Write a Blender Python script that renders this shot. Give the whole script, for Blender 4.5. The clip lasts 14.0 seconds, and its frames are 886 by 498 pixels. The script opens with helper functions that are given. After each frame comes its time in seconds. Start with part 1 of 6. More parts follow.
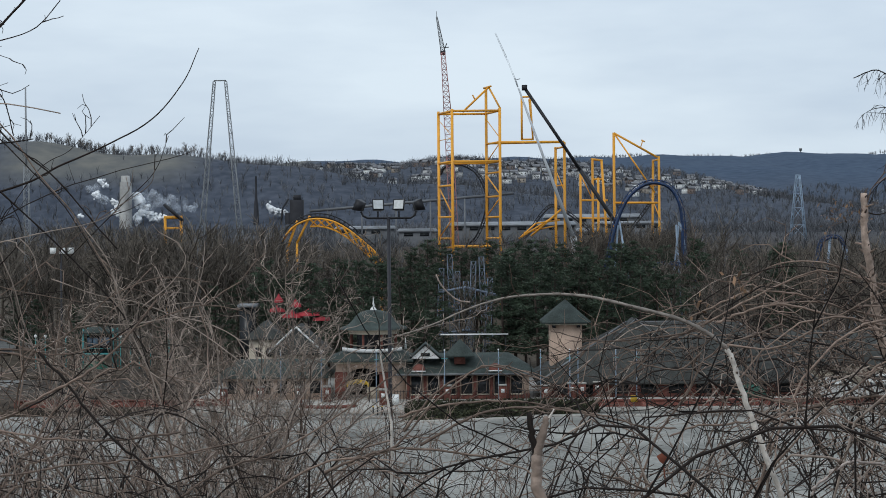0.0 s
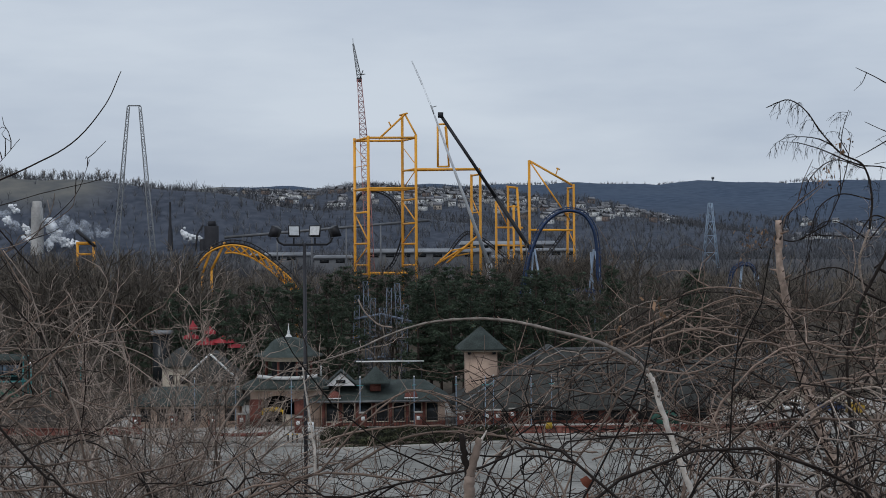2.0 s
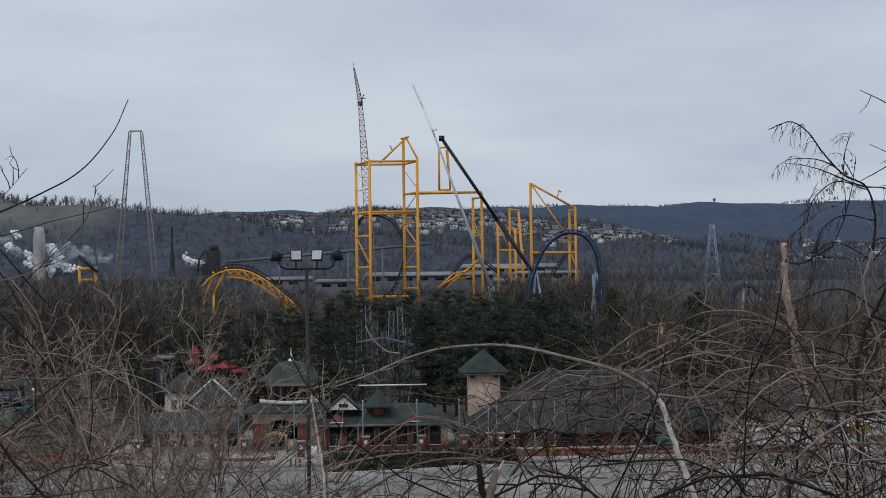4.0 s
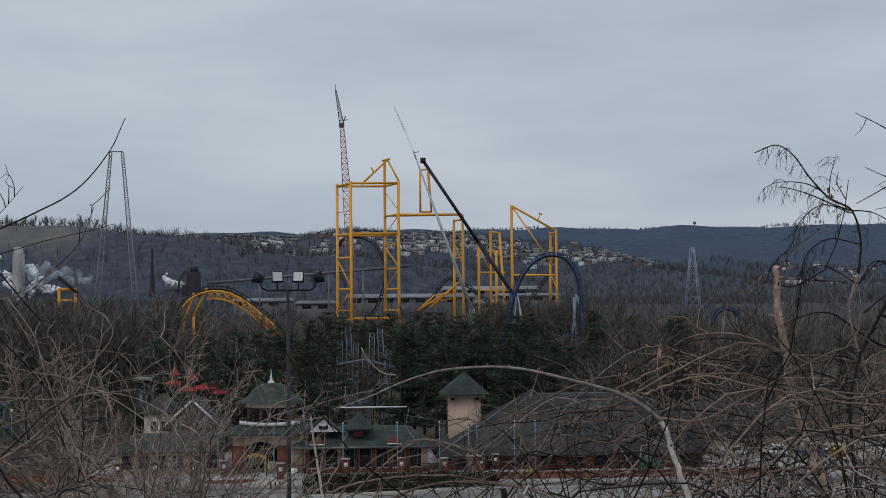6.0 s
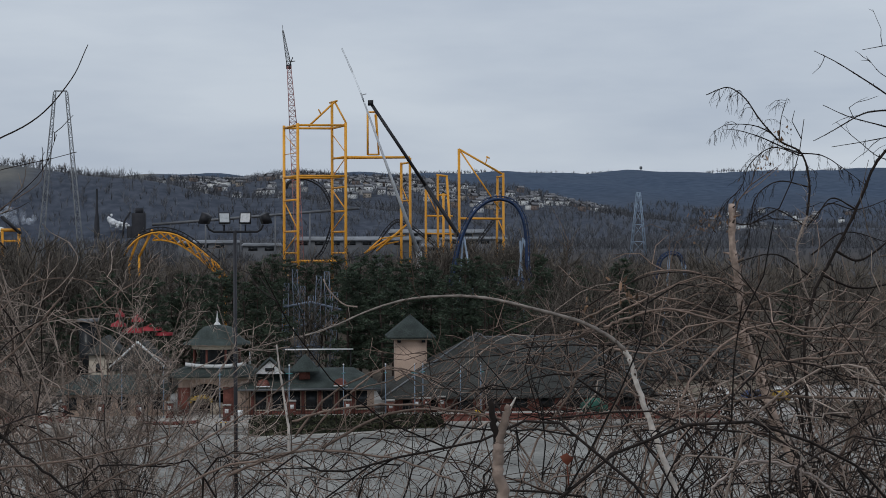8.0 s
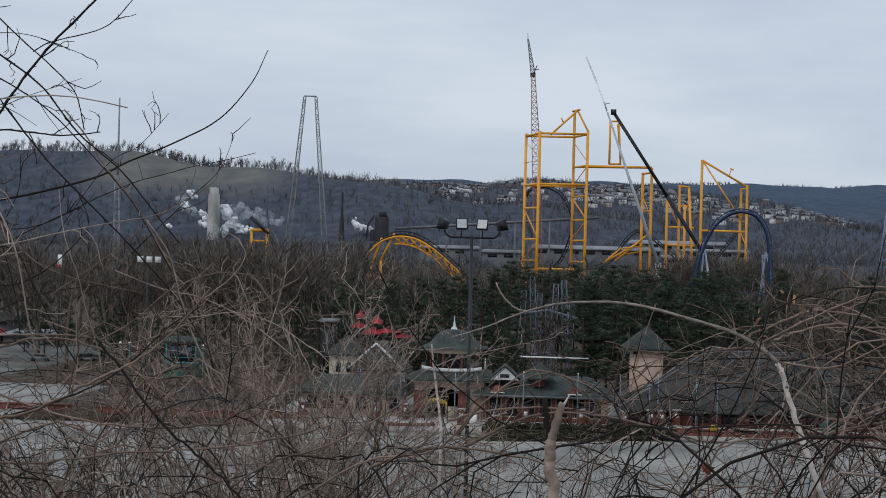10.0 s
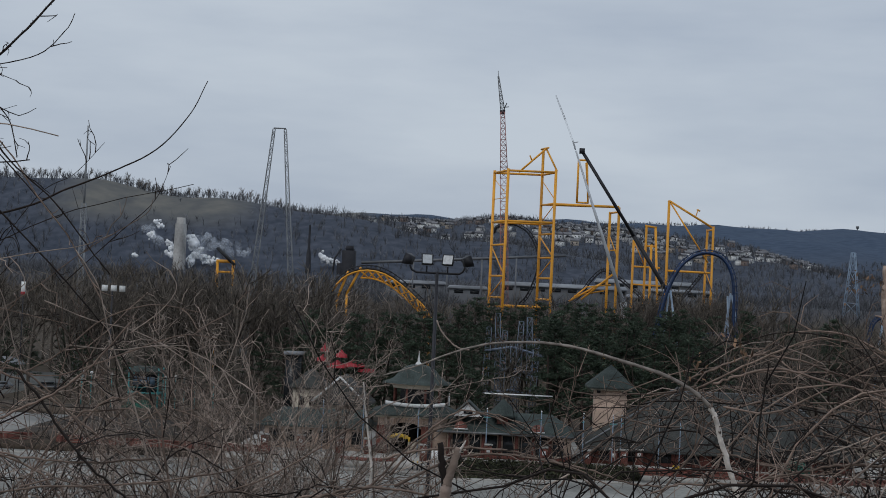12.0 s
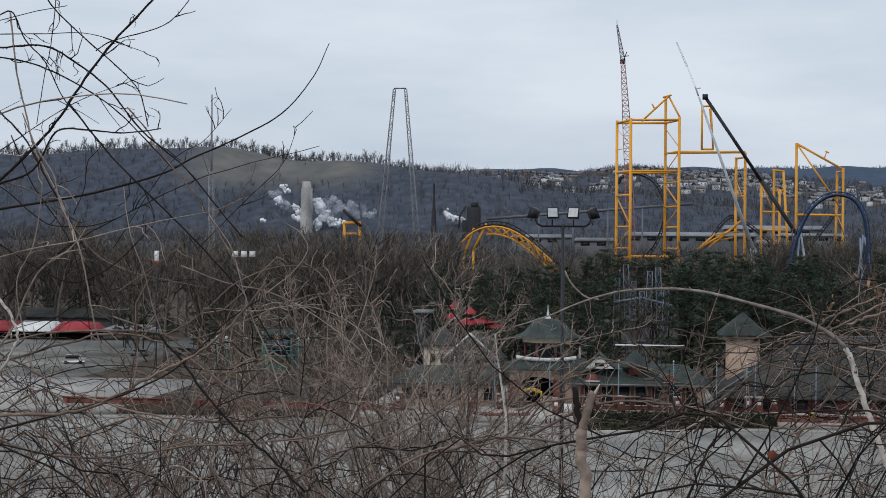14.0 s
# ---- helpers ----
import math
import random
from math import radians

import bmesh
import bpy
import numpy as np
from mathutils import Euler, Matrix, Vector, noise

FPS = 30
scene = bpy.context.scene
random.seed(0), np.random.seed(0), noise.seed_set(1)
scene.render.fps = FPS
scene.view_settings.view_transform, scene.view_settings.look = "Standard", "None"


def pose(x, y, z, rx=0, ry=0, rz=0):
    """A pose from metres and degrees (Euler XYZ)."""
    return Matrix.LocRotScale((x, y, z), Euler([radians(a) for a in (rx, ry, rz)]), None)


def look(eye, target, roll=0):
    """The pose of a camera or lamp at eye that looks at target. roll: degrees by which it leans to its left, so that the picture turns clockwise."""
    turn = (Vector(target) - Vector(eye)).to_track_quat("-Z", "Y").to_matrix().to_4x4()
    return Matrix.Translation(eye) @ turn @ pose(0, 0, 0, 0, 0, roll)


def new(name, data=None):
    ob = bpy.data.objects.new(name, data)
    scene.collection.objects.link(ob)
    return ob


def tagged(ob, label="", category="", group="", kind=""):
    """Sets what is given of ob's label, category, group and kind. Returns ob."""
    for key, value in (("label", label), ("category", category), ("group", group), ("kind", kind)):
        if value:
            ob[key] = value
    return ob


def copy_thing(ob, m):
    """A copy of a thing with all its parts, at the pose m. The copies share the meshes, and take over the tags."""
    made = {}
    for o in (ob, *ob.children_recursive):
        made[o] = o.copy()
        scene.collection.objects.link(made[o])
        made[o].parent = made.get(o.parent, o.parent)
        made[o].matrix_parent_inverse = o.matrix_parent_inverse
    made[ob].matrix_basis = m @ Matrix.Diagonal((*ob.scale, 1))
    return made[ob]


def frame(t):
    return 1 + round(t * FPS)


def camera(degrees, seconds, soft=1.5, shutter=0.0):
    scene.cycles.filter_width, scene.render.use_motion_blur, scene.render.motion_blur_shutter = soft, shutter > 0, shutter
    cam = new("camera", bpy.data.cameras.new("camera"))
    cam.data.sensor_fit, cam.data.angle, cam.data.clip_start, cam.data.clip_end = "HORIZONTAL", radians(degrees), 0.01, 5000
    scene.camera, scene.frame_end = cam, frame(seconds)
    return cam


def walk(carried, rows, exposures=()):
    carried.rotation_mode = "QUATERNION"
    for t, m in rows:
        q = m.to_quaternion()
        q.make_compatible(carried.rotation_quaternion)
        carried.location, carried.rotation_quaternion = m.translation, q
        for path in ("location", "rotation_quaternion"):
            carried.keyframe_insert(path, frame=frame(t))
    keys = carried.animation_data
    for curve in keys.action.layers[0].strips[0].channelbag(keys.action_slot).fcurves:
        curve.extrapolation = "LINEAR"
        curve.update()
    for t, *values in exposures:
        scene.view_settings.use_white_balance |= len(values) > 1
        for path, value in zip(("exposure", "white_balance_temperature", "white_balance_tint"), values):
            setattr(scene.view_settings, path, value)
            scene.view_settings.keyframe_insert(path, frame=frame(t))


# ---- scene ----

# seconds, eye, then degrees: turn to the left, tilt up, lean
PATH = [
    (0.0, 0.452, 3.611, 24.264, 0.112, -0.421, -0.461),
    (0.5, 0.466, 3.614, 24.262, -1.360, -0.223, -0.893),
    (1.0, 0.452, 3.597, 24.260, -1.556, -0.356, -0.731),
    (1.5, 0.445, 3.613, 24.262, -3.027, 0.010, -0.492),
    (2.0, 0.436, 3.604, 24.260, -3.015, 0.553, -0.338),
    (2.5, 0.430, 3.596, 24.259, -3.187, 0.338, -0.345),
    (3.0, 0.429, 3.590, 24.263, -2.948, 0.995, -0.609),
    (5.3, 0.417, 3.629, 24.267, -3.007, 1.502, -0.785),
    (5.5, 0.417, 3.629, 24.267, -3.171, 1.421, -0.500),
    (6.0, 0.386, 3.633, 24.265, -3.677, 2.224, -0.496),
    (6.5, 0.354, 3.638, 24.262, -4.576, 2.246, -0.142),
    (7.0, 0.346, 3.625, 24.250, -5.164, 1.469, -0.034),
    (7.5, 0.344, 3.635, 24.238, -6.126, 0.139, 0.485),
    (8.0, 0.348, 3.632, 24.239, -5.635, 0.107, -0.153),
    (8.2, 0.348, 3.632, 24.239, -6.007, -0.086, -0.283),
    (10.3, 0.518, 3.575, 24.232, 4.186, 0.534, 2.065),
    (10.5, 0.518, 3.575, 24.232, 4.348, 1.145, 2.349),
    (11.0, 0.550, 3.628, 24.235, 3.141, 1.357, 2.178),
    (11.5, 0.563, 3.616, 24.240, 3.408, 1.567, 2.634),
    (12.0, 0.569, 3.614, 24.239, 2.044, 1.665, 2.699),
    (12.5, 0.569, 3.609, 24.237, 1.237, 1.455, 2.230),
    (13.0, 0.565, 3.626, 24.235, 3.266, 0.312, 1.880),
    (13.5, 0.572, 3.607, 24.235, 6.048, 0.119, 1.305),
    (14.0, 0.568, 3.593, 24.233, 6.649, -0.112, 0.475),
]


def aim(row):
    t, x, y, z, turn, tilt, lean = row
    a, b = radians(turn), radians(tilt)
    eye = Vector((x, y, z))
    return t, look(eye, eye + Vector((-math.sin(a) * math.cos(b), math.cos(a) * math.cos(b), math.sin(b))) * 100, lean)


cam = camera(32.0, 14.0, soft=0.9)
walk(cam, [aim(r) for r in PATH], [(0, 0.28, 6300, 6), (0.5, 0.06, 6280, 6), (1.5, 0.06, 6350, 10), (2, -0.06, 6350, 10), (3, -0.08, 6350, 10), (5.5, -0.19, 6410, 10), (6.5, -0.33, 6410, 10), (7.5, -0.28, 6410, 10), (8.2, -0.12, 6380, 10), (10.5, 0.05, 6350, 10), (11.5, -0.18, 6330, 9), (12.5, -0.26, 6350, 10), (13.2, -0.06, 6430, 10), (14, 0.18, 6480, 10)])

# ---------------------------------------------------------------- light
world = bpy.data.worlds.new("overcast")
scene.world = world
world.use_nodes = True
wn, wl = world.node_tree.nodes, world.node_tree.links
wn.clear()
w_out = wn.new("ShaderNodeOutputWorld")
w_bg = wn.new("ShaderNodeBackground")
w_sky = wn.new("ShaderNodeTexSky")
w_sky.sky_type = "NISHITA"
w_sky.sun_disc = False
w_sky.sun_elevation, w_sky.sun_rotation = radians(38), radians(200)
w_sky.air_density, w_sky.dust_density = 1.0, 2.0
w_co = wn.new("ShaderNodeTexCoord")
w_map = wn.new("ShaderNodeMapping")
w_map.inputs["Scale"].default_value = (2.0, 2.0, 9.0)
w_n = wn.new("ShaderNodeTexNoise")
w_n.inputs["Scale"].default_value = 1.6
w_n.inputs["Detail"].default_value = 5
w_n.inputs["Roughness"].default_value = 0.55
w_ramp = wn.new("ShaderNodeValToRGB")
w_ramp.color_ramp.elements[0].position, w_ramp.color_ramp.elements[1].position = 0.3, 0.66
w_ramp.color_ramp.elements[0].color = (5.15, 5.85, 6.95, 1)
w_ramp.color_ramp.elements[1].color = (7.0, 7.65, 8.45, 1)
w_mix = wn.new("ShaderNodeMixRGB")
w_mix.inputs[0].default_value = 0.93
wl.new(w_co.outputs["Generated"], w_map.inputs["Vector"])
wl.new(w_map.outputs["Vector"], w_n.inputs["Vector"])
wl.new(w_n.outputs["Fac"], w_ramp.inputs["Fac"])
wl.new(w_sky.outputs["Color"], w_mix.inputs[1])
wl.new(w_ramp.outputs["Color"], w_mix.inputs[2])
wl.new(w_mix.outputs["Color"], w_bg.inputs["Color"])
w_bg.inputs["Strength"].default_value = 0.09
wl.new(w_bg.outputs["Background"], w_out.inputs["Surface"])

sun = new("sun", bpy.data.lights.new("sun", "SUN"))
sun.data.energy, sun.data.angle, sun.data.color = 0.7, radians(25), (1.0, 0.97, 0.93)
sun.matrix_world = look((0, 0, 100), (60, 80, 0))


# ---------------------------------------------------------------- materials
def mat(name, col, rough=0.8, metal=0.0, scale=1.0, vary=0.25, fine=8.0, fine_vary=0.15, bump=0.0, tint=None, per="object", alpha=None, pieces=0.7):
    """A procedural surface: a base colour that varies at two scales, with fine relief; per: what its pieces vary by."""
    m = bpy.data.materials.new(name)
    m.use_nodes = True
    n, l = m.node_tree.nodes, m.node_tree.links
    b = n["Principled BSDF"]
    b.inputs["Roughness"].default_value, b.inputs["Metallic"].default_value = rough, metal
    b.inputs["Specular IOR Level"].default_value = 0.3
    co = n.new("ShaderNodeTexCoord")
    last = None
    big = n.new("ShaderNodeTexNoise")
    big.inputs["Scale"].default_value, big.inputs["Detail"].default_value = scale, 6
    small = n.new("ShaderNodeTexNoise")
    small.inputs["Scale"].default_value, small.inputs["Detail"].default_value = fine, 4
    for t in (big, small):
        l.new(co.outputs["Object"], t.inputs["Vector"])
    tint = tint or tuple(c * (1 + vary) for c in col)
    ramp = n.new("ShaderNodeValToRGB")
    ramp.color_ramp.elements[0].position, ramp.color_ramp.elements[1].position = 0.35, 0.68
    ramp.color_ramp.elements[0].color = (*[c * (1 - vary) for c in col], 1)
    ramp.color_ramp.elements[1].color = (*tint, 1)
    l.new(big.outputs["Fac"], ramp.inputs["Fac"])
    val = n.new("ShaderNodeMapRange")
    val.inputs["From Min"].default_value, val.inputs["From Max"].default_value = 0.3, 0.7
    val.inputs["To Min"].default_value, val.inputs["To Max"].default_value = 1 - fine_vary, 1 + fine_vary
    l.new(small.outputs["Fac"], val.inputs["Value"])
    hsv = n.new("ShaderNodeHueSaturation")
    l.new(ramp.outputs["Color"], hsv.inputs["Color"])
    rnd = n.new("ShaderNodeNewGeometry") if per == "island" else n.new("ShaderNodeObjectInfo")
    mul = n.new("ShaderNodeMapRange")
    wide = pieces if per == "island" else 0.15
    mul.inputs["To Min"].default_value, mul.inputs["To Max"].default_value = 1 - wide, 1 + wide
    l.new(rnd.outputs["Random Per Island" if per == "island" else "Random"], mul.inputs["Value"])
    tot = n.new("ShaderNodeMath")
    tot.operation = "MULTIPLY"
    l.new(val.outputs["Result"], tot.inputs[0])
    l.new(mul.outputs["Result"], tot.inputs[1])
    l.new(tot.outputs["Value"], hsv.inputs["Value"])
    l.new(hsv.outputs["Color"], b.inputs["Base Color"])
    if bump:
        bn = n.new("ShaderNodeBump")
        bn.inputs["Strength"].default_value, bn.inputs["Distance"].default_value = bump, 0.4 / fine
        l.new(small.outputs["Fac"], bn.inputs["Height"])
        l.new(bn.outputs["Normal"], b.inputs["Normal"])
    if alpha is not None:
        am = n.new("ShaderNodeMapRange")
        am.inputs["From Min"].default_value, am.inputs["From Max"].default_value = 0.35, 0.62
        am.inputs["To Min"].default_value, am.inputs["To Max"].default_value = 0.0, alpha
        l.new(small.outputs["Fac"], am.inputs["Value"])
        l.new(am.outputs["Result"], b.inputs["Alpha"])
    return m


YELLOW = mat("yellow_steel_paint", (0.78, 0.36, 0.04), 0.45, 0.0, 0.15, 0.12, 2.0, 0.06)
BLACK = mat("black_steel_paint", (0.022, 0.022, 0.026), 0.5, 0.0, 0.3, 0.3)
BLUE = mat("blue_steel_paint", (0.018, 0.038, 0.095), 0.45, 0.0, 0.3, 0.25)
PALEBLUE = mat("pale_blue_steel", (0.26, 0.33, 0.42), 0.5, 0.0, 0.3, 0.25)
GREYSTEEL = mat("galvanised_steel", (0.16, 0.165, 0.17), 0.5, 0.5, 0.5, 0.2)
PALEGREY = mat("weathered_grey_steel", (0.25, 0.26, 0.27), 0.6, 0.0, 0.5, 0.2)
REDSTEEL = mat("red_crane_paint", (0.42, 0.20, 0.19), 0.5, 0.0, 0.5, 0.2)
WHITE = mat("white_paint", (0.72, 0.72, 0.70), 0.5, 0.0, 0.6, 0.1)
CRANEWHITE = mat("pale_grey_crane_paint", (0.50, 0.52, 0.54), 0.4, 0.0, 0.3, 0.1)
TEAL = mat("teal_paint", (0.08, 0.30, 0.30), 0.5, 0.0, 0.6, 0.2)
GREENROOF = mat("green_shingle_roof", (0.046, 0.058, 0.053), 0.85, 0.0, 0.5, 0.3, 6.0, 0.3, 0.4)
GREYROOF = mat("weathered_shingle_roof", (0.052, 0.053, 0.049), 0.9, 0.0, 0.4, 0.3, 5.0, 0.3, 0.4)
BRICK = mat("red_brick", (0.165, 0.062, 0.048), 0.9, 0.0, 0.8, 0.3, 9.0, 0.3, 0.3)
STUCCO = mat("peach_stucco", (0.56, 0.41, 0.32), 0.9, 0.0, 0.5, 0.12, 7.0, 0.08, 0.2)
CREAM = mat("cream_siding", (0.52, 0.45, 0.36), 0.8, 0.0, 0.5, 0.15)
DARK = mat("dark_glass_and_shade", (0.018, 0.02, 0.022), 0.25, 0.0, 0.8, 0.3)
REDROOF = mat("red_canopy", (0.38, 0.04, 0.05), 0.6, 0.0, 0.4, 0.2)
SIGNYELLOW = mat("yellow_sign_paint", (0.58, 0.37, 0.04), 0.5)
SIGNGREEN = mat("green_tarpaulin", (0.02, 0.085, 0.06), 0.7)
CONCRETE = mat("concrete", (0.36, 0.34, 0.31), 0.9, 0.0, 0.12, 0.2, 2.0, 0.12, 0.2)
BEDSOIL = mat("leaf_litter", (0.055, 0.045, 0.035), 0.95, 0.0, 0.4, 0.5, 1.5, 0.3, 0.3, tint=(0.10, 0.075, 0.055))
ASPHALT = mat("worn_asphalt", (0.215, 0.21, 0.19), 0.9, 0.0, 0.06, 0.32, 1.5, 0.2, 0.2, tint=(0.34, 0.33, 0.30))
PAINTLINE = mat("worn_road_paint", (0.45, 0.45, 0.43), 0.8)
HEDGE = mat("clipped_hedge", (0.040, 0.042, 0.022), 0.9, 0.0, 0.8, 0.4, 5.0, 0.4, per="island")
PINE = mat("pine_needles", (0.050, 0.070, 0.045), 0.8, 0.0, 0.3, 0.35, 0.8, 0.3, per="island", pieces=0.3)
PINEBARK = mat("pine_bark", (0.055, 0.042, 0.035), 0.95, 0.0, 1.0, 0.3, 8.0, 0.3, 0.4)
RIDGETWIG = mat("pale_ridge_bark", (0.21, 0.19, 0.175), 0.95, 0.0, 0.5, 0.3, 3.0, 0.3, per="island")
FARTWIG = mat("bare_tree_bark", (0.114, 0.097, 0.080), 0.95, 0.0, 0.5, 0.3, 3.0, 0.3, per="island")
# Blue-grey tone of the ridge woods: aerial haze carried in the bark colour.
HAZEWOOD = mat("hazed_bare_woods", (0.105, 0.108, 0.118), 0.95, 0.0, 0.01, 0.3, 0.1, 0.25, per="island")
TWIG = mat("shrub_bark", (0.305, 0.245, 0.204), 0.9, 0.0, 3.0, 0.35, 40.0, 0.3, 0.4, per="island")
CANE = mat("bramble_bark", (0.185, 0.134, 0.106), 0.85, 0.0, 4.0, 0.4, 60.0, 0.3, 0.5, per="island")
DARKBARK = mat("dark_branch_bark", (0.021, 0.015, 0.0125), 0.9, 0.0, 4.0, 0.3, 60.0, 0.3, 0.5, per="island")
PALEBARK = mat("bleached_dead_wood", (0.74, 0.67, 0.60), 0.85, 0.0, 6.0, 0.3, 50.0, 0.3, 0.6)
SNAGBARK = mat("peeling_snag_bark", (0.42, 0.32, 0.26), 0.9, 0.0, 5.0, 0.4, 40.0, 0.35, 0.7)
DEADLEAF = mat("dead_leaf", (0.21, 0.13, 0.08), 0.8, 0.0, 8.0, 0.4, per="island")
GREYWOOD = mat("greyed_dead_wood", (0.40, 0.335, 0.30), 0.9, 0.0, 8.0, 0.3, 70.0, 0.35, 0.6)
REDLEAF = mat("rust_red_leaf", (0.17, 0.05, 0.028), 0.8, 0.0, 20.0, 0.3)
STACK = mat("stack_concrete", (0.446, 0.432, 0.410), 0.9, 0.0, 0.05, 0.25, 0.5, 0.15)
MILL = mat("mill_cladding", (0.15, 0.155, 0.165), 0.8, 0.0, 0.02, 0.3, 0.2, 0.2)
MILLROOF = mat("dull_sheet_roof", (0.215, 0.225, 0.24), 0.7, 0.0, 0.03, 0.3, 0.3, 0.2)
MILLDARK = mat("sooty_steelwork", (0.035, 0.035, 0.04), 0.8, 0.0, 0.1, 0.3)
STEAM = mat("steam", (0.86, 0.87, 0.88), 1.0, 0.0, 0.05, 0.05, 0.16, 0.02)
SMOKE = mat("thin_drifting_steam", (0.66, 0.70, 0.76), 1.0, 0.0, 0.05, 0.05, 0.14, 0.02, alpha=0.22)
HOUSEWALL = mat("house_siding", (0.55, 0.54, 0.53), 0.8, 0.0, 0.1, 0.3)
HOUSEROOF = mat("house_roof", (0.19, 0.19, 0.20), 0.9, 0.0, 0.1, 0.3)


# ---------------------------------------------------------------- mesh helpers
class Build:
    """Collects rings and boxes as quads, for one mesh."""

    def __init__(self):
        self.v, self.f, self.n = [], [], 0

    def add(self, verts, quads):
        self.v.append(np.asarray(verts, float))
        self.f.append(np.asarray(quads, int) + self.n)
        self.n += len(verts)

    def tube(self, pts, r, sides=4, cap=True):
        p = np.asarray(pts, float)
        r = np.broadcast_to(np.asarray(r, float), (len(p),))
        t = np.gradient(p, axis=0)
        t /= np.linalg.norm(t, axis=1)[:, None] + 1e-9
        mean = t.mean(0)
        ref = np.eye(3)[np.argmin(np.abs(mean))]
        a = np.cross(t, ref)
        a /= np.linalg.norm(a, axis=1)[:, None] + 1e-9
        b = np.cross(t, a)
        w = np.arange(sides) * 2 * np.pi / sides
        ring = a[:, None] * np.cos(w)[None, :, None] + b[:, None] * np.sin(w)[None, :, None]
        v = (p[:, None] + ring * r[:, None, None]).reshape(-1, 3)
        k = len(p)
        i = np.arange(k - 1)[:, None] * sides
        j = np.arange(sides)[None]
        q = np.stack([i + j, i + (j + 1) % sides, i + sides + (j + 1) % sides, i + sides + j], -1).reshape(-1, 4)
        if cap:
            v = np.vstack([v, p[0], p[-1]])
            c0, c1 = k * sides, k * sides + 1
            s = (k - 1) * sides
            ends = []
            for jj in range(0, sides, 2):
                ends.append([c0, (jj + 2) % sides, (jj + 1) % sides, jj])
                ends.append([c1, s + jj, s + (jj + 1) % sides, s + (jj + 2) % sides])
            if sides % 2 == 0:
                q = np.vstack([q, ends])
        self.add(v, q)
        return self

    def box(self, x0, x1, y0, y1, z0, z1):
        v = [(x, y, z) for z in (z0, z1) for y in (y0, y1) for x in (x0, x1)]
        q = [(0, 2, 3, 1), (4, 5, 7, 6), (0, 1, 5, 4), (2, 6, 7, 3), (0, 4, 6, 2), (1, 3, 7, 5)]
        self.add(v, q)
        return self

    def beam(self, a, b, w=0.5):
        return self.tube([a, b], w / 2 * 1.25, 4)

    def hip(self, x0, x1, y0, y1, z0, z1, rx0, rx1, ry0, ry1, lip=0.25):
        """A hipped roof: an eave rectangle with a lip, and a ridge rectangle (which may be a line or a point)."""
        v = [(x0, y0, z0 - lip), (x1, y0, z0 - lip), (x1, y1, z0 - lip), (x0, y1, z0 - lip),
             (x0, y0, z0), (x1, y0, z0), (x1, y1, z0), (x0, y1, z0),
             (rx0, ry0, z1), (rx1, ry0, z1), (rx1, ry1, z1), (rx0, ry1, z1)]
        q = [(3, 2, 1, 0)] + [(i + k, i + (k + 1) % 4 + (0 if k < 3 else 0), i + 4 + (k + 1) % 4, i + 4 + k) for i in (0, 4) for k in range(4)]
        q.append((8, 9, 10, 11))
        self.add(v, q)
        return self

    def lathe(self, cx, cy, prof, sides=16, turn=0.0):
        """Turned round a vertical axis; prof: (radius, height) from the bottom."""
        w = np.arange(sides) * 2 * np.pi / sides + turn
        v = [(cx + r * math.cos(a), cy + r * math.sin(a), z) for r, z in prof for a in w]
        q = [(i * sides + j, i * sides + (j + 1) % sides, (i + 1) * sides + (j + 1) % sides, (i + 1) * sides + j)
             for i in range(len(prof) - 1) for j in range(sides)]
        self.add(v, q)
        return self

    def mesh(self, name, material, smooth=False):
        me = bpy.data.meshes.new(name)
        v, f = np.vstack(self.v), np.vstack(self.f)
        me.vertices.add(len(v))
        me.vertices.foreach_set("co", v.ravel())
        me.loops.add(f.size)
        me.loops.foreach_set("vertex_index", f.ravel().astype(np.int32))
        me.polygons.add(len(f))
        me.polygons.foreach_set("loop_start", np.arange(0, f.size, 4, dtype=np.int32))
        if smooth:
            me.polygons.foreach_set("use_smooth", np.ones(len(f), bool))
        me.update(calc_edges=True)
        me.validate()
        me.materials.append(material)
        return me


def part(name, b, material, parent=None, label="", smooth=False):
    ob = new(name, b.mesh(name, material, smooth))
    if parent is not None:
        ob.parent = parent
    return tagged(ob, label) if label else ob


def thing(name, label, category, group="", kind="", at=(0, 0, 0)):
    ob = new(name)
    ob.location = at
    return tagged(ob, label, category, group, kind)


def smoothed(pts, n=8):
    """A Catmull-Rom curve through a few points."""
    p = np.asarray(pts, float)
    p = np.vstack([2 * p[0] - p[1], p, 2 * p[-1] - p[-2]])
    out = []
    for i in range(1, len(p) - 2):
        for s in np.arange(n) / n:
            a, b, c, d = p[i - 1 : i + 3]
            out.append(0.5 * (2 * b + (c - a) * s + (2 * a - 5 * b + 4 * c - d) * s * s + (3 * b - a - 3 * c + d) * s**3))
    out.append(p[-2])
    return np.array(out)


rng = np.random.default_rng(7)


def smoothstep(a, b, x):
    t = np.clip((x - a) / (b - a), 0, 1)
    return t * t * (3 - 2 * t)


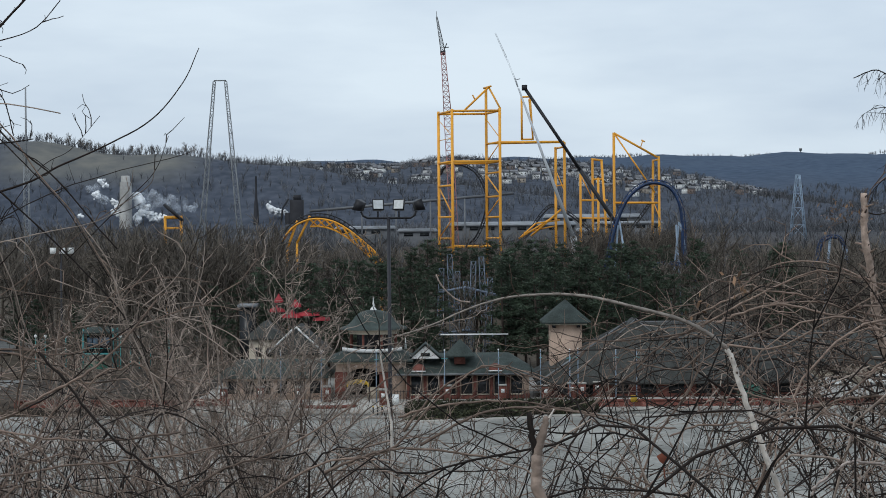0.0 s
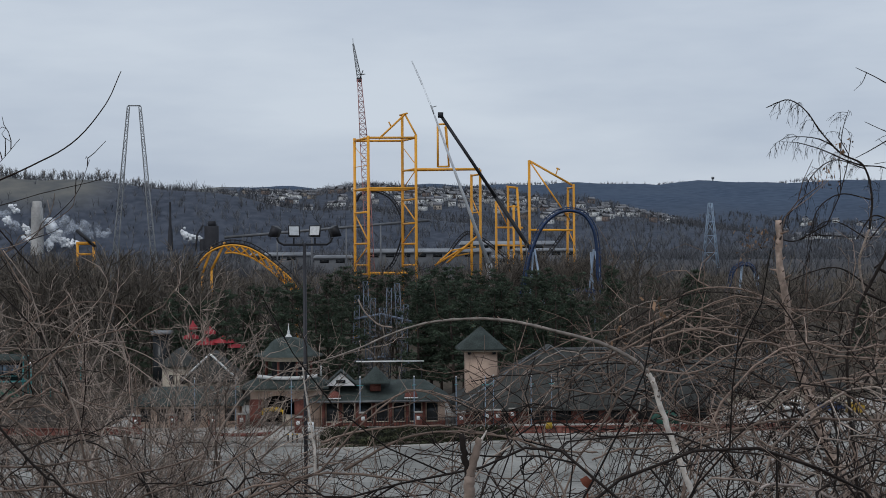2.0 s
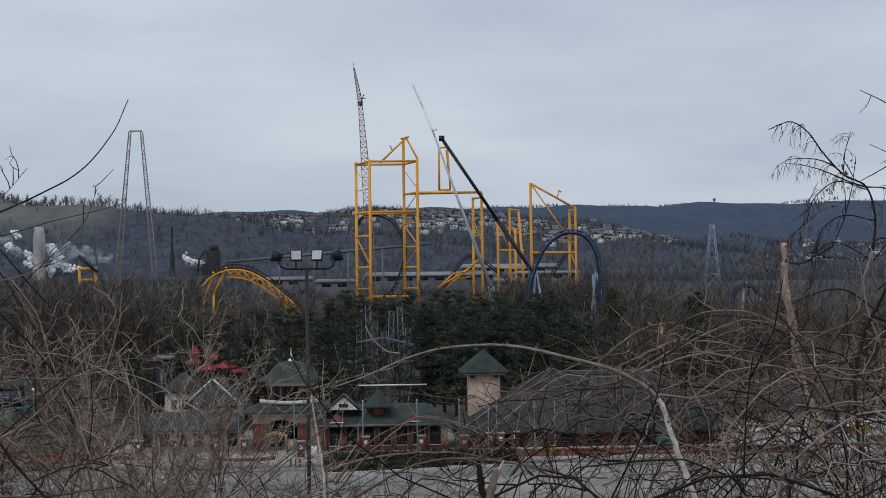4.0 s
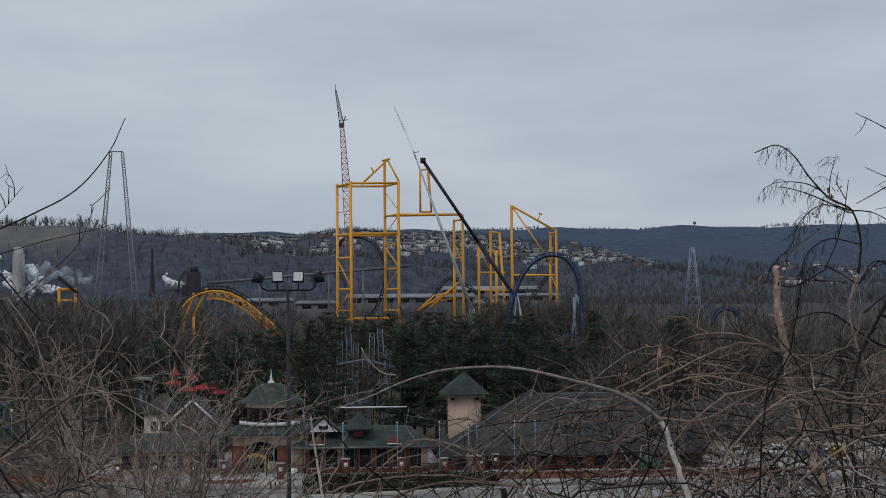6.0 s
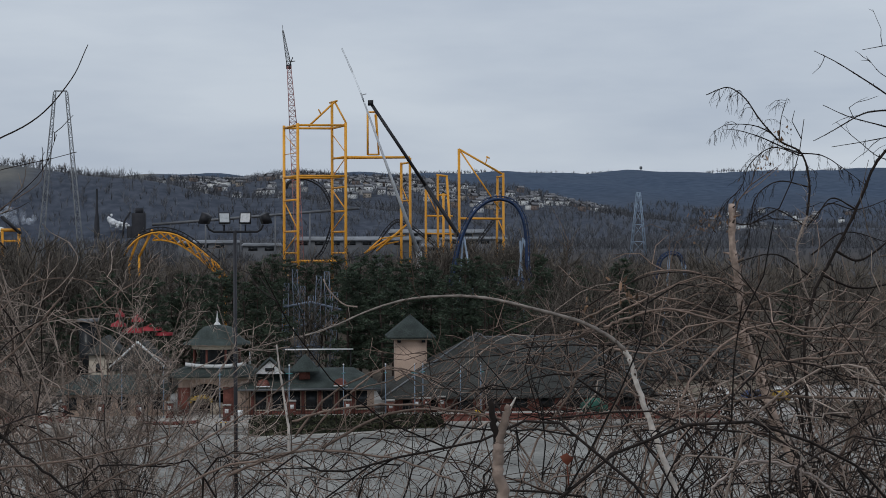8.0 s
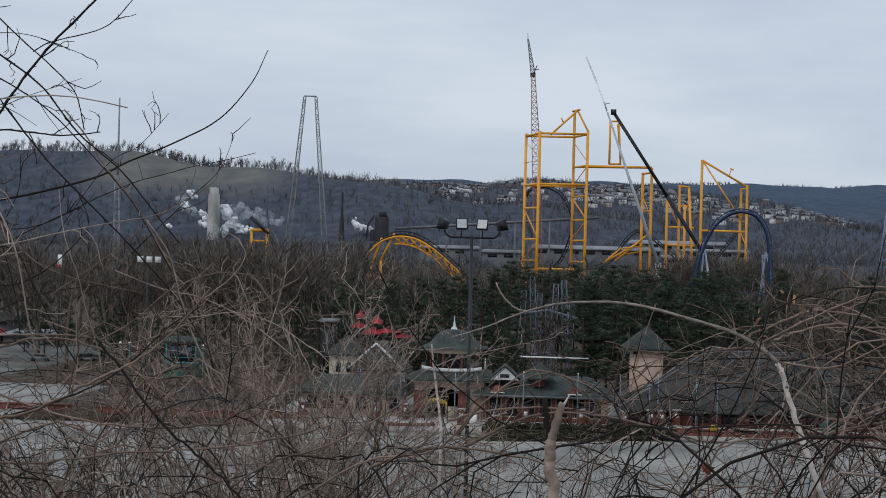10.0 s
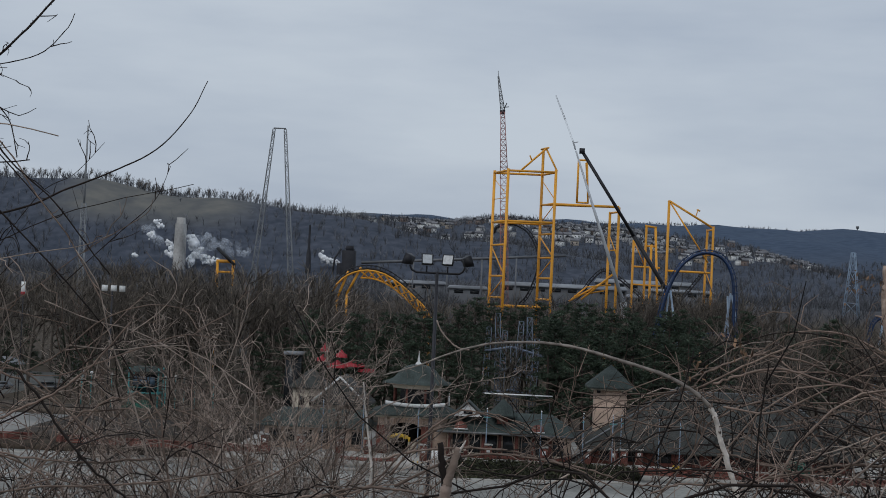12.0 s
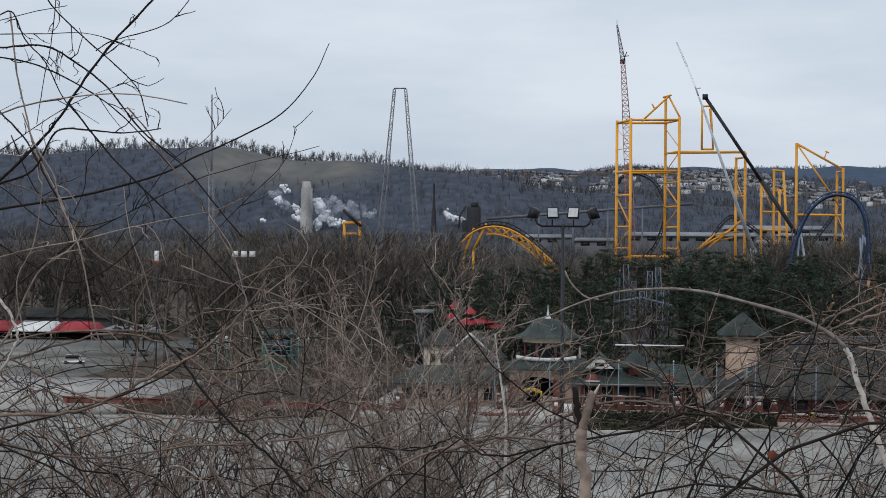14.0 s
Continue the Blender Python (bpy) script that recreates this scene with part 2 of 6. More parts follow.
# ---------------------------------------------------------------- ground
def ground_height(x, y):
    """Hill under the camera, the lot, the park, the valley and the ridges beyond."""
    near = np.interp(y, [-80, 2, 6, 12, 30, 50, 72, 112, 124], [26, 22.6, 21.9, 20.6, 17.6, 13.2, 8.5, 0.4, -0.15])
    far = np.interp(y, [200, 216, 230, 300, 520, 640, 800, 1000], [-0.15, 0.1, 0.8, 1.0, 1.0, 4.0, 16.0, 26.0])
    h = np.where(y < 124, near, far)
    ridge_l = np.interp(x, [-1500, -900, -625, -536, -455, -391, -345, -300, -232, -177, -110, 60, 260],
                        [118, 112, 119, 115, 121, 121, 114, 106, 98, 92, 86, 66, 34])
    h = np.where(y > 1000, np.maximum(h, 26 + (ridge_l - 26) * smoothstep(1270, 1500, y + 0.10 * (x + 400))), h)
    ridge_c = np.interp(x, [-500, -172, -56, 45, 163, 320, 480], [112, 116, 116, 119, 117, 90, 50])
    h = np.where(y > 1000, np.maximum(h, 26 + (ridge_c - 26) * smoothstep(1150, 2000, y)), h)
    ridge_r = np.interp(x, [-1200, 119, 260, 425, 496, 615, 734, 902, 1095, 1700, 2600], [165, 177, 183, 182, 187, 184, 188, 188, 195, 209, 194])
    h = np.where(y > 1000, np.maximum(h, 26 + (ridge_r - 26) * smoothstep(1500, 3200, y - 0.12 * (x - 500))), h)
    wob = 3.0 * np.sin(x * 0.021 + y * 0.004) + 2.0 * np.sin(x * 0.047 + 1.3) + 2.2 * np.sin(y * 0.019 + x * 0.008)
    return h + wob * smoothstep(1100, 1500, y)


def ground_sheet():
    ys = np.concatenate([np.linspace(-80, 124, 60), np.geomspace(128, 4900, 150)])
    us = np.linspace(-1, 1, 181)
    yy = np.repeat(ys, len(us))
    xx = np.tile(us, len(ys)) * (0.75 * np.maximum(yy, 0) + 130)
    zz = ground_height(xx, yy)
    bumpy = np.array([noise.noise((x * 0.13, y * 0.13, 0)) for x, y in zip(xx, yy)])
    zz = zz + bumpy * np.where(yy < 110, 0.35, 0)
    b = Build()
    k = len(us)
    i = np.arange(len(ys) - 1)[:, None] * k + np.arange(k - 1)[None]
    b.add(np.stack([xx, yy, zz], 1), np.stack([i, i + 1, i + k + 1, i + k], -1).reshape(-1, 4))
    return b


GROUND = bpy.data.materials.new("winter_ground")
GROUND.use_nodes = True
gn, gl = GROUND.node_tree.nodes, GROUND.node_tree.links
g_b = gn["Principled BSDF"]
g_b.inputs["Roughness"].default_value = 0.95
g_b.inputs["Specular IOR Level"].default_value = 0.1
g_co = gn.new("ShaderNodeTexCoord")
g_sep = gn.new("ShaderNodeSeparateXYZ")
gl.new(g_co.outputs["Object"], g_sep.inputs[0])


def g_noise(scale, a, b, lo=0.35, hi=0.65):
    t = gn.new("ShaderNodeTexNoise")
    t.inputs["Scale"].default_value, t.inputs["Detail"].default_value = scale, 7
    r = gn.new("ShaderNodeValToRGB")
    r.color_ramp.elements[0].position, r.color_ramp.elements[1].position = lo, hi
    r.color_ramp.elements[0].color, r.color_ramp.elements[1].color = (*a, 1), (*b, 1)
    gl.new(g_co.outputs["Object"], t.inputs["Vector"])
    gl.new(t.outputs["Fac"], r.inputs["Fac"])
    return r.outputs["Color"]


def g_range(sock, a, b):
    r = gn.new("ShaderNodeMapRange")
    r.inputs["From Min"].default_value, r.inputs["From Max"].default_value = a, b
    gl.new(sock, r.inputs["Value"])
    return r.outputs["Result"]


def g_mix(fac, a, b):
    r = gn.new("ShaderNodeMixRGB")
    gl.new(fac, r.inputs[0]), gl.new(a, r.inputs[1]), gl.new(b, r.inputs[2])
    return r.outputs["Color"]


def g_mul(a, b):
    r = gn.new("ShaderNodeMath")
    r.operation = "MULTIPLY"
    gl.new(a, r.inputs[0]), gl.new(b, r.inputs[1])
    return r.outputs["Value"]


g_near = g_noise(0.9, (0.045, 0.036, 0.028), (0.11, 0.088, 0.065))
# Beyond the park the woodland ground leans blue: distance haze mixed into base colour.
g_hazed_wood = g_noise(0.11, (0.045, 0.054, 0.073), (0.090, 0.101, 0.127), 0.3, 0.7)
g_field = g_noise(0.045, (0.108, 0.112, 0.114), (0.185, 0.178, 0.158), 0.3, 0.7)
g_col = g_mix(g_range(g_sep.outputs["Y"], 780, 1150), g_near, g_hazed_wood)
# The farthest ridge is bluer still, its haze painted into the colour.
g_hazed_ridge = g_noise(0.06, (0.046, 0.069, 0.110), (0.075, 0.104, 0.153), 0.3, 0.7)
g_col = g_mix(g_range(g_sep.outputs["Y"], 1900, 2500), g_col, g_hazed_ridge)
# Open pasture near the top of the western ridge.
g_patch = g_mul(g_mul(g_range(g_sep.outputs["X"], -215, -262), g_range(g_sep.outputs["Z"], 70, 92)),
                g_mul(g_range(g_sep.outputs["Y"], 1200, 1260), g_range(g_sep.outputs["X"], -430, -385)))
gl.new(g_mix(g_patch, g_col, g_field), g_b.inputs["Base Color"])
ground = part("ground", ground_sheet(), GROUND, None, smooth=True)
tagged(ground, "brown winter hillside, valley and haze-tinted wooded ridges", "ground", kind="structure")

lot = Build()
xs, ys = np.linspace(-160, 130, 30), np.linspace(118, 210.6, 12)
lot.add([(x, y, 0.05 + 0.03 * math.sin(x * 0.09)) for y in ys for x in xs],
        [(j * 30 + i, j * 30 + i + 1, j * 30 + i + 31, j * 30 + i + 30) for j in range(11) for i in range(29)])
lot = part("parking_lot", lot, ASPHALT)
tagged(lot, "empty worn grey asphalt parking lot", "parking lot", kind="structure")
b = Build()
b.box(-120, -70, 214, 262, 0.0, 0.98)
b.box(-36, 75, 214, 262, 0.0, 0.98)
tagged(part("pavement", b, CONCRETE), "pale concrete entrance plaza", "pavement", kind="structure")
b = Build().box(-69.99, -36.01, 214, 262, 0.0, 0.97)
tagged(part("planting_bed", b, BEDSOIL), "dark leaf-littered planting bed behind the wall", "flower bed", kind="structure")
b = Build()
b.box(-120, 75, 211.0, 211.4, -0.2, 0.35)
tagged(part("kerb", b, CONCRETE), "concrete kerb along the lot", "kerb", kind="structure")
b = Build()
b.box(-120, 75, 211.4, 214, -0.2, 0.3)
tagged(part("verge", b, ASPHALT), "paved strip behind the kerb", "pavement", kind="structure")
for k in range(14):
    b = Build()
    x = -62 + k * 9.0
    b.box(x, x + 0.14, 160, 166, 0.05, 0.1)
    b.box(x, x + 0.14, 180, 186, 0.05, 0.1)
    tagged(part("bay_line", b, PAINTLINE), "worn white parking bay line on asphalt", "road marking", "bay lines of the lot", "structure")


# ---------------------------------------------------------------- coaster under construction
def frame_thing(name, label, category, beams, material=YELLOW):
    """Steelwork: beams are (part name, a, b, width)."""
    t = thing(name, label, category)
    for nm, a, c, w in beams:
        bb = Build()
        bb.tube([a, c], w * 0.44, 8)
        part(nm, bb, material, t, smooth=False)
    return t


def col(x, y, z):
    return ("column", (x, y, 1.0), (x, y, z), 1.0)


L1, L2, C, D = (-1.6, 486), (2.6, 474), (13.3, 486), (17.1, 474)
beams = [col(*L1, 63.6), col(*L2, 63.4), col(*C, 70.6), col(*D, 63.6)]
for z in (62.8, 47.4):
    for a, c in ((L1, L2), (C, D), (L1, C), (L2, D)):
        beams.append(("beam", (*a, z), (*c, z), 0.8))
for z in (40.2, 30.6, 24.0, 17.0):
    beams.append(("beam", (*L1, z), (*L2, z), 0.7))
for z in (53.3, 44.1, 36.8, 30.5, 24.0):
    beams.append(("beam", (*C, z), (*D, z), 0.7))
beams += [("brace", (*L1, 40.0), (*L2, 31.0), 0.5), ("brace", (*L2, 30.0), (*L1, 24.2), 0.4), ("brace", (*C, 43.6), (*D, 37.2), 0.5),
          ("brace", (*D, 36.4), (*C, 30.8), 0.4), ("brace", (*C, 61.0), (*D, 54.5), 0.3), ("brace", (*D, 53.0), (*C, 47.6), 0.35),
          ("brace", (*L1, 61.0), (*L2, 55.0), 0.2), ("beam", (*L1, 54.5), (*L2, 54.5), 0.25),
          ("strut", (14.0, 480, 70.5), (5.9, 480, 62.9), 0.7), ("strut", (14.0, 480, 70.5), (17.3, 474, 63.4), 0.7),
          ("beam", (12.6, 484, 70.6), (14.6, 478, 70.6), 0.7), ("platform", (9.0, 480, 68.2), (9.8, 480, 66.6), 0.5),
          ("beam", (*L2, 21.6), (16.9, 474, 21.6), 0.8), ("beam", (*L1, 21.2), (13.2, 486, 21.2), 0.6), ("beam", (*D, 53.1), (36.7, 474, 53.1), 0.9), ("beam", (*C, 53.5), (34.6, 482, 53.5), 0.7)]
frame_thing("coaster_tower", "tall yellow steel lift tower under construction", "roller coaster", beams)
beams = [("column", (34.5, 482, 1), (34.6, 482, 52.0), 0.95), ("column", (36.8, 474, 1), (36.7, 474, 53.0), 0.95),
         ("beam", (34.6, 482, 51.6), (36.7, 474, 51.6), 0.7), ("brace", (34.6, 482, 45), (36.7, 474, 38), 0.35),
         ("beam", (34.5, 482, 40), (36.7, 474, 40), 0.5),
         ("strut", (34.3, 478, 30.8), (22.9, 478, 23.8), 0.7), ("strut", (36.2, 476, 33), (26.6, 478, 24.5), 0.7),
         ("strut", (33.5, 478, 27.5), (24.5, 480, 25.6), 0.5), ("strut", (35.5, 478, 29.4), (28.0, 476, 28.4), 0.5),
         ("strut", (28.0, 478, 28.4), (22.9, 478, 23.8), 0.5)]
frame_thing("coaster_support", "yellow steel coaster support with splayed struts", "roller coaster", beams)
beams = [("post", (24.0, 478, 54.0), (24.0, 478, 67.2), 0.75), ("post", (27.4, 478, 54.0), (26.6, 478, 67.3), 0.65),
         ("beam", (24.0, 478, 67.2), (26.6, 478, 67.3), 0.65), ("beam", (24.0, 478, 54.2), (27.4, 478, 54.2), 0.65),
         ("brace", (26.2, 478, 66.5), (26.9, 478, 59.5), 0.4)]
frame_thing("lifted_frame", "yellow steel frame held up by a crane", "steel frame", beams)
beams = [("column", (52.5, 480, 1), (52.4, 480, 56.2), 0.95), ("column", (64.4, 484, 1), (65.0, 484, 48.0), 0.85), ("column", (65.8, 476, 1), (65.7, 476, 48.6), 0.85),
         ("beam", (52.4, 480, 56.1), (65.8, 480, 48.5), 0.75), ("brace", (52.9, 480, 55.4), (65.0, 480, 37.6), 0.55),
         ("beam", (52.5, 480, 34.6), (65.8, 480, 34.5), 0.75), ("beam", (65.0, 484, 47.6), (65.7, 476, 47.6), 0.6),
         ("beam", (64.6, 484, 40), (65.7, 476, 40), 0.5), ("brace", (64.5, 484, 36), (65.8, 476, 30), 0.4),
         ("platform", (60.6, 480, 51.4), (61.4, 480, 53.9), 0.35), ("platform", (60.9, 480, 53.8), (62.0, 480, 53.3), 0.5)]
frame_thing("coaster_support", "yellow steel coaster support with sloping top beam", "roller coaster", beams)
beams = [("column", (43.8, 500, 1), (43.8, 500, 44.4), 0.9), ("column", (47.7, 500, 1), (47.7, 500, 49.2), 0.9), ("column", (53.6, 500, 1), (50.6, 500, 48.6), 0.9),
         ("column", (48.9, 494, 1), (48.9, 494, 42.9), 0.9), ("beam", (47.2, 500, 49.1), (51.0, 500, 48.6), 0.8), ("beam", (47.7, 500, 42.6), (51.0, 500, 42.6), 0.7),
         ("beam", (43.8, 500, 35.9), (52.5, 500, 35.8), 0.7), ("beam", (43.8, 500, 30.2), (53, 500, 30), 0.6), ("brace", (47.7, 500, 36), (44, 500, 43.8), 0.35)]
frame_thing("coaster_support", "stepped yellow steel coaster support tower", "roller coaster", beams)


def track(name, label, pts, material, gauge=1.4, parent=None, side=(0, 1, 0), down=0.45, bank=0.45, spine=0.26):
    """Two rails, a spine below them and cross ties."""
    t = thing(name, label, "roller coaster") if parent is None else parent
    c = smoothed(pts, 7)
    tan = np.gradient(c, axis=0)
    tan /= np.linalg.norm(tan, axis=1)[:, None]
    s = np.cross(tan, np.cross(np.asarray(side, float), tan))
    s /= np.linalg.norm(s, axis=1)[:, None]
    up = np.cross(tan, s)
    s, up = s * math.cos(bank) + up * math.sin(bank), up * math.cos(bank) - s * math.sin(bank)
    for k in (-1, 1):
        bb = Build()
        bb.tube(c + s * k * gauge / 2, 0.14, 6)
        part("rail", bb, material, t)
    bb = Build()
    bb.tube(c - up * down, spine, 8)
    part("spine", bb, material, t)
    for p, q, u in list(zip(c, s, up))[::2]:
        bb = Build()
        bb.tube([p - q * gauge * 0.62 + u * 0.1, p - u * down, p + q * gauge * 0.62 + u * 0.1], 0.2, 4)
        part("tie", bb, material, t)
    return t


loop = [(-1.3, 500.0, 44.7), (0.0, 500.0, 46.9), (4.4, 500.0, 48.1), (9.8, 500.0, 45.7), (13.0, 500.0, 40.6), (13.9, 500.0, 35.9), (12.9, 500.0, 30.5), (10.7, 500.0, 25.0), (8.3, 500.0, 22.1)]
track("coaster_track", "black steel coaster track in a tall loop", loop, BLACK, side=(0.25, 1, 0))
tail = [(8.3, 502.0, 21.6), (16.9, 502.0, 21.7), (23.3, 502.0, 23.1), (27.0, 502.0, 25.4), (30.7, 502.0, 30.9), (33.8, 502.0, 34.0), (36.2, 502.0, 34.0), (40.8, 502.0, 31.4), (46.2, 502.0, 27.1), (49.0, 502.0, 24.3)]
track("coaster_track", "black steel coaster track over a low hill", tail, BLACK, side=(0, 1, 0.2))
dip = [(54.0, 506.0, 22.1), (58.6, 506.0, 24.3), (62.4, 506.0, 28.8), (65.2, 506.0, 32.5), (67.1, 506.0, 35.3)]
track("coaster_track", "short curved black steel coaster track", dip, BLACK, side=(0, 1, 0.2))
ring = [(43.5, 420.0, 15.1), (44.0, 420.0, 18.2), (45.1, 420.0, 24.3), (46.7, 420.0, 29.6), (49.5, 420.0, 35.0), (53.4, 420.0, 38.2), (57.3, 420.0, 38.9), (61.1, 420.0, 37.5), (63.7, 420.0, 33.3), (64.6, 420.0, 27.2), (64.8, 420.0, 19.5), (66.3, 420.0, 13.4)]
bl = track("coaster_loop", "dark blue steel coaster loop over the trees", ring, BLUE, gauge=2.0, side=(0.15, 1, 0), spine=0.45)
for a, c in zip([(63.3, 420.0, 28.0), (63.6, 420.0, 27.5), (62.5, 420.0, 27.2), (47.2, 420.0, 28.1), (46.8, 420.0, 27.3)], [(61.9, 424.0, 14.9), (67.2, 424.0, 11.7), (63.8, 424.0, 11.8), (50.1, 424.0, 16.5), (45.9, 424.0, 15.0)]):
    bb = Build()
    bb.tube([a, (c[0] + (c[0] - a[0]) * 0.6, c[1], 2)], 0.27, 10)
    part("support", bb, PALEBLUE, bl, "pale blue steel support", smooth=True)
low = [(54.2, 410.0, 16.0), (58.0, 410.0, 17.1), (61.7, 410.0, 16.7), (64.7, 410.0, 14.4), (67.0, 410.0, 12.1)]
track("coaster_track", "low dark blue coaster track among bare trees", low, BLUE, side=(0, 1, 0.2))
hill = [(-45.3, 400.0, 14.3), (-43.8, 400.0, 19.3), (-41.5, 400.0, 24.6), (-39.0, 400.0, 27.9), (-36.1, 400.0, 29.6), (-32.5, 400.0, 30.3), (-28.2, 400.0, 29.5), (-23.9, 400.0, 27.0), (-19.7, 400.0, 23.5), (-17.2, 400.0, 21.1), (-15.1, 400.0, 17.6)]
hump = track("coaster_hill", "black coaster track hump on a yellow steel truss", hill, BLACK, gauge=1.5, side=(0, 1, 0.15), down=0.5)
truss = smoothed(hill, 2)[4:]
for k in (-1, 1):
    bb = Build()
    bb.tube(truss + np.array([0, k * 0.9, -0.9]), 0.22, 6)
    part("top_chord", bb, YELLOW, hump)
under = truss.copy()
under[:, 2] -= 2.2 + 1.7 * np.linspace(0, 1, len(under))
bb = Build()
bb.tube(under[5:], 0.24, 6)
part("bottom_chord", bb, YELLOW, hump)
for i in range(5, len(truss) - 1):
    for k in (-1, 1):
        bb = Build()
        bb.tube([truss[i] + (0, k * 0.9, -0.9), under[i + 1]], 0.22, 4)
        bb.tube([truss[i + 1] + (0, k * 0.9, -0.9), under[i]], 0.15, 4)
        part("web", bb, YELLOW, hump)
for i, dx in ((3, -2.6), (5, -3.4)):
    bb = Build()
    bb.tube([truss[i], (truss[i][0] + dx, truss[i][1], truss[i][2] - 7)], 0.32, 8)
    bb.tube([(truss[i][0] + dx, truss[i][1], truss[i][2] - 7), (truss[i][0] + dx, truss[i][1], 1)], 0.32, 8)
    part("leg", bb, YELLOW, hump)
bb = Build()
bb.tube([under[-2], (under[-2][0], under[-2][1], 1)], 0.32, 8)
part("leg", bb, YELLOW, hump)
small = [(89.8, 380.0, 15.5), (90.9, 380.0, 19.7), (91.9, 380.0, 22.5), (94.0, 380.0, 23.8), (96.5, 380.0, 23.3), (97.9, 380.0, 20.3), (98.6, 380.0, 15.4), (98.8, 380.0, 12.6)]
sm = track("coaster_hill", "small dark blue coaster hump with pale legs", small, BLUE, side=(0.15, 1, 0))
for a, dx in zip([(94.0, 380.0, 23.6), (97.2, 380.0, 21.7), (97.9, 380.0, 20.7)], (-2.0, 3.0, 0.5)):
    bb = Build()
    bb.tube([a, (a[0] + dx, a[1], 1)], 0.3, 8)
    part("support", bb, PALEBLUE, sm)
g = thing("steel_gantry", "yellow steel gantry with a black tilted track end", "roller coaster")
for a, c, w in (((-75.2, 420, 1), (-75.2, 420, 30.3), 0.8), ((-70.9, 420, 1), (-70.9, 420, 30.3), 0.8), ((-75.5, 420, 30.3), (-70.6, 420, 30.3), 0.9), ((-75.2, 420, 27.4), (-70.9, 420, 27.4), 0.6)):
    bb = Build()
    bb.tube([a, c], w / 2, 8)
    part("beam", bb, YELLOW, g)
for k in (-0.7, 0.7):
    bb = Build()
    bb.tube([(-75.4, 420 + k, 33.8), (-70.4, 420 + k, 29.4)], 0.42, 6)
    part("rail", bb, BLACK, g)


# ---------------------------------------------------------------- cranes, masts and pylons
def lattice(t, pts, w0, w1, material, bays, leg=0.12, name="mast"):
    """A square lattice mast along a straight line, as one part."""
    a, c = np.asarray(pts[0], float), np.asarray(pts[1], float)
    d = c - a
    d /= np.linalg.norm(d)
    u = np.cross(d, (0, 1, 0))
    u /= np.linalg.norm(u)
    v = np.cross(d, u)
    bb = Build()
    at = lambda s, k: a + (c - a) * s + (u * (1, 1, -1, -1)[k % 4] + v * (1, -1, -1, 1)[k % 4]) * (w0 + (w1 - w0) * s) / 2
    for k in range(4):
        bb.tube([at(0, k), at(1, k)], leg, 4)
        for i in range(bays):
            s0, s1 = i / bays, (i + 1) / bays
            p, q = (k, k + 1) if i % 2 else (k + 1, k)
            bb.tube([at(s0, p), at(s1, q)], leg * 0.65, 4)
            bb.tube([at(s1, k), at(s1, k + 1)], leg * 0.5, 4)
    return part(name, bb, material, t)


t = thing("lattice_crane", "tall red and grey lattice boom crane", "crane")
lattice(t, ((4.2, 495, 2), (1.4, 495, 62)), 2.5, 2.4, REDSTEEL, 24, 0.11, "boom")
lattice(t, ((1.4, 495, 62), (0.0, 495, 83.0)), 2.4, 1.2, REDSTEEL, 12, 0.12, "boom_top")
lattice(t, ((0.0, 495, 83.4), (-1.9, 495, 94.4)), 1.3, 0.35, GREYSTEEL, 9, 0.11, "jib")
bb = Build()
bb.box(-0.9, 0.8, 494.4, 495.6, 82.3, 83.6)
bb.tube([(0.2, 495, 83.5), (1.2, 495, 86.0)], 0.15, 4)
bb.tube([(0.6, 495, 84.6), (1.9, 495, 84.8)], 0.13, 4)
part("sheave_head", bb, MILLDARK, t)
bb = Build()
bb.tube([(-1.9, 495, 94.4), (-2.0, 495, 96.2)], 0.08, 4)
part("whip_aerial", bb, GREYSTEEL, t)
t = thing("mobile_crane", "mobile crane with a long black telescopic boom", "crane")
bb = Build()
bb.tube([(56, 468, 21.6), (41, 468, 44.2)], 0.62, 8)
part("boom_base", bb, BLACK, t)
bb = Build()
bb.tube([(41, 468, 44.2), (24.6, 468, 68.8)], 0.5, 8)
part("boom_top", bb, BLACK, t)
bb = Build()
bb.box(23.6, 25.2, 467.4, 468.6, 68.3, 69.9)
part("boom_head", bb, BLACK, t)
bb = Build()
bb.box(54, 62, 465, 471, 1.2, 4.5)
bb.tube([(58, 468, 4), (56, 468, 21.6)], 0.6, 8)
part("carrier", bb, BLACK, t)
t = thing("mobile_crane", "mobile crane with a pale grey telescopic boom and faint jib", "crane")
bb = Build()
bb.tube([(22.3, 463, 68.6), (30.0, 463, 47.0), (38.2, 463, 24.4)], [0.26, 0.42, 0.6], 8)
part("boom", bb, CRANEWHITE, t)
lattice(t, ((38.2, 463, 24.4), (40.4, 463, 8)), 1.6, 1.8, CRANEWHITE, 8, 0.16, "boom_foot")
lattice(t, ((15.6, 463, 84.9), (18.8, 463, 77.6)), 0.3, 0.4, CRANEWHITE, 8, 0.03, "jib_tip")
lattice(t, ((18.8, 463, 77.6), (22.0, 463, 69.6)), 0.3, 0.4, CRANEWHITE, 8, 0.012, "jib")
bb = Build()
bb.tube([(21.2, 463, 71.6), (22.2, 463, 68.8)], 0.2, 4)
bb.tube([(21.6, 463, 71.0), (22.9, 463, 71.3)], 0.14, 4)
part("jib_joint", bb, CRANEWHITE, t)
bb = Build()
bb.box(37, 46, 460, 466, 1.2, 4.5)
bb.tube([(40.4, 463, 8), (41, 463, 4)], 0.7, 8)
part("carrier", bb, CRANEWHITE, t)

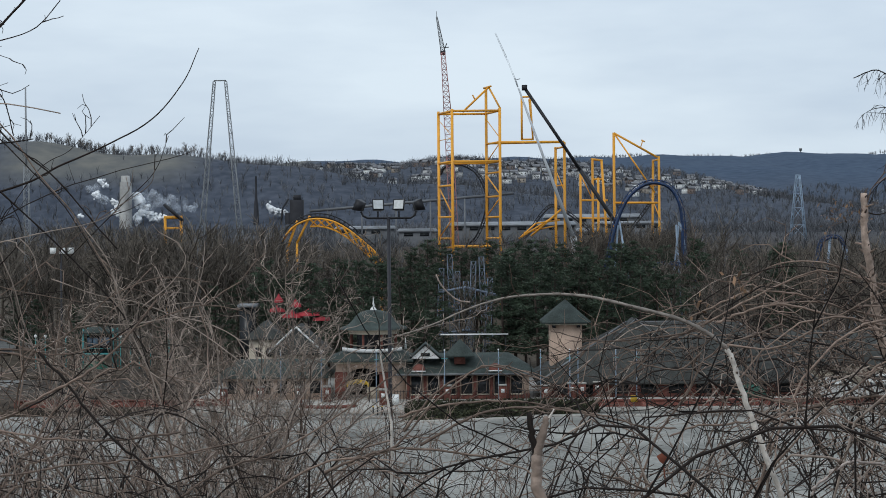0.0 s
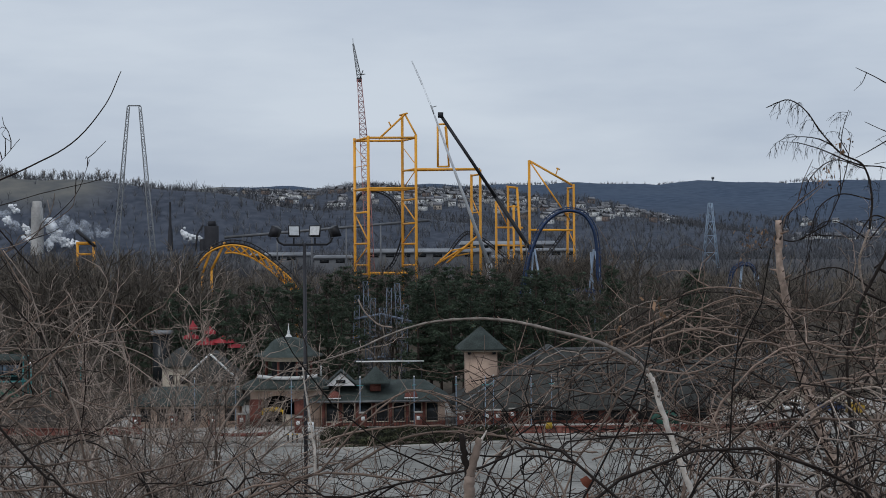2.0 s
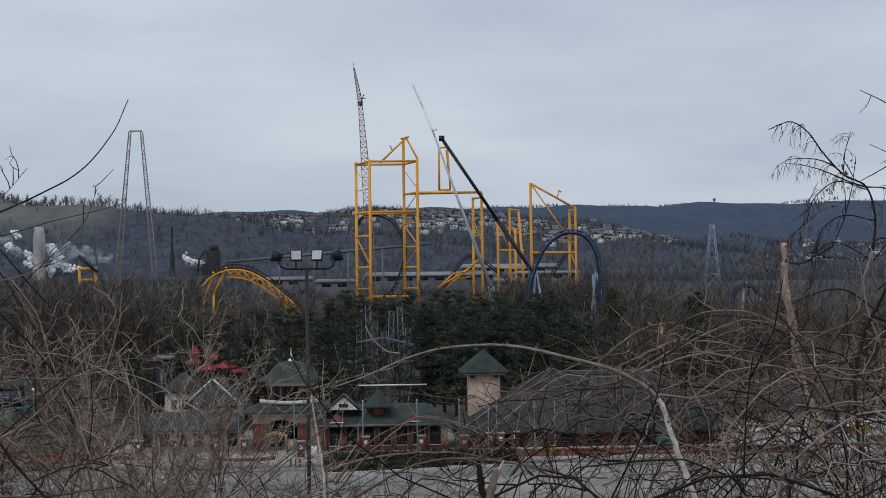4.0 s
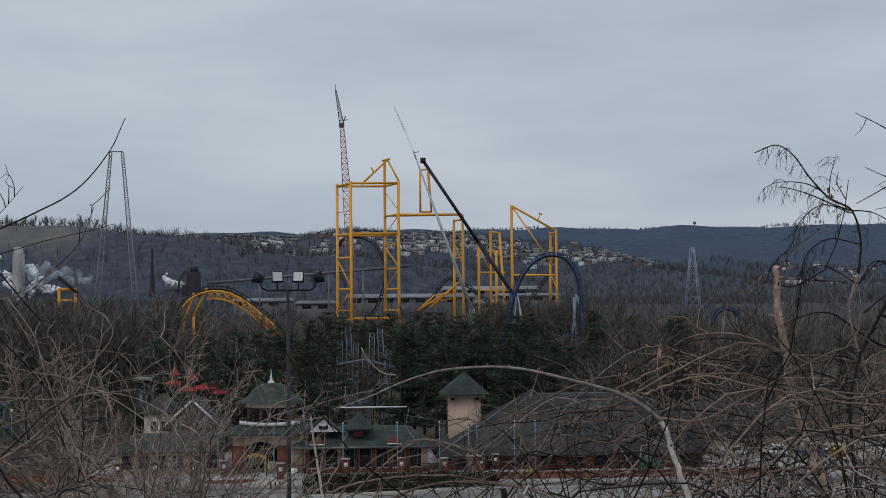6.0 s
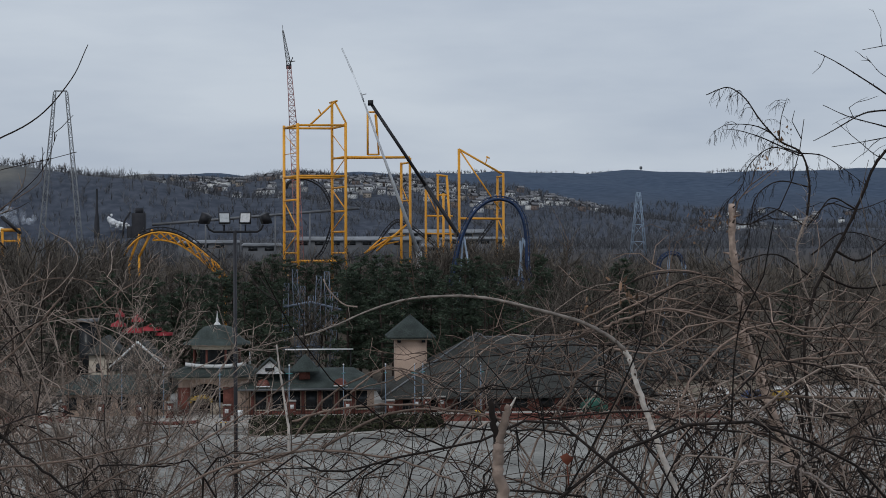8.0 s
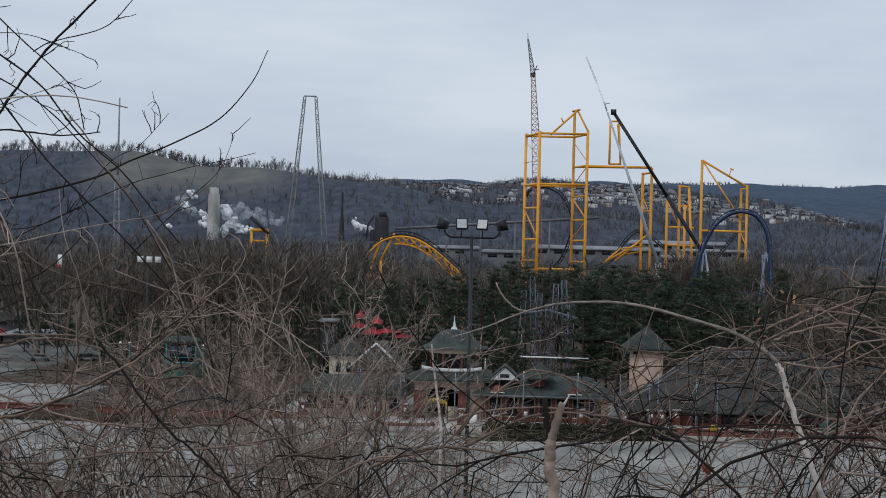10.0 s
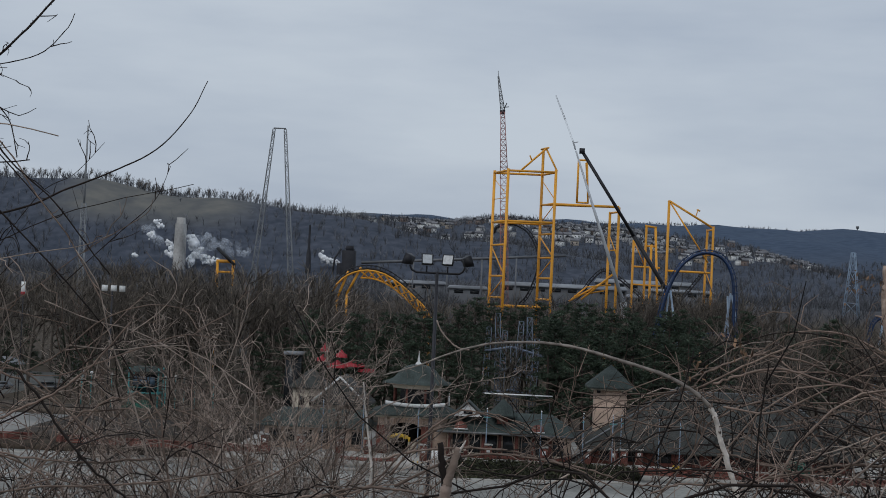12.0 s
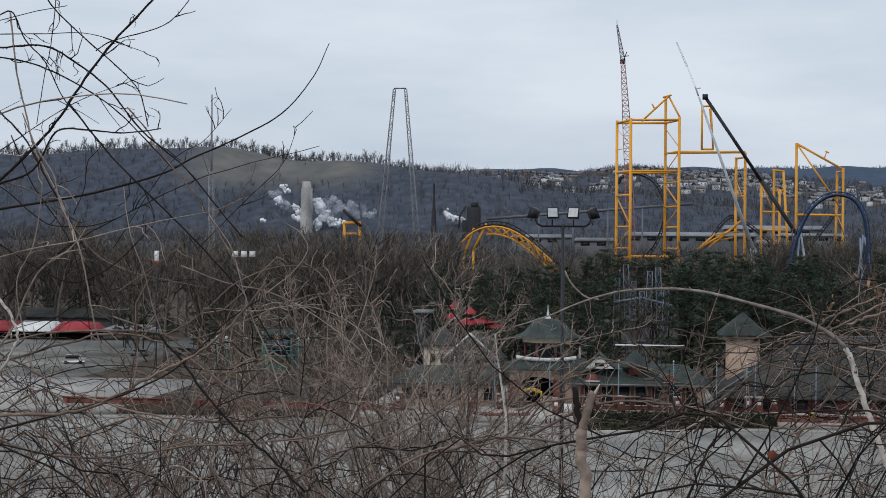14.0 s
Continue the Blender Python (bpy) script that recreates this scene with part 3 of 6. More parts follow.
t = thing("swing_ride_tower", "tall twin grey lattice towers joined by a top bar", "ride tower")
lattice(t, ((-53.3, 330, 1), (-48.2, 330, 57.6)), 1.5, 0.5, PALEGREY, 36, 0.07)
lattice(t, ((-40.9, 330, 1), (-45.8, 330, 57.6)), 1.5, 0.5, PALEGREY, 36, 0.07)
bb = Build()
bb.tube([(-48.3, 330, 57.8), (-45.7, 330, 57.8)], 0.13, 6)
part("top_bar", bb, GREYSTEEL, t)
t = thing("swing_ride_mast", "single tall grey lattice mast", "ride tower")
lattice(t, ((-87.9, 330, 1), (-88.1, 330, 40)), 1.3, 0.9, PALEGREY, 26, 0.07)
bb = Build()
bb.tube([(-88.1, 330, 40), (-88.1, 330, 56.6)], [0.26, 0.16], 8)
part("mast_top", bb, PALEGREY, t)
t = thing("power_pylon", "grey steel lattice power pylon above bare woods", "pylon")
for k in (-1, 1):
    lattice(t, ((204.6 + k * 5.0, 900, 16), (204.8 + k * 0.9, 900, 59)), 1.4, 0.7, PALEBLUE, 12, 0.2, "leg")
for z in (30, 40, 48, 54, 59):
    w = 5.2 - (z - 16) * 0.1
    bb = Build()
    bb.tube([(204.7 - w, 900, z), (204.7 + w, 900, z)], 0.2, 4)
    bb.tube([(204.7 - w, 900, z - 7), (204.7 + w * 0.8, 900, z)], 0.15, 4)
    bb.tube([(204.7 + w, 900, z - 7), (204.7 - w * 0.8, 900, z)], 0.15, 4)
    part("cross_brace", bb, PALEBLUE, t)
t = thing("radio_mast", "small mast on the far ridge", "mast")
bb = Build()
bb.tube([(735, 3200, 180), (735, 3200, 202)], 1.2, 6)
part("mast", bb, GREYSTEEL, t)
bb = Build()
bb.box(732.4, 737.6, 3198, 3202, 198, 203)
part("mast_head", bb, GREYSTEEL, t)

# flood light in the lot's slope
t = thing("floodlight_pole", "dark steel pole with four square floodlights", "street light", at=(0, 0, 0))
bb = Build()
bb.tube([(-2.05, 72, 8.3), (-2.08, 72, 25.2)], [0.1, 0.075], 10)
part("pole", bb, BLACK, t, smooth=True)
bb = Build()
bb.tube([(-3.3, 72, 25.45), (-3.2, 72, 25.25), (-3.0, 72, 25.15), (-1.1, 72, 25.15), (-0.95, 72, 25.25), (-0.85, 72, 25.45)], 0.05, 6)
for x in (-2.55, -1.62):
    bb.tube([(x, 72, 25.15), (x, 72, 25.45)], 0.04, 6)
part("cross_arm", bb, BLACK, t)
LENS = mat("floodlight_glass", (0.45, 0.47, 0.48), 0.2, 0.0, 5.0, 0.1)
for x, yaw, face in ((-3.36, -118, 0), (-2.55, 8, 1), (-1.60, -12, 1), (-0.76, 118, 0)):
    bb = Build()
    m = Matrix.Translation((x, 72, 25.7)) @ Matrix.Rotation(radians(yaw), 4, "Z") @ Matrix.Rotation(radians(-22), 4, "X")
    v = [m @ Vector(p) for p in [(-.26, -.14, -.26), (.26, -.14, -.26), (.26, -.14, .26), (-.26, -.14, .26), (-.2, .16, -.18), (.2, .16, -.18), (.2, .16, .2), (-.2, .16, .2)]]
    bb.add([tuple(p) for p in v], [(0, 1, 2, 3), (5, 4, 7, 6), (1, 0, 4, 5), (2, 1, 5, 6), (3, 2, 6, 7), (0, 3, 7, 4)])
    head = part("lamp_head", bb, BLACK, t)
    bb = Build()
    bb.add([tuple(m @ Vector(p)) for p in [(-.21, -.15, -.21), (.21, -.15, -.21), (.21, -.15, .21), (-.21, -.15, .21)]], [(0, 1, 2, 3)])
    part("lens", bb, LENS, head, "pale floodlight glass")


# ---------------------------------------------------------------- gate buildings
def boxed(name, material, parent, *dims, label=""):
    bb = Build()
    for d in dims:
        bb.box(*d)
    return part(name, bb, material, parent, label)


t = thing("entrance_pavilion", "brick and stucco entrance pavilion with green domed roof", "pavilion")
bb = Build()
bb.lathe(-10.3, 230.5, [(5.3, 10.98), (5.25, 11.14), (4.45, 11.38), (3.75, 11.8), (3.2, 12.35), (2.8, 12.9), (2.2, 13.35), (1.2, 13.66), (0.4, 13.75)], 8, 0.39)
part("dome_roof", bb, GREENROOF, t)
bb = Build()
bb.lathe(-10.3, 230.5, [(0.55, 13.65), (0.4, 13.95), (0.16, 14.2), (0.2, 14.5), (0.1, 14.8), (0.02, 15.7)], 10)
part("finial", bb, WHITE, t, "white pointed finial")
bb = Build()
bb.lathe(-10.3, 230.5, [(3.75, 10.3), (3.8, 10.6), (4.0, 10.8), (4.55, 11.0)], 8, 0.39)
part("cornice", bb, CREAM, t)
for k in range(8):
    a = k * math.pi / 4 + 0.39
    bb = Build()
    bb.tube([(-10.3 + 3.5 * math.cos(a), 230.5 + 3.5 * math.sin(a), 8.0), (-10.3 + 3.5 * math.cos(a), 230.5 + 3.5 * math.sin(a), 10.4)], 0.16, 8)
    part("post", bb, BRICK, t)
# Dark core that stands for the shade inside the open gallery.
bb = Build()
bb.lathe(-10.3, 230.5, [(2.6, 7.8), (2.6, 10.9)], 8, 0.39)
part("lantern", bb, DARK, t)
bb = Build()
us = np.linspace(-1, 1, 13)
v = [(-10.3 + u * 4.3, y, 7.75 + 0.35 * u * u + dz) for y, dz in ((225.9, 0), (225.9, 0.5), (226.2, 0.5), (226.2, 0)) for u in us]
bb.add(v, [(r % 4 * 13 + k, r % 4 * 13 + k + 1, (r + 1) % 4 * 13 + k + 1, (r + 1) % 4 * 13 + k) for r in range(4) for k in range(12)])
part("parapet", bb, WHITE, t, "white scalloped parapet")
bb = Build().hip(-16.9, -4.4, 224.6, 236.4, 6.75, 8.1, -13.6, -7.0, 227, 234)
part("lower_roof", bb, GREENROOF, t)
bb = Build()
bb.box(-15.6, -14.0, 226.4, 235, 0.9, 6.5)
bb.box(-9.2, -5.6, 226.4, 235, 0.9, 6.5)
for k in range(14):
    u0, u1 = -14.0 + k * 4.8 / 14, -14.0 + (k + 1) * 4.8 / 14
    w = (0.5 * (u0 + u1) + 11.6) / 2.4
    bb.box(u0, u1, 226.4, 227.4, 4.2 + 1.3 * math.sqrt(max(0, 1 - w * w)), 6.5)
part("wall", bb, STUCCO, t)
# Dark sheet behind the arch, in place of its shaded interior.
boxed("back_wall", DARK, t, (-14, -9.2, 233, 233.4, 0.9, 6.5))
for x in (-15.7, -9.3):
    boxed("brick_pier", BRICK, t, (x, x + 1.7, 226.1, 227, 0.9, 5.0), label="red brick corner pier")
boxed("band", CREAM, t, (-15.8, -5.5, 226.2, 226.4, 6.15, 6.5))
boxed("counter", CREAM, t, (-11.2, -9.3, 227.6, 228.6, 0.95, 2.6))
t = thing("arch_sign", "yellow arched sign over the entrance walk", "sign")
for k in range(9):
    u = -1 + k / 4
    z = 4.0 - 0.45 * u * u
    boxed("sign_panel", SIGNYELLOW, t, (-12.2 + u * 1.5 - 0.19, -12.2 + u * 1.5 + 0.17, 222.6, 222.75, z - (0.25 if k % 2 else 0.4), z + 0.25))
for x in (-13.8, -10.6):
    boxed("post", BLACK, t, (x - 0.07, x + 0.07, 222.6, 222.74, 0.97, 3.8))

t = thing("ticket_building", "long low brick ticket building with green roof", "building")
part("roof", Build().hip(-7.2, 13.2, 224.4, 236.6, 4.85, 7.35, -3.2, 9.5, 230.4, 230.6), GREENROOF, t)
boxed("wall", STUCCO, t, (-5.5, 12.3, 226.2, 235.4, 1.7, 4.7))
boxed("brick_base", BRICK, t, (-5.55, 12.35, 226.1, 235.5, 0.9, 1.7))
for k in range(7):
    x = -4.6 + k * 2.4
    w = boxed("window", DARK, t, (x - 0.1, x + 1.45, 226.0, 226.15, 1.75, 4.3))
    boxed("sill", CREAM, w, (x - 0.2, x + 1.55, 225.9, 226.1, 1.6, 1.74))
    boxed("brick_pier", BRICK, t, (x - 0.75, x - 0.3, 225.95, 226.3, 0.9, 4.6))
boxed("fascia", GREYSTEEL, t, (-7.1, 13.1, 224.35, 224.5, 4.55, 4.84))
bb = Build()
v = [(-4.9, 225.6, 6.9), (-0.4, 225.6, 6.9), (-2.65, 225.6, 8.9), (-4.9, 231, 6.9), (-0.4, 231, 6.9), (-2.65, 231, 8.9)]
bb.add([(x, y, z + 0.12) for x, y, z in v], [(0, 2, 5, 3), (2, 1, 4, 5)])
bb.add([(x + (0.35 if x > -2 else -0.35 if x < -3 else 0), y - 0.4, z - 0.1) for x, y, z in v], [(0, 2, 5, 3), (2, 1, 4, 5)])
part("dormer_roof", bb, GREENROOF, t)
bb = Build()
bb.add([(-4.7, 225.5, 6.9), (-0.6, 225.5, 6.9), (-2.65, 225.5, 8.75), (-2.65, 225.5, 8.75)], [(0, 1, 2, 3)])
d = part("dormer_gable", bb, WHITE, t, "white gable end")
boxed("vent", DARK, d, (-3.3, -2.0, 225.38, 225.48, 7.25, 7.75))
boxed("cupola", BRICK, t, (1.5, 3.1, 226.2, 228.0, 6.0, 7.5))
part("cupola_roof", Build().hip(0.3, 4.4, 225.0, 229.2, 7.35, 9.6, 2.3, 2.4, 227.1, 227.2), GREENROOF, t)
for x in (-3.6, 7.4):
    bb = Build()
    bb.lathe(x, 225.4, [(0.95, 5.2), (0.9, 5.6), (0.65, 6.0), (0.1, 6.2)], 10)
    part("eyebrow_dormer", bb, BRICK, t)
    boxed("dormer_sill", WHITE, t, (x - 1.0, x + 1.0, 224.3, 224.5, 5.1, 5.25))
part("spike", Build().tube([(-5.6, 230, 8.0), (-5.6, 230, 9.8)], [0.2, 0.04], 8), WHITE, t)

t = thing("square_tower", "peach stucco square tower with green pyramid roof", "tower")
boxed("wall", STUCCO, t, (16.1, 20.8, 236, 240.7, 0.9, 11.4))
part("roof", Build().hip(14.8, 22.1, 234.7, 242, 11.5, 14.75, 18.4, 18.5, 238.3, 238.4), GREENROOF, t)
for x in (16.3, 20.0):
    boxed("bracket", DARK, t, (x, x + 0.5, 235.3, 235.98, 10.6, 11.2))
boxed("soffit", CREAM, t, (15.4, 21.5, 235.2, 241.4, 11.0, 11.2))
t = thing("large_hall", "large low hall with weathered hipped roof", "building")
part("roof", Build().hip(13.4, 54, 225.5, 247, 3.2, 11.3, 27.4, 44, 236, 236.4), GREYROOF, t)
for a, c in (((27.4, 236, 11.35), (13.4, 225.5, 3.25)), ((44, 236, 11.35), (54, 225.5, 3.25)), ((27.4, 236.2, 11.35), (44, 236.2, 11.35))):
    part("ridge_cap", Build().tube([a, c], 0.14, 6), GREYSTEEL, t)
part("cross_gable", Build().hip(25.2, 32.0, 232.9, 238, 9.0, 11.95, 28.4, 28.8, 233.5, 238, 0.3), GREYROOF, t)
for s in (-1, 1):
    part("rake_board", Build().tube([(28.6 + s * 3.4, 232.95, 9.05), (28.6, 233.45, 11.95)], 0.1, 4), GREYSTEEL, t)
boxed("wall", BRICK, t, (15, 52.5, 227, 246, 0.9, 3.1))
for k in range(9):
    x = 16.5 + k * 4
    boxed("window", DARK, t, (x, x + 2.2, 226.85, 227, 1.5, 2.8))
t = thing("large_hall", "low annexe hall with weathered roof", "building")
part("roof", Build().hip(50, 78, 244, 262, 4.0, 8.8, 55, 72, 253, 253.4), GREYROOF, t)
boxed("wall", CREAM, t, (51, 77, 245, 261, 0.9, 3.9))

t = thing("gabled_house", "cream gabled park building with grey roof", "building")
boxed("wall", CREAM, t, (-29.6, -25.4, 238, 246, 0.9, 9.2))
part("roof", Build().hip(-30.2, -24.8, 237.4, 246.6, 9.2, 11.6, -27.6, -27.4, 238.6, 246), GREYROOF, t)
boxed("lower_wall", CREAM, t, (-25.4, -18.6, 237, 246, 0.9, 7.0))
part("lower_roof", Build().hip(-26.2, -17.6, 236.2, 247, 7.0, 11.0, -22.4, -22.2, 236.9, 246.5), GREYROOF, t)
for s in (-1, 1):
    bb = Build()
    bb.tube([(-22.3 + s * 4.2, 236.1, 7.1), (-22.3, 236.4, 11.0)], 0.16, 4)
    part("rake_board", bb, WHITE, t)
for x in (-28.6, -27.0):
    boxed("window", DARK, t, (x, x + 0.8, 237.9, 238.05, 6.4, 7.8))
t = thing("low_shop", "low shop with green roof and brick piers", "building")
part("roof", Build().hip(-33, -16.4, 225.6, 236, 4.4, 6.6, -30, -19, 230.5, 231), GREENROOF, t)
boxed("wall", STUCCO, t, (-32, -17.4, 227, 235, 0.9, 4.3))
for k in range(6):
    boxed("window", DARK, t, (-31.3 + k * 2.4, -29.9 + k * 2.4, 226.85, 227.0, 1.9, 3.7))
for x, r, z0, z1 in ((-27.7, 0.8, 13.6, 15.1), (-28.0, 1.3, 12.0, 13.2), (-24.9, 1.0, 12.8, 14.1), (-25.6, 1.9, 11.0, 12.3), (-22.8, 1.9, 11.3, 12.5), (-20.6, 1.5, 10.5, 11.3)):
    t = thing("red_canopy", "bright red pointed ride canopy between pines", "canopy", "red ride canopies")
    part("cover", Build().lathe(x, 262 + r, [(r, z0), (r * 0.95, z0 + 0.5), (r * 0.45, z0 + (z1 - z0) * 0.6), (0.05, z1)], 10), REDROOF, t)
    part("post", Build().tube([(x, 262 + r, 1), (x, 262 + r, z0 + 0.5)], 0.1, 8), BLACK, t)
t = thing("white_shed", "white flat-roofed shed behind trees", "building")
boxed("wall", DARK, t, (-35, -32.4, 268, 272, 0.9, 12.6))
boxed("roof", PALEGREY, t, (-35.3, -32.1, 267.6, 272.4, 12.6, 13.1))
t = thing("ride_station", "long white ride station roof between pines", "building")
for x in (-0.2, 3.4, 7.0, 10.4):
    boxed("post", BLACK, t, (x, x + 0.14, 266, 266.14, 0.9, 7.7))
boxed("roof", WHITE, t, (-0.6, 10.9, 265.6, 266.6, 7.7, 7.88))
DULLBLUE = mat("dull_blue_steel", (0.17, 0.205, 0.26), 0.6, 0.0, 0.4, 0.3)
t = thing("ride_lattice", "pale blue and violet steel ride lattice", "ride tower")
for k in range(7):
    x = -0.4 + k * 1.5
    lattice(t, ((x + (0.8 if k % 2 else -0.6), 292 + 2 * (k % 3), 0.9), (x, 292 + 2 * (k % 3), 18.5 + 2.6 * math.sin(k * 1.7))), 1.3, 0.9, DULLBLUE, 9, 0.065)
for z in (6, 10, 14):
    part("girder", Build().tube([(-1, 293, z), (4, 294, z + 0.9), (10, 293, z - 0.6)], 0.24, 8), DULLBLUE, t)

# piers, fence, banner poles, hedge
first = thing("brick_pier", "red brick gate pier with pale cap", "pier", "gate piers")
boxed("shaft", BRICK, first, (-0.5, 0.5, -0.5, 0.5, 0, 2.3))
boxed("cap", CONCRETE, first, (-0.6, 0.6, -0.6, 0.6, 2.3, 2.5), label="pale stone cap")
boxed("base", CONCRETE, first, (-0.58, 0.58, -0.58, 0.58, -0.3, 0.25), label="pale stone base")
boxed("plaque", WHITE, first, (-0.25, 0.25, -0.53, -0.5, 1.35, 1.9), label="small pale plaque")
first.location = (8.3, 222, 0.95)
for x, y in ((0.5, 222), (14.3, 221), (18.2, 224), (19.7, 224), (22.0, 226), (-8.4, 217), (-16.5, 222), (-20.5, 221), (-26, 222), (-31, 221)):
    copy_thing(first, pose(x, y, 0.95))
f = thing("iron_fence", "dark iron picket fence between brick piers", "fence")
for a, c in ((-7, 0.2), (1, 7.7), (8.8, 13.8), (14.8, 17.7)):
    for z in (1.2, 2.5):
        boxed("rail", BLACK, f, (a, c, 221.9, 221.96, z, z + 0.06))
    for x in np.arange(a, c, 0.42):
        boxed("picket", BLACK, f, (x, x + 0.05, 221.9, 221.95, 0.98, 2.75))
first = thing("banner_pole", "slim pale green banner pole", "pole", "banner poles")
part("pole", Build().tube([(0, 0, 0), (0, 0, 7.2)], [0.09, 0.06], 8), PALEBLUE, first)
boxed("arm", TEAL, first, (-0.5, 0.5, -0.04, 0.04, 6.0, 6.1))
part("knob", Build().lathe(0, 0, [(0.02, 7.1), (0.14, 7.25), (0.02, 7.4)], 8), WHITE, first)
first.location = (0.1, 224, 0.97)
for x, y in ((7.8, 224), (13.8, 224), (17.9, 223), (19.2, 224.6), (-9.6, 223), (-17.5, 224), (-23.4, 225), (24.5, 223.5), (27.5, 224)):
    copy_thing(first, pose(x, y, 0.97, 0, 0, x * 31))
b = Build()
for k in range(24):
    x = -5.2 + k * 1.1
    b.box(x, x + 1.099, 207.2 + 0.27 * k, 214.2, -0.1, 0.45)
b.box(-5.4, 21.0, 213.9, 218.6, 0.3, 1.25)
n = 9000
u = rng.uniform(0.02, 1, n)
c = np.stack([-5.4 + 26.5 * u, 206.9 + 6.5 * u + rng.uniform(0, 1, n) * (7.3 - 6.5 * u), 0.45 + rng.uniform(-0.3, 0.75, n) * rng.uniform(0.3, 1, n)], 1)
c[6000:, 1] = rng.uniform(213.6, 218.7, 3000)
c[6000:, 2] += 0.8
e1, e2 = rng.normal(0, 0.13, (n, 3)), rng.normal(0, 0.13, (n, 3))
b.add(np.stack([c - e1, c + e2, c + e1, c - e2], 1).reshape(-1, 3), np.arange(4 * n).reshape(-1, 4))
tagged(part("hedge", b, HEDGE), "bed of low dark evergreen hedging by the lot", "hedge")
b = Build()
edge = smoothed([(-6.4, 214.0, 0), (-6.2, 208.6, 0), (-5.2, 206.7, 0), (-1.0, 207.4, 0), (8.0, 209.7, 0), (16.0, 211.7, 0), (22.0, 213.3, 0)], 5)
ring_v = [(x, y + dy, z) for x, y, _ in edge for dy, z in ((-0.35, -0.1), (-0.35, 0.24), (0.1, 0.24), (0.1, -0.1))]
b.add(ring_v, [(4 * i + k, 4 * i + (k + 1) % 4, 4 * i + 4 + (k + 1) % 4, 4 * i + 4 + k) for i in range(len(edge) - 1) for k in range(4)])
tagged(part("kerb", b, CONCRETE), "pale concrete kerb round the hedge bed", "kerb", kind="structure")
t = thing("brick_planter", "curved low red brick planter with coping", "planter")
arc = [(-16 + 3.8 * math.cos(a), 217 + 2.2 * math.sin(a), 0) for a in np.linspace(math.pi, 2 * math.pi, 15)]
for p, q in zip(arc, arc[1:]):
    m = Build()
    m.tube([(p[0], p[1], 1.15), (q[0], q[1], 1.15)], 0.3, 4)
    part("coping", m, BRICK, t)
    m = Build()
    m.add([(p[0], p[1], 0.2), (q[0], q[1], 0.2), (q[0], q[1], 1.2), (p[0], p[1], 1.2)], [(0, 1, 2, 3)])
    m.add([(p[0], p[1] + .3, 0.2), (q[0], q[1] + .3, 0.2), (q[0], q[1] + .3, 1.2), (p[0], p[1] + .3, 1.2)], [(0, 1, 2, 3)])
    part("wall_panel", m, BRICK, t)
for x0, x1, y in ((21, 60, 214.6), (-80, -64, 220), (-60, -30, 219)):
    t = thing("brick_wall", "long low red brick boundary wall", "wall")
    boxed("wall", BRICK, t, (x0, x1, y, y + 0.5, -0.1, 1.75))
    boxed("coping", BRICK, t, (x0 - 0.1, x1 + 0.1, y - 0.1, y + 0.6, 1.75, 1.95))
    for x in np.arange(x0, x1, 6.0):
        boxed("buttress", BRICK, t, (x, x + 0.7, y - 0.2, y - 0.001, -0.1, 1.74))
t = thing("notice_board", "white notice board on two legs", "sign")
boxed("board", WHITE, t, (-7.3, -6.2, 216.4, 216.5, 1.3, 2.7))
for x in (-7.1, -6.5):
    boxed("leg", BLACK, t, (x, x + 0.08, 216.5, 216.58, 0.9, 1.3))
t = thing("yellow_sign", "small square yellow warning sign", "sign")
boxed("panel", SIGNYELLOW, t, (25.4, 26.3, 213.6, 213.68, 1.7, 2.6))
boxed("post", GREYSTEEL, t, (25.8, 25.9, 213.68, 213.76, 0.1, 2.5))
t = thing("covered_stall", "green tarpaulin over a small stall", "stall")
part("cover", Build().hip(41.5, 45.0, 219, 222, 2.4, 3.4, 42.4, 44, 220.4, 220.6, 0.8), SIGNGREEN, t)
for x in (41.7, 44.8):
    boxed("post", BLACK, t, (x - 0.05, x + 0.05, 219.2, 219.3, 0.9, 2.3))
boxed("side", SIGNGREEN, t, (41.7, 44.8, 220.8, 220.9, 0.98, 1.7))
for x in (-9.6, -9.0, -8.4):
    t = thing("bollard", "short dark steel bollard", "bollard", "bollards at the gate")
    part("post", Build().tube([(x, 213, 0.3), (x, 213, 1.35)], 0.1, 8), BLACK, t)
    part("cap", Build().lathe(x, 213, [(0.12, 1.35), (0.1, 1.45), (0.02, 1.5)], 8), SIGNYELLOW, t)

# far left forecourt
b = Build().box(-175, -93, 262, 372, 0.2, 1.05)
bed = Build().box(-92.99, -44, 262.01, 300, 0.2, 0.96)
tagged(part("planting_bed", bed, BEDSOIL), "dark leaf-littered ground under the booth and pines", "flower bed", kind="structure")
tagged(part("forecourt", b, ASPHALT), "pale forecourt pavement beyond the gate", "pavement", kind="structure")
t = thing("striped_pavilion", "open pavilion with red and white striped canopy", "pavilion")
for k in range(6):
    x = -185.4 + k * 10
    bb = Build().hip(x, x + 10, 360, 372, 3.1, 5.1, x + 0.8, x + 9.2, 366.5, 367.5)
    part("canopy_strip", bb, (WHITE, REDROOF)[k % 2], t)
for k in range(7):
    boxed("post", WHITE, t, (-185.3 + k * 9.94, -185.0 + k * 9.94, 360.5, 360.8, 1.0, 3.2))
boxed("back", DARK, t, (-185, -126, 370, 370.4, 1.0, 3.0))
t = thing("low_shelter", "low open shelter with a pale grey roof", "shelter")
part("roof", Build().hip(-124.6, -110, 362, 370, 3.2, 4.6, -121, -113, 365.5, 366.5), PALEGREY, t)
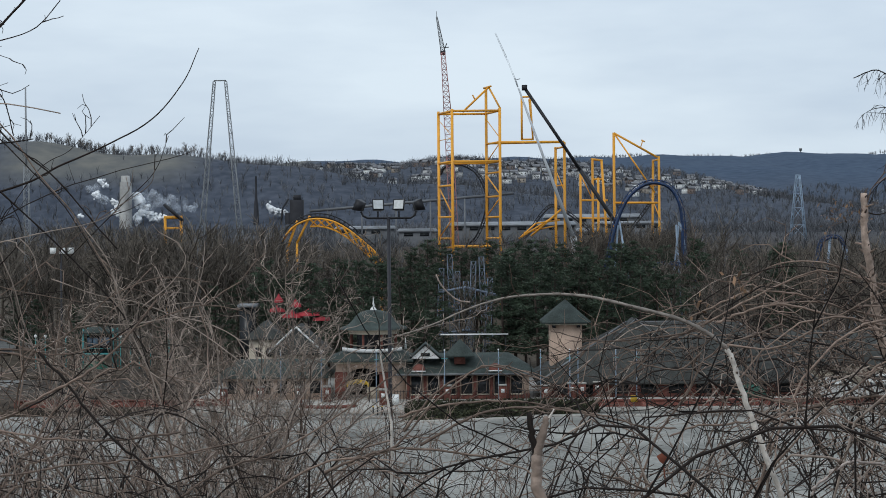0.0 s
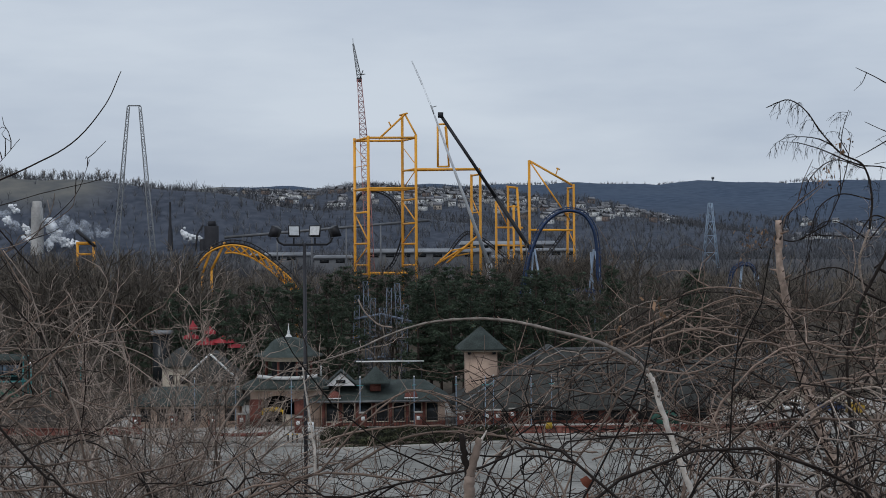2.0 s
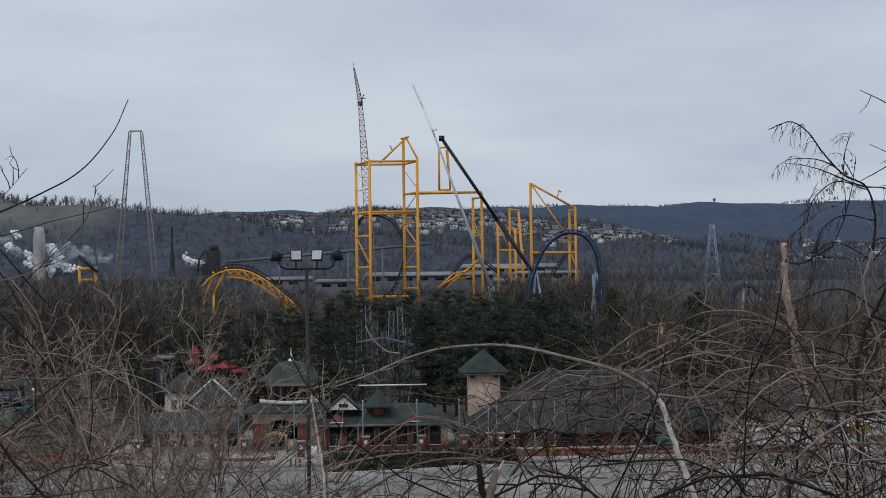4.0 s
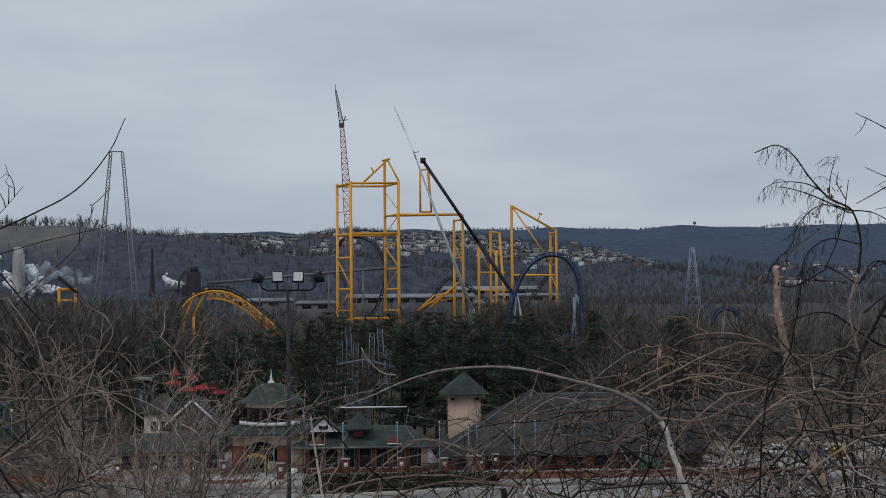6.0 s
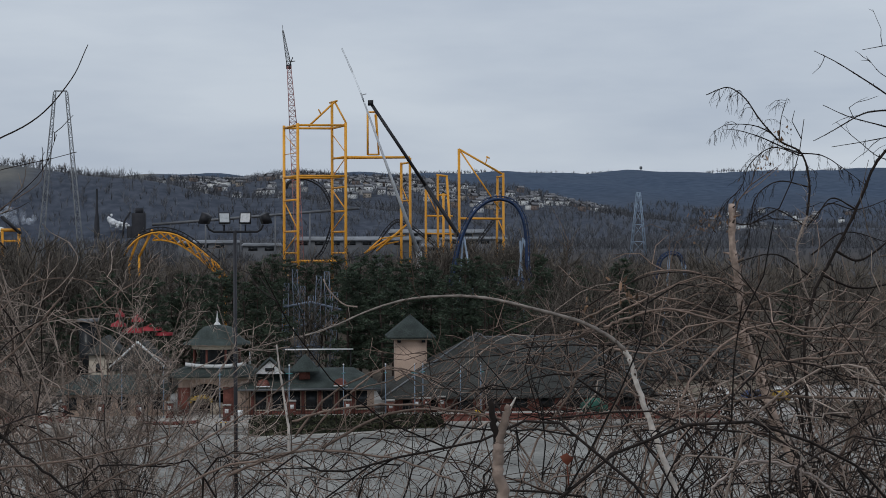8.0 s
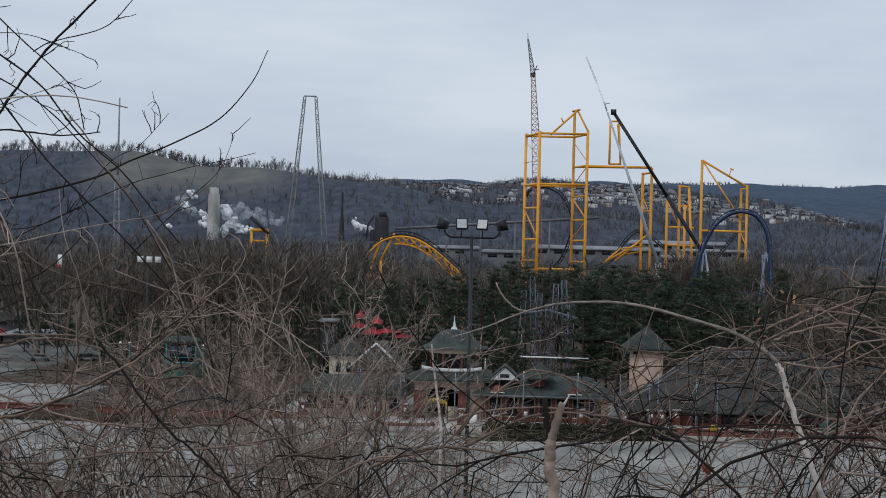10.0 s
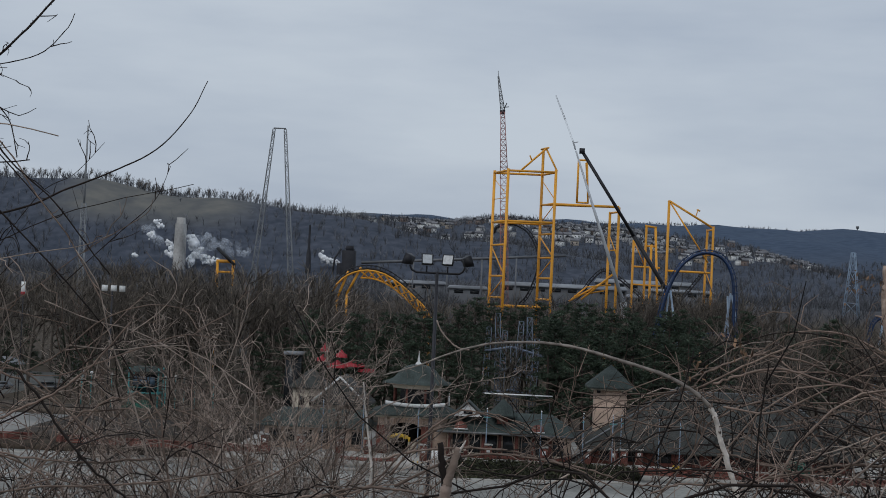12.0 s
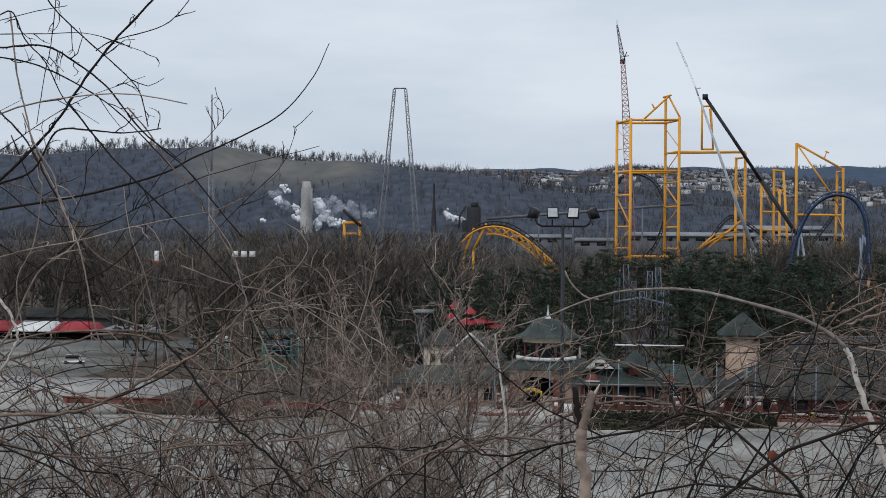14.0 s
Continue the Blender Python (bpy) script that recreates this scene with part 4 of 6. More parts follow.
for x in (-124, -117.4, -110.8):
    boxed("post", BLACK, t, (x, x + 0.2, 362.4, 362.6, 1.0, 3.1))
t = thing("long_hall", "long hall with a dull grey-green roof behind the canopy", "building")
part("roof", Build().hip(-165, -128, 382, 398, 5.4, 7.4, -160, -133, 389.5, 390.5), GREYROOF, t)
boxed("wall", MILL, t, (-164, -129, 383, 397, 0.9, 5.2))


def car(label, x, y, z, yaw, paint, tall=1.0):
    t = thing("parked_car", label, "car")
    bb = Build()
    prof = [(-2.2, 0.35), (-2.25, 0.8), (-1.9, 0.95), (-1.4, 1.0 + 0.45 * tall), (1.0, 1.0 + 0.5 * tall), (1.5, 1.0), (2.15, 0.9), (2.25, 0.4)]
    for y0, y1 in ((-0.85, 0.85),):
        v = [(px, y0, pz) for px, pz in prof] + [(px, y1, pz) for px, pz in prof]
        k = len(prof)
        q = [(i, i + 1, k + i + 1, k + i) for i in range(k - 1)] + [(0, k, 2 * k - 1, k - 1)]
        for s in (0, k):
            q += [(s + 0, s + 1, s + 6, s + 7), (s + 1, s + 2, s + 5, s + 6), (s + 2, s + 3, s + 4, s + 5)]
        bb.add(v, q)
    part("body", bb, paint, t)
    for sy in (-0.87, 0.87):
        bb = Build().box(-1.4, 1.1, sy - 0.005, sy + 0.005, 1.02, 0.95 + 0.42 * tall)
        part("side_window", bb, DARK, t)
        for wx in (-1.35, 1.4):
            bb = Build().tube([(wx, sy - 0.1, 0.33), (wx, sy + 0.1, 0.33)], 0.33, 10)
            w = part("wheel", bb, BLACK, t)
    t.matrix_world = pose(x, y, z, 0, 0, yaw)
    return t


PAINTGREY = mat("grey_car_paint", (0.14, 0.15, 0.16), 0.3)
PAINTBLUE = mat("blue_car_paint", (0.05, 0.10, 0.25), 0.3)
car("white van parked on the forecourt", -104, 290, 1.05, 8, WHITE, 1.7)
car("dark grey car parked on the forecourt", -98, 312, 1.05, 185, PAINTGREY)
car("grey car parked on the forecourt", -90, 318, 1.05, 4, PAINTGREY)
car("white car parked by the hall", 60.5, 242, 0.95, 20, WHITE)
car("white van parked by the hall", 67.0, 241, 0.95, 160, WHITE, 1.7)
car("blue car parked by the hall", 73.0, 240, 0.95, 10, PAINTBLUE)
car("white car parked by brush", 78.0, 243, 0.95, 175, WHITE)
b = Build().box(56, 130, 236.5, 264, 0.0, 0.95)
tagged(part("service_yard", b, CONCRETE), "pale concrete service yard", "pavement", kind="structure")
t = thing("yellow_skip", "yellow steel skip in the service yard", "skip")
part("tub", Build().hip(75, 77.6, 237.6, 239.2, 2.3, 2.5, 75, 77.6, 237.6, 239.2, 1.3), SIGNYELLOW, t)
boxed("skid", BLACK, t, (75.2, 77.4, 237.8, 239, 0.95, 1.05))

t = thing("green_tower_booth", "dark booth on teal posts under a green roof", "booth")
for x in (-65.6, -60.2):
    for y in (284, 288):
        part("post", Build().tube([(x, y, 0.95), (x, y, 8.2)], 0.16, 8), TEAL, t)
boxed("cabin", DARK, t, (-65, -60.8, 284.4, 287.6, 3.8, 6.9))
boxed("floor_deck", TEAL, t, (-65.8, -60, 283.8, 288.2, 3.5, 3.75))
BOOTHGLASS = mat("booth_glass", (0.10, 0.15, 0.20), 0.15)
for k in range(4):
    boxed("pane", BOOTHGLASS, t, (-64.9 + k * 1.03, -64.0 + k * 1.03, 284.3, 284.38, 5.0, 6.6))
boxed("rail", TEAL, t, (-65.6, -60.2, 283.9, 284.0, 4.6, 4.7))
part("roof", Build().hip(-66.2, -59.6, 283.4, 288.6, 7.6, 8.5, -64.5, -61.5, 285.9, 286.1), GREENROOF, t)
part("skirt", Build().hip(-66.6, -60.8, 282.8, 284.2, 1.0, 2.3, -64.5, -62, 284, 284.2, 0.05), SIGNGREEN, t)
first = thing("lamp_post", "teal lamp post with small white lamp", "street light", "teal lamp posts")
part("post", Build().tube([(0, 0, 0), (0, 0, 5.6)], [0.12, 0.08], 8), TEAL, first)
part("globe", Build().lathe(0, 0, [(0.05, 5.6), (0.3, 5.85), (0.25, 6.1), (0.02, 6.25)], 8), WHITE, first, "white lamp globe")
first.location = (-58.6, 283, 0.97)
for x, y in ((-57.0, 284), (-55.2, 283), (-68.5, 283), (-72.5, 284), (-74.5, 285), (-53.8, 286), (-50, 284)):
    copy_thing(first, pose(x, y, 0.97, 0, 0, x * 7))
t = thing("floodlight_mast", "mast with three white floodlights above woods", "street light")
part("pole", Build().tube([(-57.5, 236, 0.9), (-57.5, 236, 22.5)], 0.14, 8), BLACK, t)
for x in (-58.7, -57.3, -56.0):
    boxed("lamp_head", WHITE, t, (x - 0.42, x + 0.42, 235.8, 236.1, 22.3, 23.2))
t = thing("tall_sign", "narrow white and red sign among trees", "sign")
boxed("panel", WHITE, t, (-79.55, -78.85, 262, 262.2, 20.8, 23.0))
boxed("stripe", REDROOF, t, (-79.55, -78.85, 261.9, 261.99, 20.8, 21.3))
part("pole", Build().tube([(-79.2, 262.3, 1), (-79.2, 262.3, 22)], 0.09, 8), BLACK, t)

# ---------------------------------------------------------------- steel works and valley
t = thing("mill_stack", "tall square concrete mill chimney", "chimney")
part("shaft", Build().lathe(-268, 1300, [(6.0, 24), (5.3, 70), (5.3, 73)], 4, 0.6), STACK, t)
part("crown", Build().lathe(-268, 1300, [(4.2, 73), (4.0, 78.2), (3.0, 78.3)], 4, 0.6), STACK, t)
t = thing("black_stack", "thin black mill stack", "chimney")
part("shaft", Build().lathe(-158.6, 1300, [(3.0, 24), (1.9, 52), (1.1, 58), (0.8, 77)], 8), MILLDARK, t)
t = thing("blast_furnace", "dark sooty blast furnace building", "building")
boxed("tower", MILLDARK, t, (-130, -119, 1296, 1306, 24, 57), (-127, -121, 1297, 1305, 57, 61))
boxed("shed", MILLDARK, t, (-134, -130, 1296, 1306, 24, 46))
part("duct", Build().tube([(-131, 1296, 58), (-136, 1296, 50), (-138, 1296, 30)], 0.8, 6), MILLDARK, t)
for x0, x1, y, z, h in ((-64, -30, 905, 31.6, 1.6), (-26, -5, 870, 29.6, 1.4), (2, 74, 880, 33.2, 1.9), (20, 130, 960, 29.5, 1.6), (66, 128, 1010, 39.2, 2.2), (90, 126, 900, 33.2, 1.2)):
    t = thing("mill_shed", "long grey mill shed with pale roof", "building", "mill sheds")
    boxed("wall", MILL, t, (x0, x1, y, y + 24, 14, z - h))
    part("roof", Build().hip(x0 - 1, x1 + 1, y - 1, y + 25, z - h, z, x0, x1, y + 11, y + 13, 0.6), MILLROOF, t)
    for k in range(int((x1 - x0) / 9)):
        boxed("window", DARK, t, (x0 + 3 + k * 9, x0 + 8 + k * 9, y - 0.2, y - 0.01, z - h - 3.0, z - h - 1.2))
t = thing("river_bridge", "grey steel girder bridge across the valley", "bridge")
bb = Build()
bb.tube([(-75, 860, 39.5), (38, 860, 48.5)], 0.8, 4)
part("deck", bb, MILL, t)
for k in range(6):
    x = -65 + k * 19
    part("bridge_pier", Build().tube([(x, 860, 14), (x, 860, 40 + (x + 75) * 0.08)], 0.5, 6), MILL, t)

def puff(b, x, y, z, r):
    """A lumpy billow."""
    rows, cols = 10, 14
    v = []
    for i in range(rows + 1):
        e = -math.pi / 2 + math.pi * i / rows
        for j in range(cols):
            a = 2 * math.pi * j / cols
            d = Vector((math.cos(e) * math.cos(a), math.cos(e) * math.sin(a), math.sin(e)))
            q = r * (1 + 0.55 * noise.noise(d * 1.6 + Vector((x, z, r))) + 0.35 * noise.noise(d * 4.1 + Vector((z, x, r))))
            v.append((x + d.x * q, y + d.y * q, z + d.z * q))
    b.add(v, [(i * cols + j, i * cols + (j + 1) % cols, (i + 1) * cols + (j + 1) % cols, (i + 1) * cols + j) for i in range(rows) for j in range(cols)])


main_puffs = ((-291, 75, 2.2), (-290, 71, 2.8), (-293, 62, 3.2), (-297, 63, 2.2), (-280, 56, 2.4), (-277, 52, 3.2), (-281, 48, 2.4), (-276, 45, 3.4),
              (-261, 62, 3.2), (-258, 56, 5.6), (-255, 49, 6.2), (-259, 43, 5.0), (-246, 42, 3.6), (-240, 44, 2.6), (-250, 45, 3.4), (-309, 45, 2.2))
mill_puffs = ((-146, 50, 3.6), (-150, 52, 2.6), (-141, 48, 3.2), (-137, 46.5, 2.2))
thin_puffs = ((-252, 61, 3.6), (-244, 60, 4.6), (-234, 57, 5.4), (-224, 54, 5.6), (-215, 51, 4.2), (-287, 58, 5.0), (-250, 55, 6.0), (-300, 68, 5.0))
for label, puffs, stuff in (("white steam billowing behind the mill chimney", main_puffs, STEAM), ("small white steam puff beside the furnace", mill_puffs, STEAM),
                            ("thin bluish steam drifting from the mill", thin_puffs, SMOKE)):
    b = Build()
    for x, z, r in puffs:
        for k in range(7):
            d = rng.normal(0, 1, 3) * (0.55, 0.4, 0.55) * r
            puff(b, x + d[0], 1312 + d[1], z + d[2], r * rng.uniform(0.3, 0.75))
    tagged(part("steam_cloud", b, stuff, None, smooth=True), label, "steam", kind="stuff")


def house(wall, roof, w, d, h, r):
    t = thing("house", "small pale hillside house with dark gabled roof", "house", "hillside houses")
    boxed("wall", wall, t, (-w / 2, w / 2, -d / 2, d / 2, -2, h))
    bb = Build()
    o = 0.5
    bb.add([(-w / 2 - o, -d / 2 - o, h - 0.2), (w / 2 + o, -d / 2 - o, h - 0.2), (w / 2 + o, d / 2 + o, h - 0.2), (-w / 2 - o, d / 2 + o, h - 0.2), (-w / 2 - o, 0, h + r), (w / 2 + o, 0, h + r)],
           [(0, 1, 5, 4), (3, 4, 5, 2), (0, 4, 4, 3), (1, 2, 5, 5), (3, 2, 1, 0)])
    part("roof", bb, roof, t)
    for k in range(2):
        boxed("window", DARK, t, (-w / 2 + (k + 0.35) * w / 2, -w / 2 + (k + 0.6) * w / 2, -d / 2 - 0.06, -d / 2 - 0.01, 1.4, 2.7))
    return t


WALLS = (mat("white_siding", (0.78, 0.78, 0.76), 0.7), HOUSEWALL, mat("tan_siding", (0.38, 0.33, 0.28), 0.8), mat("brown_brick", (0.20, 0.155, 0.135), 0.9))
kinds = [house(w, HOUSEROOF, a, 7, h, 2.8) for w, a, h in zip(WALLS, (8.2, 7.2, 8.6, 7), (4.4, 4.4, 4.3, 4.6))]
spots = []
towns = np.random.default_rng(21)
# clusters of houses: centre, spread, how many
for cx, cy, sx, sy, n in ((-135, 1900, 38, 45, 26), (-70, 1930, 30, 40, 22), (-95, 1740, 30, 40, 20), (-20, 1850, 34, 60, 26), (20, 1700, 40, 60, 26), (70, 1840, 40, 70, 34), (120, 1700, 40, 60, 34),
                          (165, 1800, 40, 70, 34), (180, 1620, 36, 45, 28), (240, 1640, 30, 40, 26), (310, 1780, 26, 45, 34), (345, 1830, 26, 40, 24), (425, 1800, 36, 30, 20), (520, 1880, 34, 30, 18),
                          (590, 1930, 30, 30, 26), (640, 2060, 40, 60, 14), (700, 2150, 50, 60, 10)):
    for k in range(int(n * 0.72)):
        spots.append((towns.normal(cx, sx), min(towns.normal(cy, sy), 1975 if cx < 250 else 2400)))
for k, (x, y) in enumerate(spots):
    z = float(ground_height(np.array([x]), np.array([y]))[0])
    m = pose(x, y, z, 0, 0, float(rng.choice([0, 90, 35, -40, 60, 15])))
    if k < 4:
        kinds[k].matrix_world = m
    else:
        copy_thing(kinds[int(rng.choice([0, 0, 0, 1, 1, 2, 3]))], m)


# ---------------------------------------------------------------- trees
def wander(p, d, length, n, bend, lift):
    """A crooked twig: a start, a way, a length."""
    pts = [np.array(p, float)]
    d = np.array(d, float)
    for k in range(n):
        d = d + rng.normal(0, bend, 3) + (0, 0, lift)
        d /= np.linalg.norm(d)
        pts.append(pts[-1] + d * length / n)
    return np.array(pts), d


def away(d, angle):
    """A way that leaves d by about that angle, to a random side."""
    s = np.cross(d, rng.normal(0, 1, 3))
    s /= np.linalg.norm(s) + 1e-9
    return d * math.cos(angle) + s * math.sin(angle)


def bare_tree(height, limbs, fork, twigs, thin=0.06, lean=(0.5, 1.05), wood=FARTWIG, label="bare brown deciduous tree in winter", name="bare_tree", group="bare trees of the park"):
    t = thing(name, label, "tree", group)
    b = Build()
    trunk, _ = wander((0, 0, -0.3), (0, 0, 1), height * 0.72, 6, 0.06, 0.05)
    b.tube(trunk, np.linspace(height * 0.016, height * 0.006, 7), 6)
    part("trunk", b, wood, t)
    b = Build()
    for i in range(limbs):
        s = 0.28 + 0.72 * i / limbs
        k = min(5, int(s * 6))
        p = trunk[k] + (trunk[k + 1] - trunk[k]) * (s * 6 - k)
        limb, ld = wander(p, away(np.array([0, 0, 1.0]), rng.uniform(*lean)), height * rng.uniform(0.22, 0.42) * (1.15 - 0.5 * s), 4, 0.14, 0.12)
        b.tube(limb, np.linspace(height * 0.006, thin, 5), 3, cap=False)
        for j in range(fork):
            q = limb[rng.integers(1, 5)]
            br, bd = wander(q, away(ld, rng.uniform(0.3, 0.9)), height * rng.uniform(0.09, 0.2), 3, 0.18, 0.08)
            b.tube(br, np.linspace(thin * 1.3, thin * 0.7, 4), 3, cap=False)
            for m in range(twigs):
                tw, _ = wander(br[rng.integers(1, 4)], away(bd, rng.uniform(0.2, 0.8)), height * rng.uniform(0.04, 0.11), 2, 0.2, 0.08)
                b.tube(tw[::2], [thin * 0.7, thin * 0.4], 3, cap=False)
    part("crown", b, wood, t)
    return t


def pine(height, whorls, label):
    """A white pine: flat plumes of needles in separate tiers."""
    t = thing("pine_tree", label, "tree", "pines behind the gate")
    b = Build()
    trunk, _ = wander((0, 0, -0.3), (0, 0, 1), height, 6, 0.02, 0.05)
    b.tube(trunk, np.linspace(0.3, 0.05, 7), 8)
    part("trunk", b, PINEBARK, t)
    limbs, tufts, ways = Build(), [], []
    for i in range(whorls):
        s = 0.2 + 0.8 * (i + rng.uniform(-0.25, 0.25)) / whorls
        reach = height * 0.27 * max(0.02, 1 - s) ** 0.62 * rng.uniform(0.7, 1.2) + 0.5
        for k in range(rng.integers(4, 7)):
            a = rng.uniform(0, 6.28)
            r = reach * rng.uniform(0.5, 1.15)
            br, d = wander((0, 0, height * min(s, 0.99) + rng.normal(0, 0.12)), (math.cos(a), math.sin(a), 0.05 + 0.35 * max(0, s - 0.6)), r, 3, 0.08, 0.05)
            limbs.tube(br, np.linspace(0.06, 0.02, 4), 3, cap=False)
            m = int(4 + r * 3.6)
            f = rng.uniform(0.3, 1.05, m)
            side = np.array([-math.sin(a), math.cos(a), 0]) * (rng.normal(0, 0.22, m) * r * np.minimum(f, 1.2 - f))[:, None]
            tufts.append(br[0] + (br[-1] - br[0]) * f[:, None] + side + rng.normal(0, 1, (m, 3)) * (0.15, 0.15, 0.09))
            ways.append(np.repeat([[math.cos(a), math.sin(a), 0.25]], m, 0))
    tagged(part("limb", limbs, PINEBARK, t), kind="stuff")
    k = 6
    c, o = np.repeat(np.vstack(tufts), k, 0), np.repeat(np.vstack(ways), k, 0)
    c = c + rng.normal(0, 0.1, c.shape)
    d = o * 0.6 + rng.normal(0, 1, c.shape) * (0.9, 0.9, 0.45)
    d = d / np.linalg.norm(d, axis=1)[:, None] * rng.uniform(0.3, 0.7, (len(c), 1))
    w = np.cross(d, rng.normal(0, 1, c.shape))
    w = w / np.linalg.norm(w, axis=1)[:, None] * rng.uniform(0.05, 0.11, (len(c), 1))
    few = np.arange(len(c)) % 3 > 0
    c, d, w = c[few], d[few], w[few] * 1.25
    crown = Build()
    crown.add(np.stack([c - w, c - d * 0.1, c + w + d * 0.3, c + d], 1).reshape(-1, 3), np.arange(4 * len(c)).reshape(-1, 4))
    part("crown", crown, PINE, t)
    return t


def plant(kinds, spots):
    for k, (x, y, s) in enumerate(spots):
        z = float(ground_height(np.array([x]), np.array([y]))[0])
        m = pose(x, y, z, 0, 0, k * 77.0) @ Matrix.Scale(s, 4)
        if k < len(kinds):
            kinds[k].matrix_basis = m
        else:
            src = kinds[k % len(kinds)]
            kept = src.scale.copy()
            src.scale = (1, 1, 1)
            copy_thing(src, m)
            src.scale = kept


spots = [(x, 274 + 9 * math.sin(k * 2.3), s * (1.07 if x > 9 else 1.1) * (1 + 0.08 * math.sin(k * 5.1))) for k, (x, s) in enumerate(
    [(-31, .93), (-27, .9), (-22.5, .96), (-18.5, .9), (-15, .88), (-11.5, .92), (-7.5, .9), (-3.5, .85), (10.2, 1.0), (12.9, 1.02), (16.0, .98), (19.5, 1.03),
     (23.5, 1.02), (27.5, 1.0), (31.5, 1.0), (35.5, .96), (39, .85), (-34, .8), (-24.5, .8), (14.2, .86), (25.5, .9), (33, .86), (-29, .85), (-20.5, .82), (-13, .8), (-5.5, .78), (11.4, .9), (17.8, .88), (21.5, .92), (29.5, .9), (37, .8), (-1.8, .8)])]
plant([pine(19.6, 15, "dark green white pine behind the gate"), pine(19.0, 14, "dark green white pine behind the gate"), pine(19.8, 16, "dark green white pine behind the gate")], spots)
extra = [(float(x), float(y), float(q)) for x, y, q in zip(np.linspace(-12, 72, 22), rng.uniform(335, 400, 22), rng.uniform(0.98, 1.2, 22))]
extra += [(71, 330, 1.12), (75, 338, 1.0), (64, 335, 0.9), (-78, 300, 0.62), (-72, 306, 0.55), (-83, 305, .5), (108, 330, .8)]
extra += [(-103, 330, .62), (-97, 326, .66), (-91, 332, .68), (-86, 322, .6), (-110, 338, .52), (-66, 303, .5), (-60, 305, .55), (-54, 301, .5), (-49, 303, .52),
          (-150, 395, .6), (-143, 398, .65), (-136, 392, .6), (-157, 397, .55), (-39, 296, .8), (-44, 300, .74), (-36, 305, .85)]
for x, y, s in extra:
    src = bpy.data.objects["pine_tree.002"]
    kept = src.scale.copy()
    src.scale = (1, 1, 1)
    z = float(ground_height(np.array([x]), np.array([y]))[0])
    copy_thing(src, pose(x, y, z, 0, 0, x * 13) @ Matrix.Scale(s, 4))
    src.scale = kept

kinds = [bare_tree(18, 13, 5, 3), bare_tree(17, 14, 5, 3), bare_tree(19, 13, 5, 3), bare_tree(16, 13, 5, 3)]
spots = []
for k in range(104):
    y = rng.uniform(292, 460)
    spots.append((rng.uniform(-0.46, -0.085) * y, y, rng.uniform(1.2, 1.55) * (0.82 + 0.2 * y / 400)))
for k in range(80):
    y = rng.uniform(285, 470)
    spots.append((rng.uniform(0.14, 0.46) * y, y, rng.uniform(0.95, 1.35)))
for k in range(30):
    spots.append((rng.uniform(-80, 150), rng.uniform(512, 660), rng.uniform(1.0, 1.25)))
for k in range(8):
    spots.append((rng.uniform(-50, -36), rng.uniform(240, 262), rng.uniform(0.5, 0.75)))
spots += [(2.5, 280, 0.95), (6.5, 284, 0.9), (44, 262, 0.9), (47, 270, 1.0), (51, 266, .9), (56, 275, 1.0), (41.5, 258, .8)]
# The canopy side of the woods stays open; the trees are closest round the coaster's footings.
spots = [(x * (y + 85) / y, y + 85, s * 1.15) if x < -0.325 * y and y < 370 else (x, y, s) for x, y, s in spots]
more = np.random.default_rng(8)
for low, high, n in ((-0.215, -0.16, 14), (-0.14, -0.1, 10)):
    for k in range(n):
        y = more.uniform(292, 345)
        spots.append((more.uniform(low, high) * y, y, more.uniform(1.35, 1.6)))
# Bare trees that hide the footings of the coasters.
for x in np.arange(-10, 82, 2.3):
    spots.append((float(x + more.normal(0, 1.0)), float(more.uniform(428, 464)), float(more.uniform(0.98, 1.2) * (1.2 if x < 38 else 1.36))))
for x in np.arange(38, 70, 1.5):
    spots.append((float(x + more.normal(0, 0.6)), float(more.uniform(440, 470)), float(more.uniform(1.4, 1.65))))
for x in np.arange(-82, -62, 1.8):
    spots.append((float(x + more.normal(0, 0.6)), float(more.uniform(392, 414)), float(more.uniform(1.42, 1.6))))
for x in np.arange(-50, -10, 2.6):
    spots.append((float(x + more.normal(0, 1.0)), float(more.uniform(370, 394)), float(more.uniform(1.1, 1.36))))
plant(kinds, spots)


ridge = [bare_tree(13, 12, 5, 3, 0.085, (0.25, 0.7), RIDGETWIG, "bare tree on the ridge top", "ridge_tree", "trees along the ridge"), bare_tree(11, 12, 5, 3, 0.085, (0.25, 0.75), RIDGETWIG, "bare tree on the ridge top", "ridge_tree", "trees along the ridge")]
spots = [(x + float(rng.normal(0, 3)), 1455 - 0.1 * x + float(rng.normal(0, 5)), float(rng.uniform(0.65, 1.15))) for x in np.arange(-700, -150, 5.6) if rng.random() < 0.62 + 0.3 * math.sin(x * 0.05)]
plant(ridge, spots)


